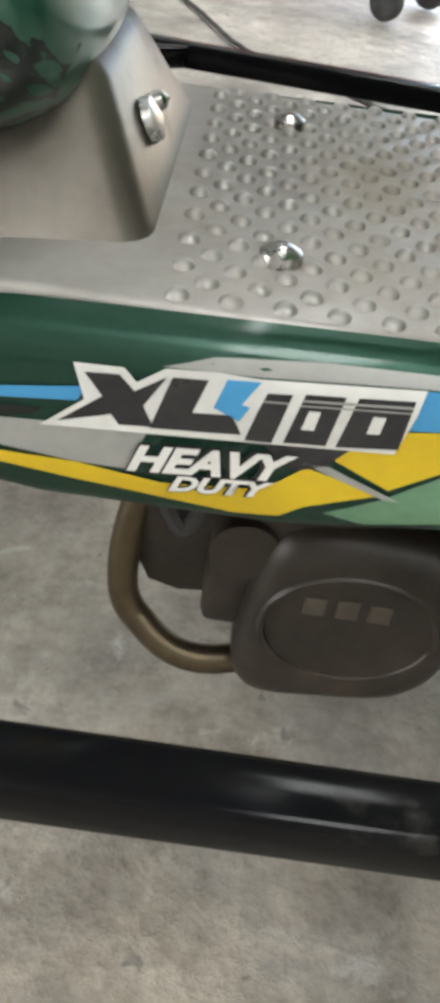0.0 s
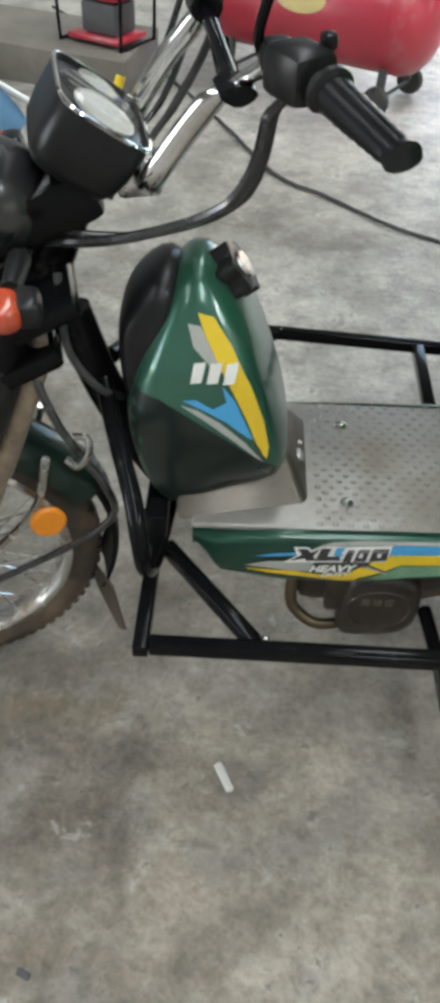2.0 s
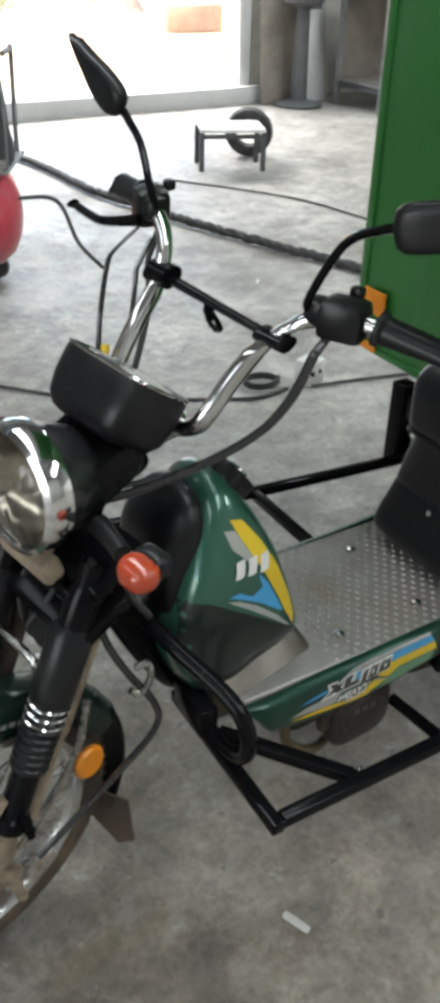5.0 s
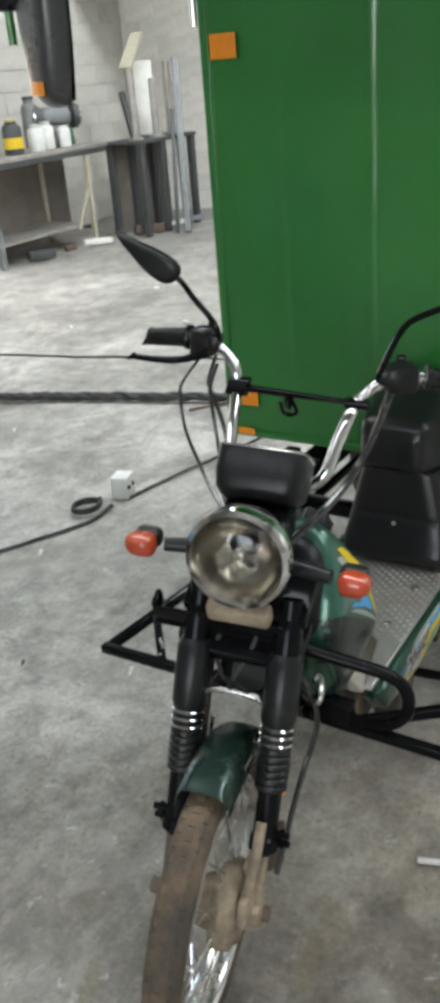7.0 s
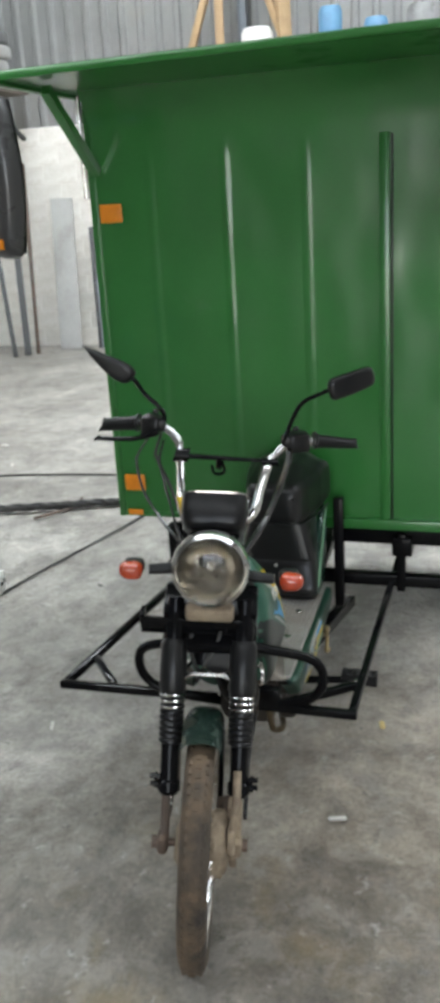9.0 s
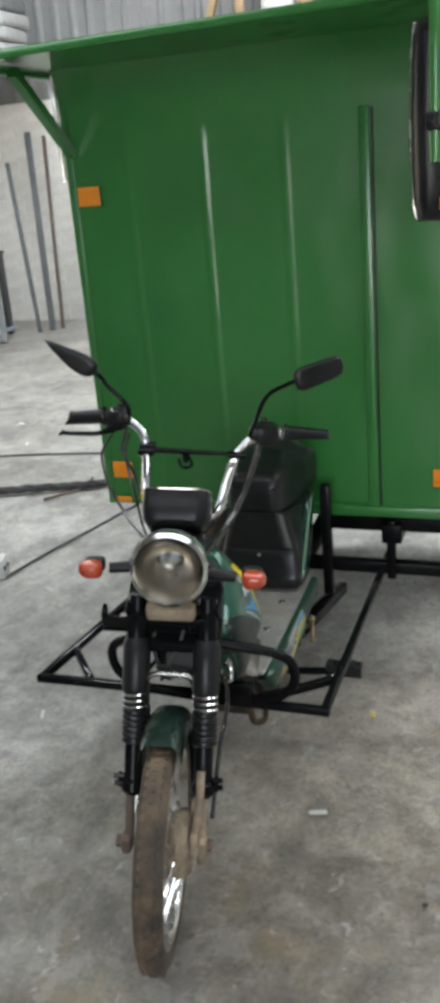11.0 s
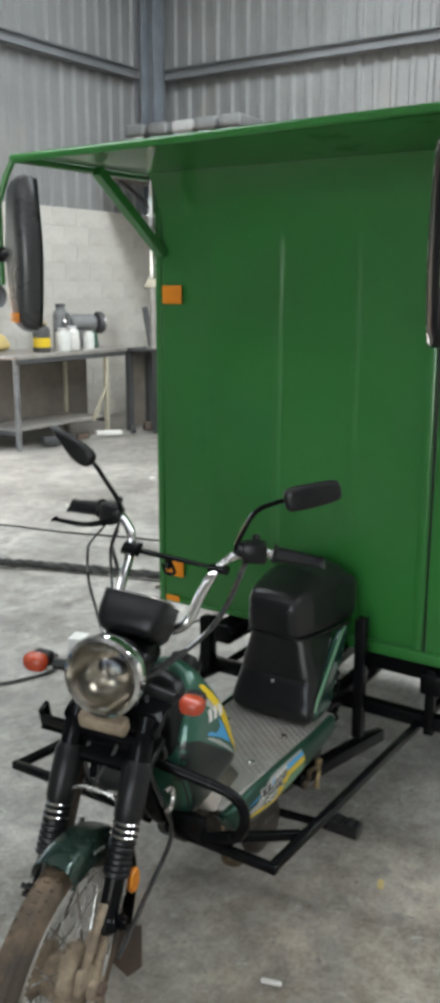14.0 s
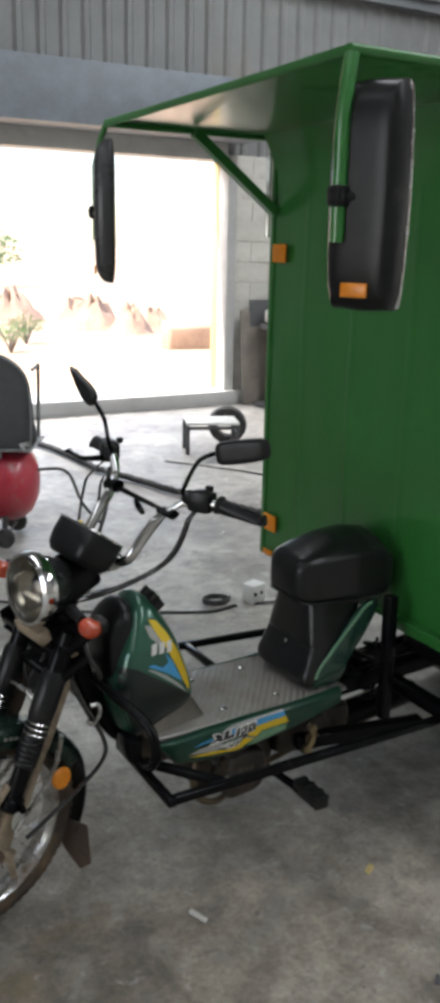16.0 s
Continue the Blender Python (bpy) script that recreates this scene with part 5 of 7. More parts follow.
bm = tube(bmesh.new(), [(0.136 + 0.045 * math.cos(t), -0.1012, 0.250 + 0.036 * math.sin(t)) for t in [2 * math.pi * k / 36 for k in range(36)]], 0.0022, 6, closed=True)
bike("ridge", bm, ENGINE, cover)
bm = bmesh.new()
for k in range(3):
    rbox(bm, (0.116 + 0.0165 * k, -0.1022, 0.266), (0.011, 0.002, 0.012), 0.0005)
bike("maker_mark", bm, COVER_SHEET, cover, "worn pale maker's mark")
for k in range(7):
    bike("cooling_fin", rbox(bmesh.new(), (-0.02 + 0.014 * k, 0.0, 0.335), (0.006, 0.11, 0.07), 0.002), ENGINE, eng)
bm = lathe(bmesh.new(), [(0.0, 0.0), (0.016, 0.0), (0.018, 0.004), (0.018, 0.03), (0.0, 0.03)], (0.078, -0.062, 0.285), (0, -1, 0), 20)
rbox(bm, (0.075, -0.075, 0.25), (0.03, 0.02, 0.05), 0.006)
rbox(bm, (0.112, -0.060, 0.290), (0.075, 0.060, 0.075), 0.018, Matrix.Rotation(0.15, 3, "Y"), seg=3)
bike("carburettor", bm, ENGINE, eng, "small oily carburettor body")
bike("exhaust_pipe", tube(bmesh.new(), [(0.045, -0.03, 0.330), (0.024, -0.040, 0.285), (0.014, -0.046, 0.230), (0.024, -0.052, 0.190), (0.075, -0.065, 0.175), (0.2, -0.02, 0.195), (0.45, 0.05, 0.19)], 0.0090, 14, 8), EXHAUST, trike, "brassy curved exhaust pipe")
part("muffler", lathe(bmesh.new(), [(0.0, 0.0), (0.02, 0.0), (0.04, 0.06), (0.042, 0.38), (0.02, 0.42), (0.0, 0.42)], (0.46, 0.09, 0.19), (1, 0.05, 0.08), 24), BLACK_PAINT, trike)
bike("fuel_hose", tube(bmesh.new(), [(0.03, -0.09, 0.33), (0.045, -0.095, 0.30), (0.055, -0.09, 0.315), (0.07, -0.085, 0.335)], 0.005, 8, 6), HOSE_RUBBER, trike)
bm = tube(bmesh.new(), [(0.205, -0.09, 0.24), (0.210, -0.18, 0.245), (0.214, -0.262, 0.25)], 0.0105, 12)
peg = bike("footpeg", bm, BLACK_PAINT, trike, "folding footpeg with a black rubber block")
bm = bmesh.new()
teeth = [(-0.204 - 0.0080 * k, 0.272 if (k // 2) % 2 == 0 else 0.266) for k in range(13)]
prism(bm, teeth + [(-0.300, 0.237), (-0.204, 0.237)], lambda a, b, h: (0.202 + h, a, b), 0.036, 0.0015)
bike("rubber", bm, BLACK_PLASTIC, peg)
bm = tube(bmesh.new(), [(0.30, -0.09, 0.27), (0.31, -0.115, 0.29), (0.305, -0.12, 0.315), (0.325, -0.135, 0.325)], 0.006, 10, 5)
rbox(bm, (0.31, -0.105, 0.275), (0.03, 0.02, 0.025), 0.006)
bike("kick_lever", bm, EXHAUST, trike, "muddy kick start lever")

bm = tube(bmesh.new(), [(0.285, -0.150, 0.300), (0.300, -0.150, 0.325), (0.296, -0.148, 0.352)], 0.0055, 8, 4)
lathe(bm, [(0.0, -0.010), (0.010, -0.006), (0.012, 0.0), (0.010, 0.006), (0.0, 0.010)], (0.296, -0.150, 0.355), (0, 1, 0), 14)
lathe(bm, [(0.0, -0.010), (0.009, -0.006), (0.011, 0.0), (0.009, 0.006), (0.0, 0.010)], (0.284, -0.152, 0.298), (0, 1, 0), 14)
bike("gear_linkage", bm, BRASS, trike, "worn brass gear linkage")
# rear of the engine, drive and springs below the seat
drive = bike("drive_case", rbox(bmesh.new(), (0.36, -0.01, 0.30), (0.24, 0.14, 0.13), 0.03, Matrix.Rotation(radians(8), 3, "Y")), ENGINE, trike, "oily drive case behind the engine")
bike("case_cover", lathe(bmesh.new(), [(0.0, 0.012), (0.03, 0.012), (0.045, 0.004), (0.045, -0.02), (0.0, -0.02)], (0.36, -0.082, 0.30), (0, -1, 0), 28), ENGINE, drive)
for k in range(4):
    bike("bolt", lathe(bmesh.new(), [(0.0, 0.0), (0.007, 0.0), (0.007, 0.006), (0.0, 0.007)], (0.36 + 0.036 * math.cos(0.8 + k * 1.57), -0.0825, 0.30 + 0.036 * math.sin(0.8 + k * 1.57)), (0, -1, 0), 6), STEEL, drive)
for s in (-1, 1):
    coil = [(0.545 + 0.018 * math.cos(t), s * 0.05 - 0.01 + 0.018 * math.sin(t), 0.33 + 0.0042 * t) for t in [k * 0.45 for k in range(98)]]
    bike("spring", tube(bmesh.new(), coil, 0.0045, 6), BLACK_PAINT, trike, "black coil spring below the seat")
bike("engine_cylinder", rbox(bmesh.new(), (-0.085, 0.0, 0.36), (0.09, 0.10, 0.10), 0.02), ENGINE, trike, "dark finned cylinder under the tank")
steered("fork_brace", tube(bmesh.new(), [TOP + DOWN * 0.172 + Vector((-0.01, -0.055, 0)), TOP + DOWN * 0.157 + Vector((-0.02, -0.03, 0.005)), TOP + DOWN * 0.157 + Vector((-0.02, 0.03, 0.005)), TOP + DOWN * 0.172 + Vector((-0.01, 0.055, 0))], 0.0055, 10, 5), STEEL, trike, "bright bent fork brace")
cable("cable", [(-0.345, 0.02, 0.70), (-0.375, 0.045, 0.64), (-0.385, 0.03, 0.585), (-0.36, 0.0, 0.55)], 0.0045)
cable("cable", [(-0.345, -0.03, 0.70), (-0.378, -0.02, 0.645), (-0.392, 0.01, 0.59), (-0.37, 0.03, 0.54)], 0.004)
cable("cable", [(-0.30, -0.05, 0.74), (-0.30, -0.085, 0.66), (-0.27, -0.09, 0.60), (-0.24, -0.05, 0.55)], 0.005)
part("cross_plate", rbox(bmesh.new(), (0.635, -0.325, 0.531), (0.04, 0.42, 0.060), 0.006), BLACK_PAINT, trike, "black cross plate under the box")
for y in (-0.40, 0.40):
    leaf = part("leaf_spring", tube(bmesh.new(), [(0.85, y, 0.445), (1.40, y, 0.385), (1.95, y, 0.445)], 0.010, 8, 6), DARK_STEEL, trike, "dark leaf spring under the box")
    part("short_leaf", tube(bmesh.new(), [(0.98, y, 0.415), (1.40, y, 0.364), (1.82, y, 0.415)], 0.010, 8, 6), DARK_STEEL, leaf)

# seat and under-seat body
SEAT_Y = -0.010


def loft(rings, seg=56, power=5.0):
    """Rounded-oblong sections (centre, half a, half b, axis a, axis b) skinned one to the next, with closed ends."""
    bm = bmesh.new()
    made = []
    for c, ha, hb, ua, ub in rings:
        row = []
        for k in range(seg):
            t = 2 * math.pi * k / seg
            u = math.copysign(abs(math.cos(t)) ** (2 / power), math.cos(t))
            v = math.copysign(abs(math.sin(t)) ** (2 / power), math.sin(t))
            row.append(bm.verts.new(Vector(c) + Vector(ua) * ha * u + Vector(ub) * hb * v))
        made.append(row)
    for p, q in zip(made, made[1:]):
        for k in range(seg):
            bm.faces.new((p[k], p[(k + 1) % seg], q[(k + 1) % seg], q[k]))
    bm.faces.new(made[0][::-1])
    bm.faces.new(made[-1])
    bmesh.ops.recalc_face_normals(bm, faces=bm.faces[:])
    return bm


rings = []
for k in range(49):
    x = 0.294 + 0.276 * k / 48
    top = float(np.interp(x, [0.294, 0.298, 0.306, 0.320, 0.36, 0.43, 0.50, 0.54, 0.562, 0.570], [0.750, 0.766, 0.778, 0.786, 0.793, 0.803, 0.808, 0.802, 0.788, 0.768]))
    low = float(np.interp(x, [0.294, 0.298, 0.308, 0.330, 0.50, 0.55, 0.570], [0.688, 0.670, 0.661, 0.655, 0.654, 0.660, 0.685]))
    half = float(np.interp(x, [0.294, 0.297, 0.304, 0.316, 0.36, 0.45, 0.54, 0.562, 0.570], [0.050, 0.059, 0.067, 0.075, 0.089, 0.107, 0.116, 0.110, 0.097]))
    rings.append(((x, SEAT_Y, (top + low) / 2), half, (top - low) / 2, (0, 1, 0), (0, 0, 1)))
bm = loft(rings, power=6.0)
# the top swells towards its middle, the upper edge stays crisp
for v in bm.verts:
    if v.co.z > 0.74:
        w = max(0.0, 1 - ((v.co.y - SEAT_Y) / 0.085) ** 2) * max(0.0, min(1.0, (v.co.x - 0.30) / 0.12))
        v.co.z += 0.016 * w - 0.012 * (1 - w)
seat_ob = part("seat", bm, VINYL, trike, "padded black vinyl seat", smooth=50)
rings = []
for k in range(37):
    z = 0.660 - 0.218 * k / 36
    front = float(np.interp(z, [0.442, 0.450, 0.462, 0.480, 0.51, 0.545, 0.5475, 0.5515, 0.554, 0.60, 0.660], [0.315, 0.300, 0.292, 0.291, 0.304, 0.316, 0.320, 0.320, 0.317, 0.321, 0.327]))
    rear = float(np.interp(z, [0.442, 0.50, 0.56, 0.635, 0.660], [0.350, 0.362, 0.410, 0.480, 0.510]))
    half = float(np.interp(z, [0.442, 0.450, 0.465, 0.50, 0.58, 0.65, 0.660], [0.102, 0.111, 0.117, 0.115, 0.103, 0.090, 0.086]))
    rings.append((((front + rear) / 2, SEAT_Y, z), (rear - front) / 2, half, (1, 0, 0), (0, 1, 0)))
apron = part("seat_apron", loft(rings, power=5.0), VINYL, seat_ob, "padded black apron below the seat", smooth=50)
part("emblem", lathe(bmesh.new(), [(0.0, 0.003), (0.004, 0.002), (0.0055, 0.0)], (0.3145, SEAT_Y, 0.538), (-1, 0, 0.2), 16), SILVER_DECAL, apron, "small pale emblem")
# black block added for the darkness behind the apron, no known part
part("air_box", rbox(bmesh.new(), (0.480, SEAT_Y + 0.02, 0.545), (0.090, 0.075, 0.19), 0.02, Matrix.Rotation(radians(18), 3, "Y"), seg=3), BLACK_PLASTIC, trike, "black block added to darken the space behind the apron")
bm = tube(bmesh.new(), [(0.52, SEAT_Y - 0.114, 0.660), (0.45, SEAT_Y - 0.1065, 0.661), (0.36, SEAT_Y - 0.089, 0.6615), (0.320, SEAT_Y - 0.076, 0.663), (0.301, SEAT_Y - 0.058, 0.670), (0.296, SEAT_Y, 0.673), (0.301, SEAT_Y + 0.058, 0.670),
                        (0.320, SEAT_Y + 0.076, 0.663), (0.36, SEAT_Y + 0.089, 0.6615)], 0.003, 6, 6)
part("piping", bm, BLACK_PLASTIC, seat_ob, "thin piping round the seat edge")
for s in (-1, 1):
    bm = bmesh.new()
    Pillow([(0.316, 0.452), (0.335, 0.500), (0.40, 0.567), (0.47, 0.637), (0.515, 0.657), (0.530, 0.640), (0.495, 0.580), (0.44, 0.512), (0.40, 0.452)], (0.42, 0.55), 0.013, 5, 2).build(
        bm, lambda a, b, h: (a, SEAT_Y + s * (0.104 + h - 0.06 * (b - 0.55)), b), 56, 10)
    cov = part("side_cover", bm, SHADED_GREEN, trike, "dark green side cover below the seat")
    bm = tube(bmesh.new(), [(0.328, SEAT_Y + s * 0.116, 0.475), (0.341, SEAT_Y + s * 0.117, 0.503), (0.40, SEAT_Y + s * 0.115, 0.565), (0.470, SEAT_Y + s * 0.112, 0.635), (0.500, SEAT_Y + s * 0.110, 0.650)], 0.0036, 8, 6)
    part("edge_strip", bm, PALE_GREEN_DECAL, cov, "pale edge of the side cover")

# side frame of black square tube at footrest height
Z = 0.380
YL, YR = 0.258 - C, 0.985 - C
def frame_tube(name, pts, r=0.0095, label="black square-tube frame rail"):
    bm = bmesh.new()
    for a, b in zip(pts, pts[1:]):
        tube(bm, [a, b], r, square=True)
    bmesh.ops.bevel(bm, geom=bm.edges[:], offset=r * 0.24, segments=2, affect="EDGES", profile=0.5)
    return part(name, bm, BLACK_PAINT, trike, label, smooth=60)


frame_tube("cross_rail", [(-0.165, YL - 0.0125, Z), (-0.165, -0.03, Z)])
frame_tube("cross_rail", [(-0.150, 0.03, Z), (-0.160, YR + 0.0125, Z)])
frame_tube("side_rail", [(-0.1548, YL, Z), (0.60, YL, Z), (1.75, YL, Z + 0.0)])
frame_tube("side_rail", [(-0.1498, YR, Z), (0.58, YR - 0.07, Z), (1.75, YR - 0.07, Z)])
frame_tube("brace", [(-0.150, -0.13, Z), (-0.03, YL + 0.0105, Z)], 0.0095)
frame_tube("brace", [(-0.147, 0.30, Z), (-0.005, YR - 0.0125, Z)], 0.009)
frame_tube("cross_rail", [(0.235, 0.15, Z), (0.235, YR - 0.045, Z)])
bm = bmesh.new()
rbox(bm, (-0.165, -0.09, Z + 0.025), (0.03, 0.08, 0.05), 0.004)
part("frame_gusset", bm, BLACK_PAINT, trike)
for x, y in ((-0.018, YL + 0.012), (0.0, YR - 0.014), (-0.14, 0.31)):
    part("weld_bead", lathe(bmesh.new(), [(0.0, -0.0085), (0.006, -0.006), (0.0075, 0.0), (0.006, 0.007), (0.0, 0.0112)], (x, y, Z), (0, 0, 1), 10), STEEL, trike, "bright weld bead")
frame_tube("box_upright", [(0.60, YR - 0.04, Z - 0.02), (0.60, YR - 0.04, 0.545)], 0.02)
frame_tube("box_upright", [(0.600, YL - 0.03, Z - 0.02), (0.600, YL - 0.03, 0.545)], 0.013)
frame_tube("box_upright", [(0.535, 0.404 - C, 0.33), (0.535, 0.404 - C, 0.672)], 0.0145)
frame_tube("cross_rail", [(0.62, -0.52, 0.388), (0.62, YR, 0.388)], 0.019)
frame_tube("cross_rail", [(1.40, -0.53, 0.42), (1.40, 0.53, 0.42)], 0.03)
for y in (-0.33, 0.33):
    frame_tube("chassis_rail", [(0.58, y, 0.505), (1.98, y, 0.505)], 0.03, "black chassis rail under the box")
frame_tube("chassis_rail", [(0.42, -0.06, 0.40), (1.4, -0.06, 0.44)], 0.022)
frame_tube("chassis_rail", [(0.36, 0.09, 0.36), (1.4, 0.09, 0.42)], 0.022)
frame_tube("chassis_rail", [(0.30, -0.09, 0.29), (0.66, -0.16, 0.29)], 0.018)

# rear wheels, far under the box
for s in (-1, 1):
    o = Vector((1.45, s * 0.46, 0.25))
    rw = part("rear_wheel", lathe(bmesh.new(), [(0.0, -0.05), (0.05, -0.05), (0.14, -0.03), (0.165, -0.045), (0.165, 0.045), (0.14, 0.03), (0.05, 0.05), (0.0, 0.05)], o, (0, 1, 0), 32), GREY_PAINT, trike, "small rear wheel under the box")
    part("tyre", lathe(bmesh.new(), [(0.165, -0.045), (0.20, -0.055), (0.235, -0.05), (0.25, -0.03), (0.25, 0.03), (0.235, 0.05), (0.20, 0.055), (0.165, 0.045)], o, (0, 1, 0), 48, closed=True), RUBBER, rw)

# ---- the green box ----
BX, B0, B1 = 0.61, 0.02 - C, 1.12 - C
BZ0, BZ1 = 0.56, 1.835
cargo = part("cargo_box", rbox(bmesh.new(), (1.31, 0.015, 1.20), (1.36, 1.085, 1.24), 0.004), BOX_GREEN, trike, "tall box of green painted sheet steel")


def sheet_front():
    """The front sheet with pressed upright ribs and soft dents."""
    bm = bmesh.new()
    ny, nz = 220, 64
    ribs = ((0.945 - C, 0.0012), (0.720 - C, 0.0024), (0.490 - C, 0.0013))
    grid = []
    for i in range(ny + 1):
        y = B0 + (B1 - B0) * i / ny
        col = []
        for j in range(nz + 1):
            z = BZ0 + (BZ1 - BZ0) * j / nz
            x = BX
            fade = max(0.0, min(1.0, (z - BZ0 - 0.02) / 0.03, (1.67 - z) / 0.03))
            for r, deep in ribs:
                d = abs(y - r)
                if d < 0.015:
                    x -= deep * fade * min(1.0, (0.015 - d) / 0.011)
            if z > 1.69:
                x -= 0.055 * ((z - 1.69) / 0.145) ** 2
            x -= 0.010 * noise.noise((y * 2.6, z * 1.9, 1.7)) + 0.003 * noise.noise((y * 9, z * 6, 4.0))
            col.append(bm.verts.new((x, y, z)))
        grid.append(col)
    for i in range(ny):
        for j in range(nz):
            bm.faces.new((grid[i][j], grid[i + 1][j], grid[i + 1][j + 1], grid[i][j + 1]))
    return part("front_sheet", bm, BOX_GREEN, cargo, "dented green front sheet with pressed upright ribs", smooth=60)


sheet_front()
for nm, c, sz in (("bottom_rail", (BX - 0.004, (0.03 + 0.46) / 2 - C - 0.0, BZ0 + 0.012), (0.035, 0.45, 0.03)),
                  ("corner_post", (BX + 0.012, B1 + 0.004, 1.20), (0.035, 0.022, 1.27)),
                  ("corner_post", (BX + 0.012, B0 - 0.004, 1.20), (0.035, 0.022, 1.27)),
                  ("bottom_rail", (1.30, B1 + 0.008, BZ0 + 0.012), (1.38, 0.02, 0.03)),
                  ("bottom_rail", (1.30, B0 - 0.008, BZ0 + 0.012), (1.38, 0.02, 0.03)),
                  ("bottom_rail", (BX + 0.004, (0.46 + 1.10) / 2 - C, BZ0 + 0.010), (0.024, 0.64, 0.016)),
                  ("seam_strip", (BX - 0.005, 0.276 - C, 1.115), (0.012, 0.028, 1.10))):
    part(nm, rbox(bmesh.new(), c, sz, 0.003), BOX_GREEN, cargo)
# shadow line of the panel seam, drawn as a black strip
part("seal_strip", rbox(bmesh.new(), (BX - 0.004, 0.256 - C, 1.115), (0.010, 0.005, 1.09), 0.002), BLACK_PLASTIC, cargo, "black strip standing in for the shadowed panel seam")
# roof slab with rolled edge, carried forward over the seat
# its front edge runs a little askew
ROOF = [(0.040, 0.035 - C), (0.098, 1.172 - C), (2.02, 1.172 - C), (2.02, 0.035 - C)]
roof_ob = part("roof", prism(bmesh.new(), [(0.049, 0.043 - C), (0.107, 1.164 - C), (2.012, 1.164 - C), (2.012, 0.043 - C)], lambda a, b, h: (a, b, 1.832 + h), 0.006), BOX_GREEN, cargo,
               "flat green roof sheet that reaches forward as a canopy")
bm = bmesh.new()
tube(bm, [(x, y, 1.826) for x, y in ROOF], 0.0105, 14, closed=True)
part("roof_edge", bm, BOX_GREEN, roof_ob, "thin green tube along the roof edge")
for y in (B1 - 0.015, B0 + 0.015):
    part("canopy_strut", tube(bmesh.new(), [(0.33, y, 1.815), (0.60, y, 1.615)], 0.013, square=True), BOX_GREEN, cargo, "green canopy strut", smooth=20)
    part("edge_trim", tube(bmesh.new(), [(0.600, y + (0.037 if y > 0 else -0.033), 1.545), (0.600, y + (0.037 if y > 0 else -0.033), 1.822)], 0.008, 16), CHROME, cargo, "bright polished edge trim")
for y, z in ((1.068 - C, 1.50), (1.068 - C, 0.678), (0.072 - C, 1.50), (0.072 - C, 0.678)):
    part("reflector", rbox(bmesh.new(), (BX - 0.014, y, z), (0.006, 0.068, 0.052), 0.002), AMBER, cargo, "rectangular amber reflector")
part("reflector", rbox(bmesh.new(), (BX - 0.014, 1.075 - C, 0.578), (0.005, 0.05, 0.018), 0.002), AMBER, cargo, "narrow amber strip")
# large mirrors hung from the canopy's corners
for s, y, hx, cen in ((1, 1.212 - C, 0.080, Vector((0.088, 1.122 - C, 1.598))), (-1, 0.030 - C, 0.026, Vector((0.084, 0.018 - C, 1.598)))):
    hang = part("truck_mirror", tube(bmesh.new(), [(hx + 0.015, y - (0.042 if s > 0 else -0.004), 1.820), (hx + 0.008, y - (0.026 if s > 0 else 0.0), 1.790), (hx, y, 1.72), (hx, y, 1.526)], 0.0085 if s > 0 else 0.0125, 14), BOX_GREEN, cargo, "large black mirror on a hanging green tube")
    ea, en = (Vector((0.407, 0.914, 0)), Vector((-0.914, 0.407, 0))) if s > 0 else (Vector((0.40, -0.917, 0)), Vector((-0.917, -0.40, 0)))
    e = 0.75 if s > 0 else 1.0
    pts = [(-0.062 * e, -0.165), (-0.045 * e, -0.182), (0.0, -0.186), (0.045 * e, -0.182), (0.062 * e, -0.165), (0.068, 0.0), (0.062 * e, 0.165), (0.045 * e, 0.182), (0.0, 0.186), (-0.045 * e, 0.182), (-0.062 * e, 0.165), (-0.068, 0.0)]
    bm = bmesh.new()
    Pillow(pts, (0, 0), 0.045, 6, 2.4).build(bm, lambda a, b, h: cen + ea * a + en * h + Vector((0, 0, b)), 64, 14, 0.25)
    part("shell", bm, HAZY_SHELL if s > 0 else BLACK_PLASTIC, hang, "black mirror shell")
    o2 = outline([(a * 0.93, b * 0.96) for a, b in pts])[::3]
    bm = bmesh.new()
    bm.faces.new([bm.verts.new(cen + ea * p.x - en * 0.0125 + Vector((0, 0, p.y))) for p in o2])
    part("glass", bm, MIRROR, hang, "mirror glass")
    if s < 0:
        bm = bmesh.new()
        tube(bm, [cen + ea * p.x * 1.04 - en * 0.007 + Vector((0, 0, p.y * 1.02)) for p in o2], 0.004, 6, closed=True)
        part("bezel", bm, STEEL, hang, "bright mirror edge")
    turn = Matrix((ea, en, Vector((0, 0, 1)))).transposed()
    part("reflector", rbox(bmesh.new(), cen + en * 0.0435 - ea * s * 0.0 + Vector((0, 0, -0.150)), (0.05, 0.006, 0.024), 0.002, turn), AMBER, hang, "small amber reflector")
    bm = bmesh.new()
    tube(bm, [Vector((hx - 0.012, y + s * 0.012, 1.60)), Vector((hx, y, 1.60)), cen + en * 0.030], 0.012, 12)
    rbox(bm, (hx, y, 1.60), (0.034, 0.034, 0.036), 0.008)
    part("clamp", bm, BLACK_PLASTIC, hang)

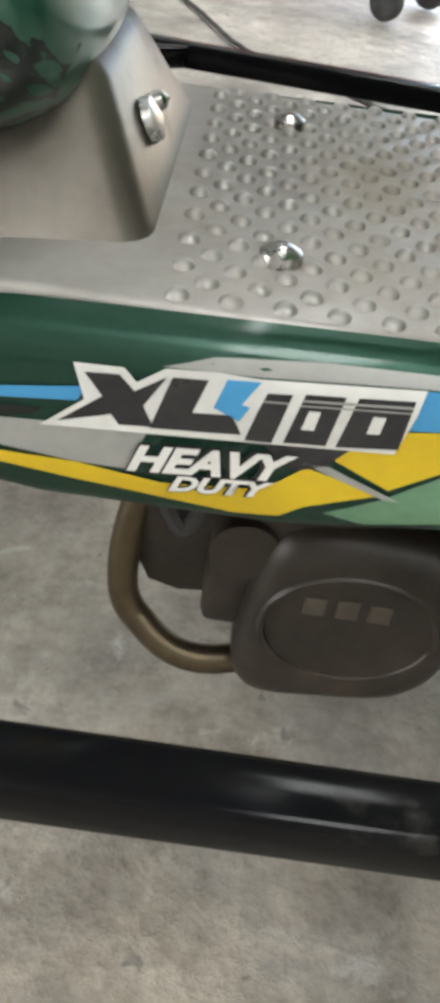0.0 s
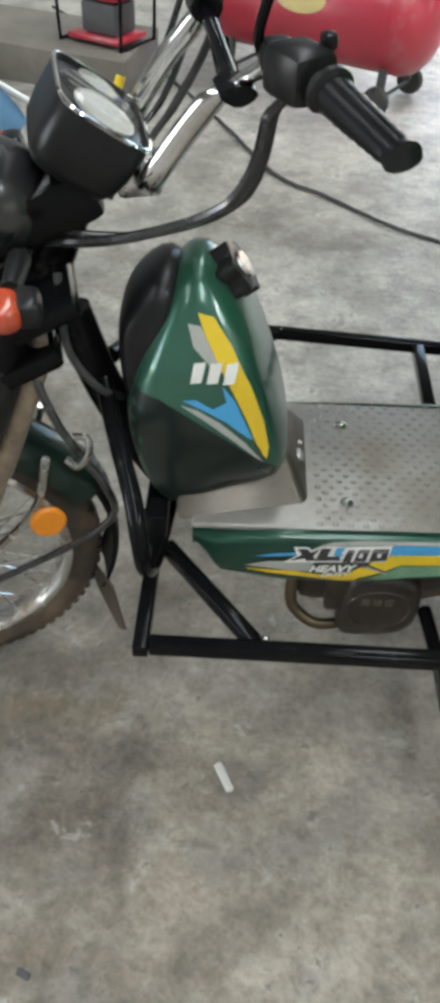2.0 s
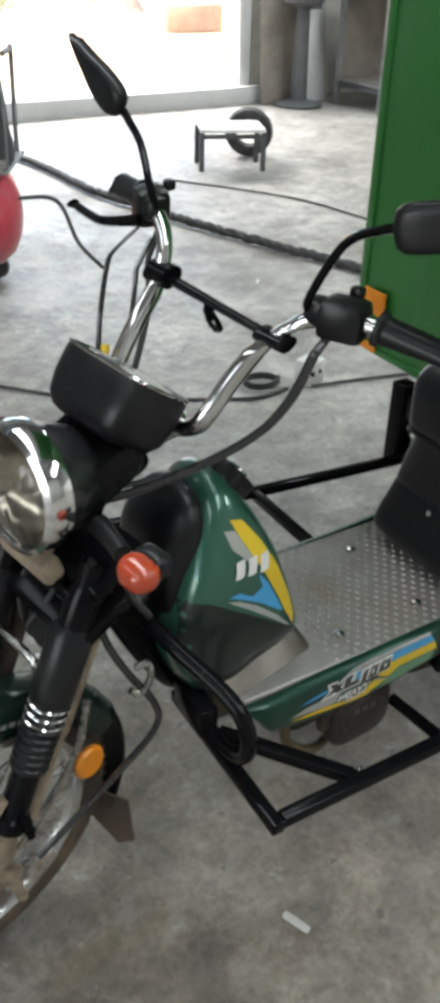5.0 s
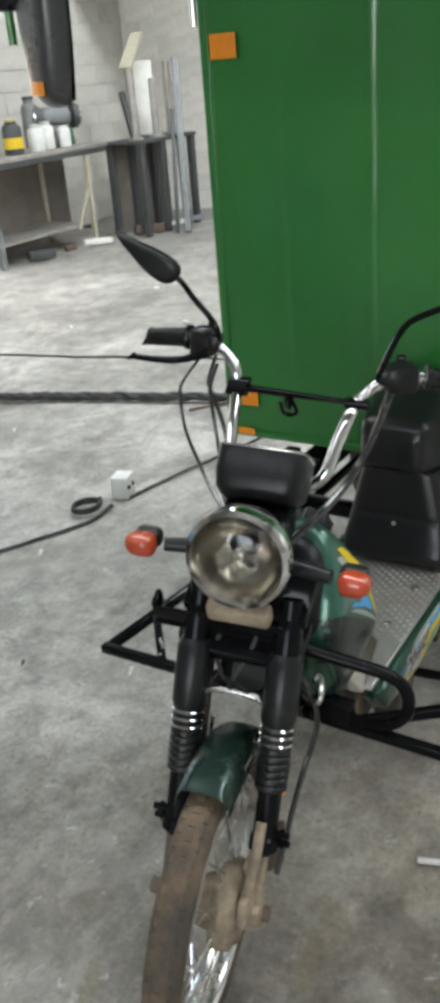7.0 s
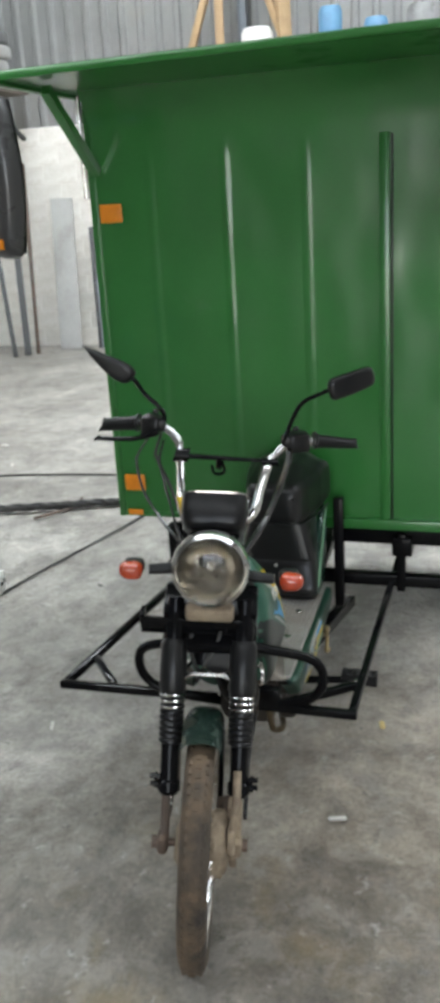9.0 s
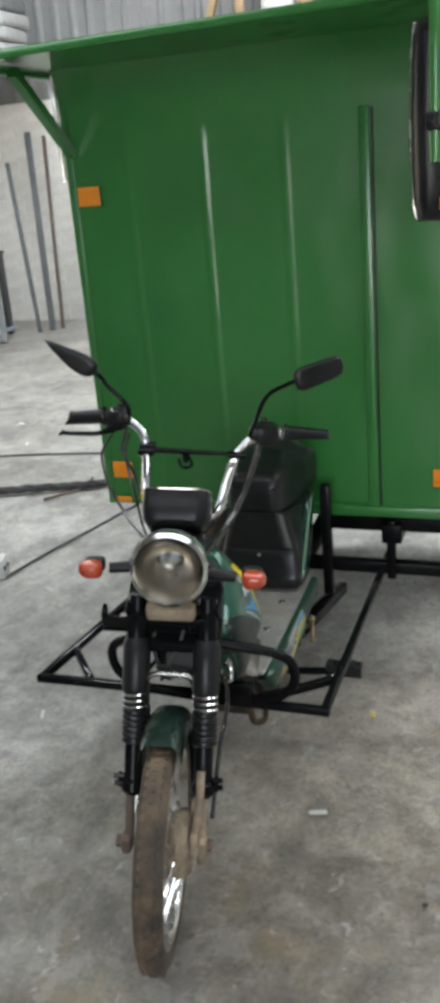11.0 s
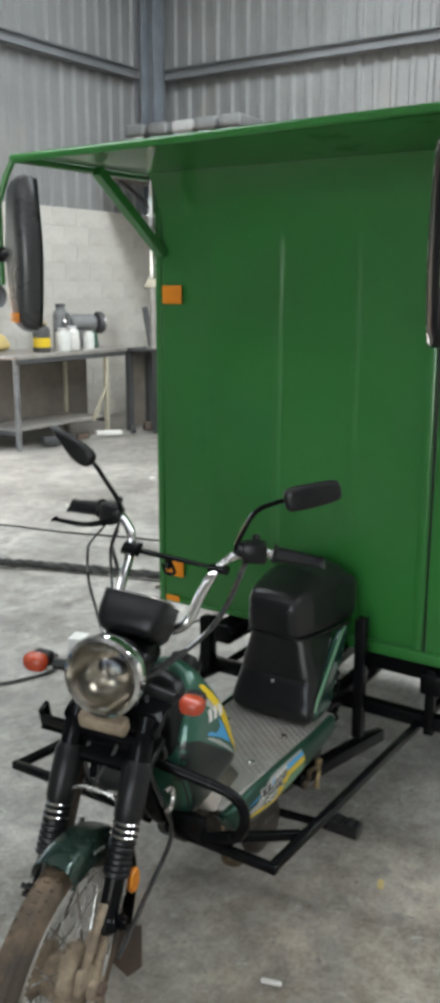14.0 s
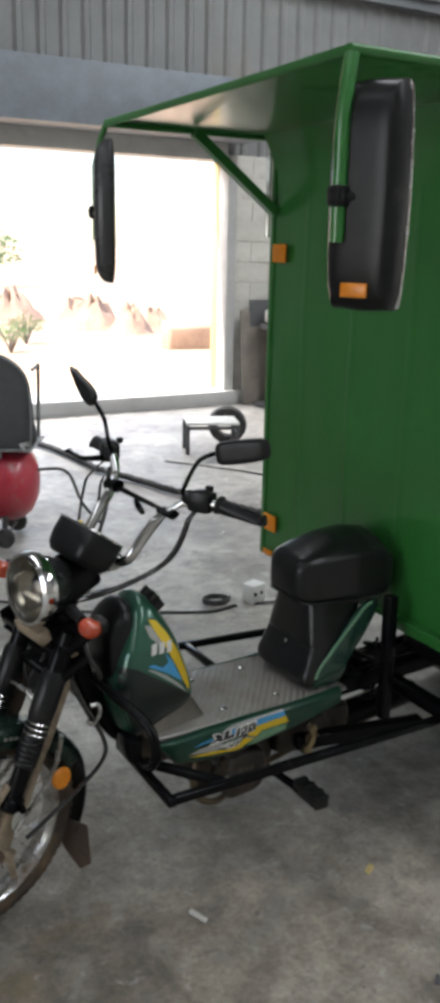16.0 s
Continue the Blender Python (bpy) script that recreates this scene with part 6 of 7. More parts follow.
# ---- loose things in the hall ----
def air_compressor():
    root = thing("air_compressor", 0.165, 3.48, 0.0, "red belt-driven air compressor on small wheels", "air compressor", turn=-30)
    root.scale = (0.91, 0.91, 0.91)
    R, ZC = 0.222, 0.350
    bm = lathe(bmesh.new(), [(0.0, -0.60), (0.095, -0.592), (0.163, -0.562), (0.208, -0.515), (R, -0.47), (R, 0.40), (0.208, 0.445), (0.163, 0.492), (0.095, 0.522), (0.0, 0.53)], (0, 0, ZC), (1, 0, 0), 48)
    tank = part("tank", bm, RED_PAINT, root, "red steel air tank")
    bm = bmesh.new()
    decal(bm, [(0.115 * math.cos(2 * math.pi * k / 32) + 0.0, 0.058 * math.sin(2 * math.pi * k / 32)) for k in range(32)],
          lambda a, b: (a, -math.cos(b / 0.2235 + 0.25) * 0.2235, ZC + math.sin(b / 0.2235 + 0.25) * 0.2235), 0.03)
    part("label", bm, YELLOW_EDGE, tank, "oval yellow label")
    for x in (-0.46, 0.39):
        part("weld_seam", lathe(bmesh.new(), [(0.221, -0.006), (0.2245, 0.0), (0.221, 0.006)], (x, 0, ZC), (1, 0, 0), 48), RED_PAINT, tank)
    part("platform", rbox(bmesh.new(), (0.0, 0.0, 0.697), (1.06, 0.40, 0.014), 0.004), GREY_PAINT, root, "grey steel platform")
    part("platform_lip", rbox(bmesh.new(), (-0.08, -0.2045, 0.677), (0.90, 0.006, 0.05), 0.002), GREY_PAINT, root)
    for x in (-0.30, 0.30):
        part("saddle", rbox(bmesh.new(), (x, 0, 0.677), (0.04, 0.26, 0.03), 0.004), GREY_PAINT, root)
    for x in (-0.37, 0.36):
        for y in (-0.13, 0.13):
            part("leg", tube(bmesh.new(), [(x, y * 0.9, 0.26), (x, y * 1.1, 0.07)], 0.014, square=True), DARK_STEEL, root)
            bm = lathe(bmesh.new(), [(0.0, -0.02), (0.02, -0.02), (0.052, -0.016), (0.058, -0.008), (0.058, 0.008), (0.052, 0.016), (0.02, 0.02), (0.0, 0.02)], (x, y * 1.32, 0.059), (0, 1, 0), 24)
            part("wheel", bm, HOSE_RUBBER, root, "small black wheel")
        part("axle", tube(bmesh.new(), [(x, -0.17, 0.06), (x, 0.17, 0.06)], 0.008, 8), DARK_STEEL, root)
    part("motor", lathe(bmesh.new(), [(0.0, -0.17), (0.09, -0.168), (0.115, -0.13), (0.115, 0.11), (0.10, 0.15), (0.0, 0.16)], (-0.33, 0.06, 0.845), (0, 1, 0), 28), GREY_PAINT, root, "dark electric motor")
    cowl = part("fan_cowl", lathe(bmesh.new(), [(0.0, 0.0), (0.03, 0.012), (0.045, 0.004), (0.06, 0.012), (0.075, 0.004), (0.09, 0.012), (0.105, 0.004), (0.125, 0.0), (0.138, -0.012), (0.14, -0.08), (0.0, -0.08)],
                                            (-0.33, -0.12, 0.855), (0, -1, 0), 36), GREY_PAINT, root, "grey ribbed fan cowl")
    part("cowl_rim", lathe(bmesh.new(), [(0.132, -0.004), (0.142, 0.0), (0.142, 0.012), (0.132, 0.014)], (-0.33, -0.12, 0.855), (0, -1, 0), 36, closed=True), STEEL, cowl)
    bm = bmesh.new()
    rbox(bm, (0.12, 0.06, 0.795), (0.24, 0.20, 0.18), 0.02)
    part("pump", bm, DARK_STEEL, root, "finned compressor pump")
    for k in range(8):
        part("cooling_fin", rbox(bmesh.new(), (0.12, 0.06, 0.90 + 0.024 * k), (0.20, 0.20, 0.009), 0.002), DARK_STEEL, root)
    part("cylinder", lathe(bmesh.new(), [(0, 0), (0.075, 0), (0.075, 0.24), (0.05, 0.26), (0, 0.26)], (0.12, 0.06, 0.865), (0, 0, 1), 24), DARK_STEEL, root)
    bm = bmesh.new()
    Pillow([(-0.12, 0.645), (-0.13, 0.84), (-0.10, 1.02), (-0.02, 1.12), (0.12, 1.17), (0.30, 1.17), (0.44, 1.12), (0.52, 1.02), (0.54, 0.84), (0.53, 0.645), (0.2, 0.642)], (0.2, 0.88), 0.035, 14, 3).build(bm, lambda a, b, h: (a, -0.155 + h, b + 0.065), 72, 10)
    guard = part("belt_guard", bm, DARK_STEEL, root, "dark sheet metal belt guard")
    part("guard_edge", tube(bmesh.new(), [(-0.125, -0.195, 0.715), (-0.13, -0.195, 0.905), (-0.10, -0.195, 1.085), (-0.02, -0.195, 1.180), (0.12, -0.195, 1.230), (0.30, -0.195, 1.230), (0.44, -0.195, 1.180), (0.52, -0.195, 1.085), (0.535, -0.195, 0.905),
                                      (0.53, -0.195, 0.715)], 0.006, 8, 5), GREY_PAINT, guard)
    for k in range(4):
        part("vent_slot", rbox(bmesh.new(), (0.20, -0.1905, 0.845 + 0.07 * k), (0.30 - 0.03 * k, 0.004, 0.016), 0.002), BLACK_PLASTIC, guard)
    part("handle_frame", tube(bmesh.new(), [(-0.52, -0.19, 0.703), (-0.52, -0.19, 1.065), (-0.48, -0.19, 1.105), (-0.15, -0.19, 1.115)], 0.011, 10, 5), GREY_PAINT, root, "bent grey tube frame")
    part("handle_frame", tube(bmesh.new(), [(0.50, 0.18, 0.705), (0.51, 0.18, 1.085), (0.51, 0.15, 1.115), (0.51, 0.0, 1.115)], 0.011, 10, 4), GREY_PAINT, root, "bent grey tube frame")
    part("gauge", lathe(bmesh.new(), [(0, 0), (0.03, 0), (0.032, 0.02), (0, 0.022)], (0.50, -0.17, 0.725), (0, -1, 0.2), 20), STEEL, root)
    part("air_filter", lathe(bmesh.new(), [(0, 0), (0.045, 0), (0.045, 0.05), (0.02, 0.07), (0, 0.07)], (0.22, 0.06, 1.065), (1, 0, 0), 20), BLACK_PLASTIC, root)
    for ob in root.children:
        if min(v.co.z for v in ob.data.vertices) > 0.64:
            ob.location.z -= 0.128
    part("hose", tube(bmesh.new(), [(0.51, 0.0, 0.42), (0.68, 0.05, 0.40), (0.76, 0.10, 0.2), (0.84, 0.3, 0.02)], 0.009, 8, 6), HOSE_RUBBER, root)
    return root


air_compressor()


def line_on_floor(name, pts, r, material, label, category, twist=0.0, seg=8):
    path = spline([(x, y, r + 0.002) for x, y in pts], 10)
    rng = random.Random(len(pts) + int(1000 * r))
    path = [p + Vector((rng.uniform(-1, 1), rng.uniform(-1, 1), 0)) * r * 0.35 for p in path]
    bm = bmesh.new()
    if twist:
        for s in range(3):
            pp = []
            fine = spline([tuple(p) for p in path], 4)
            for i, p in enumerate(fine):
                th = i * twist + s * 2.094
                pp.append(p + Vector((math.cos(th) * r * 0.5, math.cos(th) * r * 0.3, r * 0.2 + math.sin(th) * r * 0.5)))
            tube(bm, pp, r * 0.62, 6)
    else:
        tube(bm, path, r, seg)
    return tagged(part(name, bm, material, None, label, smooth=60), category=category)


line_on_floor("hose", [(1.2, 6.2), (1.30, 5.7), (1.40, 5.2), (1.45, 4.5), (1.55, 4.12), (1.65, 3.72), (1.81, 3.25), (1.96, 2.83), (2.16, 2.23), (2.33, 1.75), (2.6, 1.3)], 0.021, HOSE_RUBBER,
              "thick twisted black hose across the concrete floor", "hose", twist=0.35)
line_on_floor("power_cable", [(-1.1, 4.5), (-0.76, 4.0), (-0.50, 3.62), (-0.27, 3.17), (-0.15, 2.92), (-0.03, 2.63), (0.06, 2.50), (0.15, 2.43), (0.29, 2.28), (0.42, 2.17), (0.58, 2.08), (0.70, 2.02), (0.88, 1.94), (1.02, 1.95)], 0.0065, HOSE_RUBBER,
              "black power cable lying on the concrete floor", "cable")
line_on_floor("power_cable", [(1.10, 1.93), (1.35, 1.88), (1.75, 1.78), (2.1, 1.70), (2.6, 1.60)], 0.0055, HOSE_RUBBER, "thin dark cable lying on the concrete floor", "cable")
line_on_floor("thin_cable", [(2.0, 4.6), (2.41, 3.98), (2.55, 3.4), (2.72, 2.82), (2.8, 2.2), (2.78, 1.6)], 0.006, HOSE_RUBBER, "thin dark cable lying on the concrete floor", "cable")
bm = tube(bmesh.new(), [(0.96 + 0.060 * math.cos(t), 2.02 + 0.05 * math.sin(t), 0.008 + 0.002 * t) for t in [k * 0.42 for k in range(30)]], 0.006, 8)
tagged(part("cable_coil", bm, HOSE_RUBBER, None, "loose loop of black cable on the floor"), category="cable")
bm = rbox(bmesh.new(), (1.12, 1.97, 0.045), (0.085, 0.07, 0.09), 0.010, Matrix.Rotation(0.3, 3, "Z"))
sock = tagged(part("socket_box", bm, WHITE_PLASTIC, None, "white plastic socket box on the floor beside a cable"), category="socket box")
for k in (-1, 1):
    part("socket", lathe(bmesh.new(), [(0, 0), (0.010, 0), (0.009, 0.003), (0, 0.002)], (1.12 + 0.018 * k, 1.97 - 0.036 + 0.006 * k, 0.05), (-0.29, -0.95, 0), 16), BLACK_PLASTIC, sock)
bm = bmesh.new()
tube(bm, [(2.0, 2.25, 0.01), (2.08, 2.18, 0.015), (2.2, 2.12, 0.01), (2.35, 2.14, 0.012)], 0.008, 8, 5)
tagged(part("twig", bm, RUST, None, "short bent rusty wire on the floor"), category="scrap")


def scrap(x, y, sx, sy, turn, material, label, h=0.008):
    bm = rbox(bmesh.new(), (0, 0, 0), (sx, sy, h), h * 0.4)
    for v in bm.verts:
        v.co.z += 0.006 * noise.noise(v.co * 40) + (0.004 if v.co.x > 0 else 0)
    ob = part("litter", bm, material, None, label)
    ob.matrix_world = pose(x, y, h / 2 + 0.002, 0, 0, turn)
    return tagged(ob, category="litter", group="litter on the floor")


scrap(-0.06, 0.316, 0.048, 0.013, 118, CARD, "small white paper stub on the concrete floor", 0.011)
scrap(0.403, 0.262, 0.022, 0.016, 20, YELLOW_EDGE, "small yellowish chip on the concrete floor", 0.007)
rng = random.Random(11)
for x, y in ((-0.30, 0.02), (0.30, -0.10), (-1.30, 1.05), (-0.9, 0.9), (-0.62, 1.25), (0.62, 1.95), (0.10, 1.55), (1.5, 2.9), (1.25, 1.55), (2.6, 3.3), (3.1, 3.9), (0.95, 2.75), (-0.2, -0.25), (0.7, 0.0), (0.2, 1.25), (2.95, 2.9)):
    scrap(x, y, rng.uniform(0.008, 0.028), rng.uniform(0.006, 0.014), rng.uniform(0, 180), rng.choice([CARD, CARD, MORTAR, DARK_STEEL]), "small scrap on the concrete floor", 0.006)
scrap(4.2, 4.0, 0.06, 0.04, 30, CARD, "small white scrap on the concrete floor", 0.008)
scrap(3.4, 3.2, 0.05, 0.03, 80, CARD, "small white scrap on the concrete floor", 0.008)


def low_table():
    root = thing("low_table", 2.49, 4.80, 0, "low metal stool table with a pale worn top", "table", turn=-22)
    part("tabletop", rbox(bmesh.new(), (0, 0, 0.236), (0.40, 0.28, 0.022), 0.006), WHITE_PLASTIC, root, "pale worn tabletop")
    for x in (-0.19, 0.19):
        for y in (-0.12, 0.12):
            part("leg", tube(bmesh.new(), [(x, y, 0.0), (x, y, 0.224)], 0.014, square=True), DARK_STEEL, root)
    for y in (-0.12, 0.12):
        part("rail", tube(bmesh.new(), [(-0.176, y, 0.20), (0.176, y, 0.20)], 0.011, square=True), DARK_STEEL, root)


low_table()
bm = lathe(bmesh.new(), [(0.085, -0.03), (0.12, -0.042), (0.145, -0.036), (0.155, 0.0), (0.145, 0.036), (0.12, 0.042), (0.085, 0.03), (0.095, 0.0)], (0, 0, 0), (0, 1, 0), 48, closed=True)
ob = part("spare_tyre", bm, HOSE_RUBBER, None, "worn black tyre standing against the low table")
ob.matrix_world = pose(2.74, 4.98, 0.156, 8, 0, -35)
tagged(ob, category="tyre")


def workbench():
    root = thing("workbench", 5.25, 6.10, 0, "old steel workbench with a grimy top and open frame", "workbench")
    part("worktop", rbox(bmesh.new(), (0, 0, 0.875), (1.62, 0.66, 0.035), 0.005), ALU, root, "grimy pale worktop")
    part("apron", rbox(bmesh.new(), (0, -0.31, 0.835), (1.55, 0.03, 0.05), 0.004), DARK_STEEL, root)
    for x in (-0.76, 0.50):
        for y in (-0.29, 0.29):
            part("leg", tube(bmesh.new(), [(x, y, 0.0), (x, y, 0.857)], 0.019, square=True), PALE_STEEL if x > 0 else GREY_PAINT, root)
        part("foot_rail", tube(bmesh.new(), [(x, -0.268, 0.16), (x, 0.268, 0.16)], 0.018, square=True), DARK_STEEL, root)
    part("brace", tube(bmesh.new(), [(0.30, -0.285, 0.17), (0.49, -0.285, 0.50)], 0.013, square=True), PALE_STEEL, root)
    part("lower_shelf", rbox(bmesh.new(), (-0.13, 0.0, 0.19), (1.24, 0.52, 0.02), 0.004), ALU, root)
    # dark sheet added to dim the wall seen through the bench frame
    part("back_board", rbox(bmesh.new(), (0.05, 0.31, 0.47), (1.62, 0.02, 0.72), 0.004), DARK_WOOD, root, "dark sheet added where the wall under the bench looks dim")


workbench()


def jar(x, y, z, r, h, material, name, label, category, lid=None):
    bm = lathe(bmesh.new(), [(0, 0), (r * 0.96, 0), (r, 0.006), (r, h * 0.78), (r * 0.86, h * 0.88), (r * 0.6, h * 0.92), (r * 0.6, h), (0, h)], (0, 0, 0), (0, 0, 1), 22)
    ob = part(name, bm, material, None, label)
    ob.matrix_world = pose(x, y, z + 0.001)
    tagged(ob, category=category, group="containers on the workbench")
    if lid:
        part("lid", lathe(bmesh.new(), [(0, h * 0.99), (r * 0.66, h * 0.99), (r * 0.66, h * 1.06), (0, h * 1.07)], (0, 0, 0), (0, 0, 1), 18), lid, ob)
    return ob


jar(4.98, 5.95, 0.8935, 0.085, 0.27, DARK_STEEL, "oil_can", "dark oil can with a yellow band on the workbench", "can", YELLOW_EDGE)
bm = lathe(bmesh.new(), [(0.086, 0.05), (0.0862, 0.05), (0.0862, 0.14), (0.086, 0.14)], (0, 0, 0), (0, 0, 1), 22)
part("band", bm, YELLOW_DECAL, bpy.data.objects["oil_can"], "yellow band")
jar(5.24, 5.92, 0.8935, 0.075, 0.21, WHITE_PLASTIC, "paint_tin", "white paint tin on the workbench", "tin", WHITE_PLASTIC)
jar(5.43, 5.97, 0.8935, 0.075, 0.22, CARD, "paint_tin", "pale paint tin on the workbench", "tin", WHITE_PLASTIC)
jar(5.62, 5.92, 0.8935, 0.06, 0.18, WHITE_PLASTIC, "paint_tin", "small white tin on the workbench", "tin")
jar(5.78, 6.02, 0.8935, 0.065, 0.17, BIKE_GREEN, "paint_tin", "small green tin on the workbench", "tin", STEEL)
jar(5.62, 6.30, 0.8935, 0.08, 0.42, GREY_PAINT, "oil_can", "tall grey can on the workbench", "can", DARK_STEEL)


def bench_grinder(x, y, z):
    root = thing("bench_grinder", x, y, z, "grimy grey bench grinder with two wheel guards on the workbench", "grinder", turn=-25)
    part("foot", rbox(bmesh.new(), (0, 0, 0.03), (0.30, 0.20, 0.06), 0.012), GREY_PAINT, root)
    part("neck", rbox(bmesh.new(), (0, 0, 0.12), (0.10, 0.11, 0.14), 0.015), GREY_PAINT, root)
    part("motor", lathe(bmesh.new(), [(0, -0.14), (0.07, -0.14), (0.09, -0.11), (0.09, 0.11), (0.07, 0.14), (0, 0.14)], (0, 0, 0.25), (1, 0, 0), 24), GREY_PAINT, root)
    for s in (-1, 1):
        part("wheel_guard", lathe(bmesh.new(), [(0.03, 0), (0.11, 0), (0.115, 0.01), (0.115, 0.045), (0.11, 0.05), (0.03, 0.05)], (s * 0.19 - 0.025, 0, 0.25), (1, 0, 0), 28), DARK_STEEL, root)
        part("grinding_wheel", lathe(bmesh.new(), [(0, 0), (0.095, 0), (0.095, 0.03), (0, 0.03)], (s * 0.225 - 0.015, 0.0, 0.25), (1, 0, 0), 28), STEEL, root)


bench_grinder(5.82, 6.18, 0.8935)


def rack():
    root = thing("steel_rack", 6.55, 5.62, 0, "dark low steel rack with pipe offcuts standing on it", "rack")
    part("top_plate", rbox(bmesh.new(), (0, 0, 0.865), (0.95, 0.45, 0.03), 0.004), DARK_STEEL, root)
    for x in (-0.43, -0.10, 0.25, 0.43):
        part("leg", tube(bmesh.new(), [(x, -0.18, 0.0), (x, -0.18, 0.85)], 0.03, square=True), DARK_STEEL, root)
        part("leg", tube(bmesh.new(), [(x, 0.18, 0.0), (x, 0.18, 0.85)], 0.03, square=True), DARK_STEEL, root)
    part("back_sheet", rbox(bmesh.new(), (0, 0.215, 0.43), (0.9, 0.012, 0.82), 0.002), DARK_WOOD, root)


rack()
for x, y, h, material in ((6.22, 5.55, 0.62, ALU), (6.52, 5.52, 0.52, ALU), (6.83, 5.56, 0.66, ALU)):
    bm = lathe(bmesh.new(), [(0, 0), (0.075, 0), (0.075, 0.02), (0.038, 0.025), (0.034, h), (0.028, h), (0.028, h - 0.1), (0, h - 0.1)], (0, 0, 0), (0, 0, 1), 20)
    ob = part("pipe_stub", bm, material, None, "flanged grey pipe stub standing on the rack")
    ob.matrix_world = pose(x, y, 0.882)
    tagged(ob, category="pipe", group="pipe stubs on the rack")
for (x, y, z), (x2, y2, z2), (w, d), material, nm, lab in (
        ((6.62, 5.70, 0.88), (6.80, 5.84, 1.56), (0.21, 0.03), PALE_BOARD, "board", "whitish board leaning on the rack"),
        ((6.20, 5.58, 1.49), (6.74, 5.80, 1.80), (0.12, 0.025), PALE_STEEL, "board", "pale dusty board resting across a pipe stub"),
        ((6.36, 5.14, 0.0), (6.76, 5.40, 1.56), (0.065, 0.065), GREY_PAINT, "steel_bar", "thick grey steel bar leaning by the rack"),
        ((6.30, 5.22, 0.0), (6.62, 5.39, 1.12), (0.035, 0.035), DARK_STEEL, "steel_bar", "thin dark steel bar leaning by the rack"),
        ((6.33, 5.66, 0.88), (6.40, 5.80, 1.30), (0.05, 0.05), DARK_STEEL, "offcut", "dark steel offcut standing on the rack"),
        ((6.95, 5.05, 0.0), (7.45, 5.45, 1.75), (0.045, 0.045), DARK_STEEL, "steel_bar", "long dark steel bar leaning on the wall"),
        ((7.05, 4.95, 0.0), (7.62, 5.25, 2.05), (0.07, 0.03), DARK_STEEL, "steel_bar", "long dark steel bar leaning on the wall"),
        ((7.15, 4.88, 0.0), (7.70, 5.10, 2.0), (0.04, 0.04), RUST, "steel_bar", "long rusty steel bar leaning on the wall"),
        ((7.45, 4.62, 0.0), (7.70, 4.68, 1.62), (0.24, 0.03), PLASTER, "panel", "tall grey board leaning on the end wall"),
        ((7.50, 4.28, 0.0), (7.70, 4.36, 1.30), (0.05, 0.05), DARK_STEEL, "steel_bar", "dark steel bar leaning on the wall"),
        ((7.48, 4.20, 0.0), (7.70, 4.30, 1.10), (0.10, 0.03), STEEL_PAINT, "steel_bar", "grey steel bar leaning on the wall")):
    a, b = Vector((x, y, z + 0.012)), Vector((x2, y2, z2))
    q = (b - a).to_track_quat("Z", "X").to_matrix()
    ob = part(nm, rbox(bmesh.new(), (a + b) / 2, (d, w, (b - a).length), 0.003, q), material, None, lab)
    tagged(ob, category="board" if "board" in lab else "bar", group="" if "board" in lab else "bars leaning on the wall")
# by the door jamb
def vice_stand():
    root = thing("vice_stand", 4.12, 6.42, 0, "bench vice on a dark steel stand", "vice")
    part("stand", lathe(bmesh.new(), [(0, 0), (0.2, 0), (0.2, 0.02), (0.07, 0.05), (0.05, 0.72), (0.16, 0.76), (0.16, 0.80), (0, 0.80)], (0, 0, 0), (0, 0, 1), 20), DARK_STEEL, root)
    bm = rbox(bmesh.new(), (0, -0.02, 0.87), (0.14, 0.26, 0.12), 0.015)
    rbox(bm, (0, -0.12, 0.93), (0.17, 0.05, 0.10), 0.008)
    rbox(bm, (0, -0.02, 0.93), (0.17, 0.05, 0.10), 0.008)
    tube(bm, [(0, -0.15, 0.86), (0, -0.26, 0.86)], 0.016, 10)
    part("vice", bm, WHITE_PLASTIC, root, "pale painted vice")
    part("handle", tube(bmesh.new(), [(-0.12, -0.25, 0.84), (0.12, -0.25, 0.88)], 0.008, 8), STEEL, root)


vice_stand()
for x, y, w, h, lean, material, lab in ((4.02, 6.62, 0.34, 0.92, 6, DARK_WOOD, "dark sheet leaning on the wall beside the doorway"), (4.36, 6.60, 0.26, 0.86, 8, PLASTER, "grey board leaning on the wall"),
                                        (4.20, 6.66, 0.5, 1.02, 3, DARK_STEEL, "dark steel sheet leaning on the wall")):
    ob = part("leaning_sheet", rbox(bmesh.new(), (0, 0, h / 2), (w, 0.02, h), 0.004), material, None, lab)
    ob.matrix_world = pose(x, y - 0.06, 0.003, -lean, 0, 0)
    tagged(ob, category="sheet", group="sheets beside the doorway")
bm = bmesh.new()
lathe(bm, [(0, 0), (0.09, 0.0), (0.11, 0.03), (0.115, 0.05), (0.105, 0.045), (0.085, 0.012), (0, 0.01)], (5.12, 6.716, 1.42), (0, -1, 0.02), 28)
tube(bm, [(5.12, 6.700, 1.53), (5.13, 6.722, 1.78)], 0.008, 8)
tagged(part("hanging_pan", bm, DARK_STEEL, None, "dark ladle hanging on the whitewashed wall"), category="pan")
bm = bmesh.new()
Pillow([(-0.22, 0.0), (-0.2, 0.12), (-0.05, 0.19), (0.16, 0.15), (0.24, 0.04), (0.2, 0.0), (0.0, -0.01)], (0, 0.08), 0.12, 3, 2).build(bm, lambda a, b, h: (4.66 + a, 6.35 + h, 0.905 + b), 40, 10)
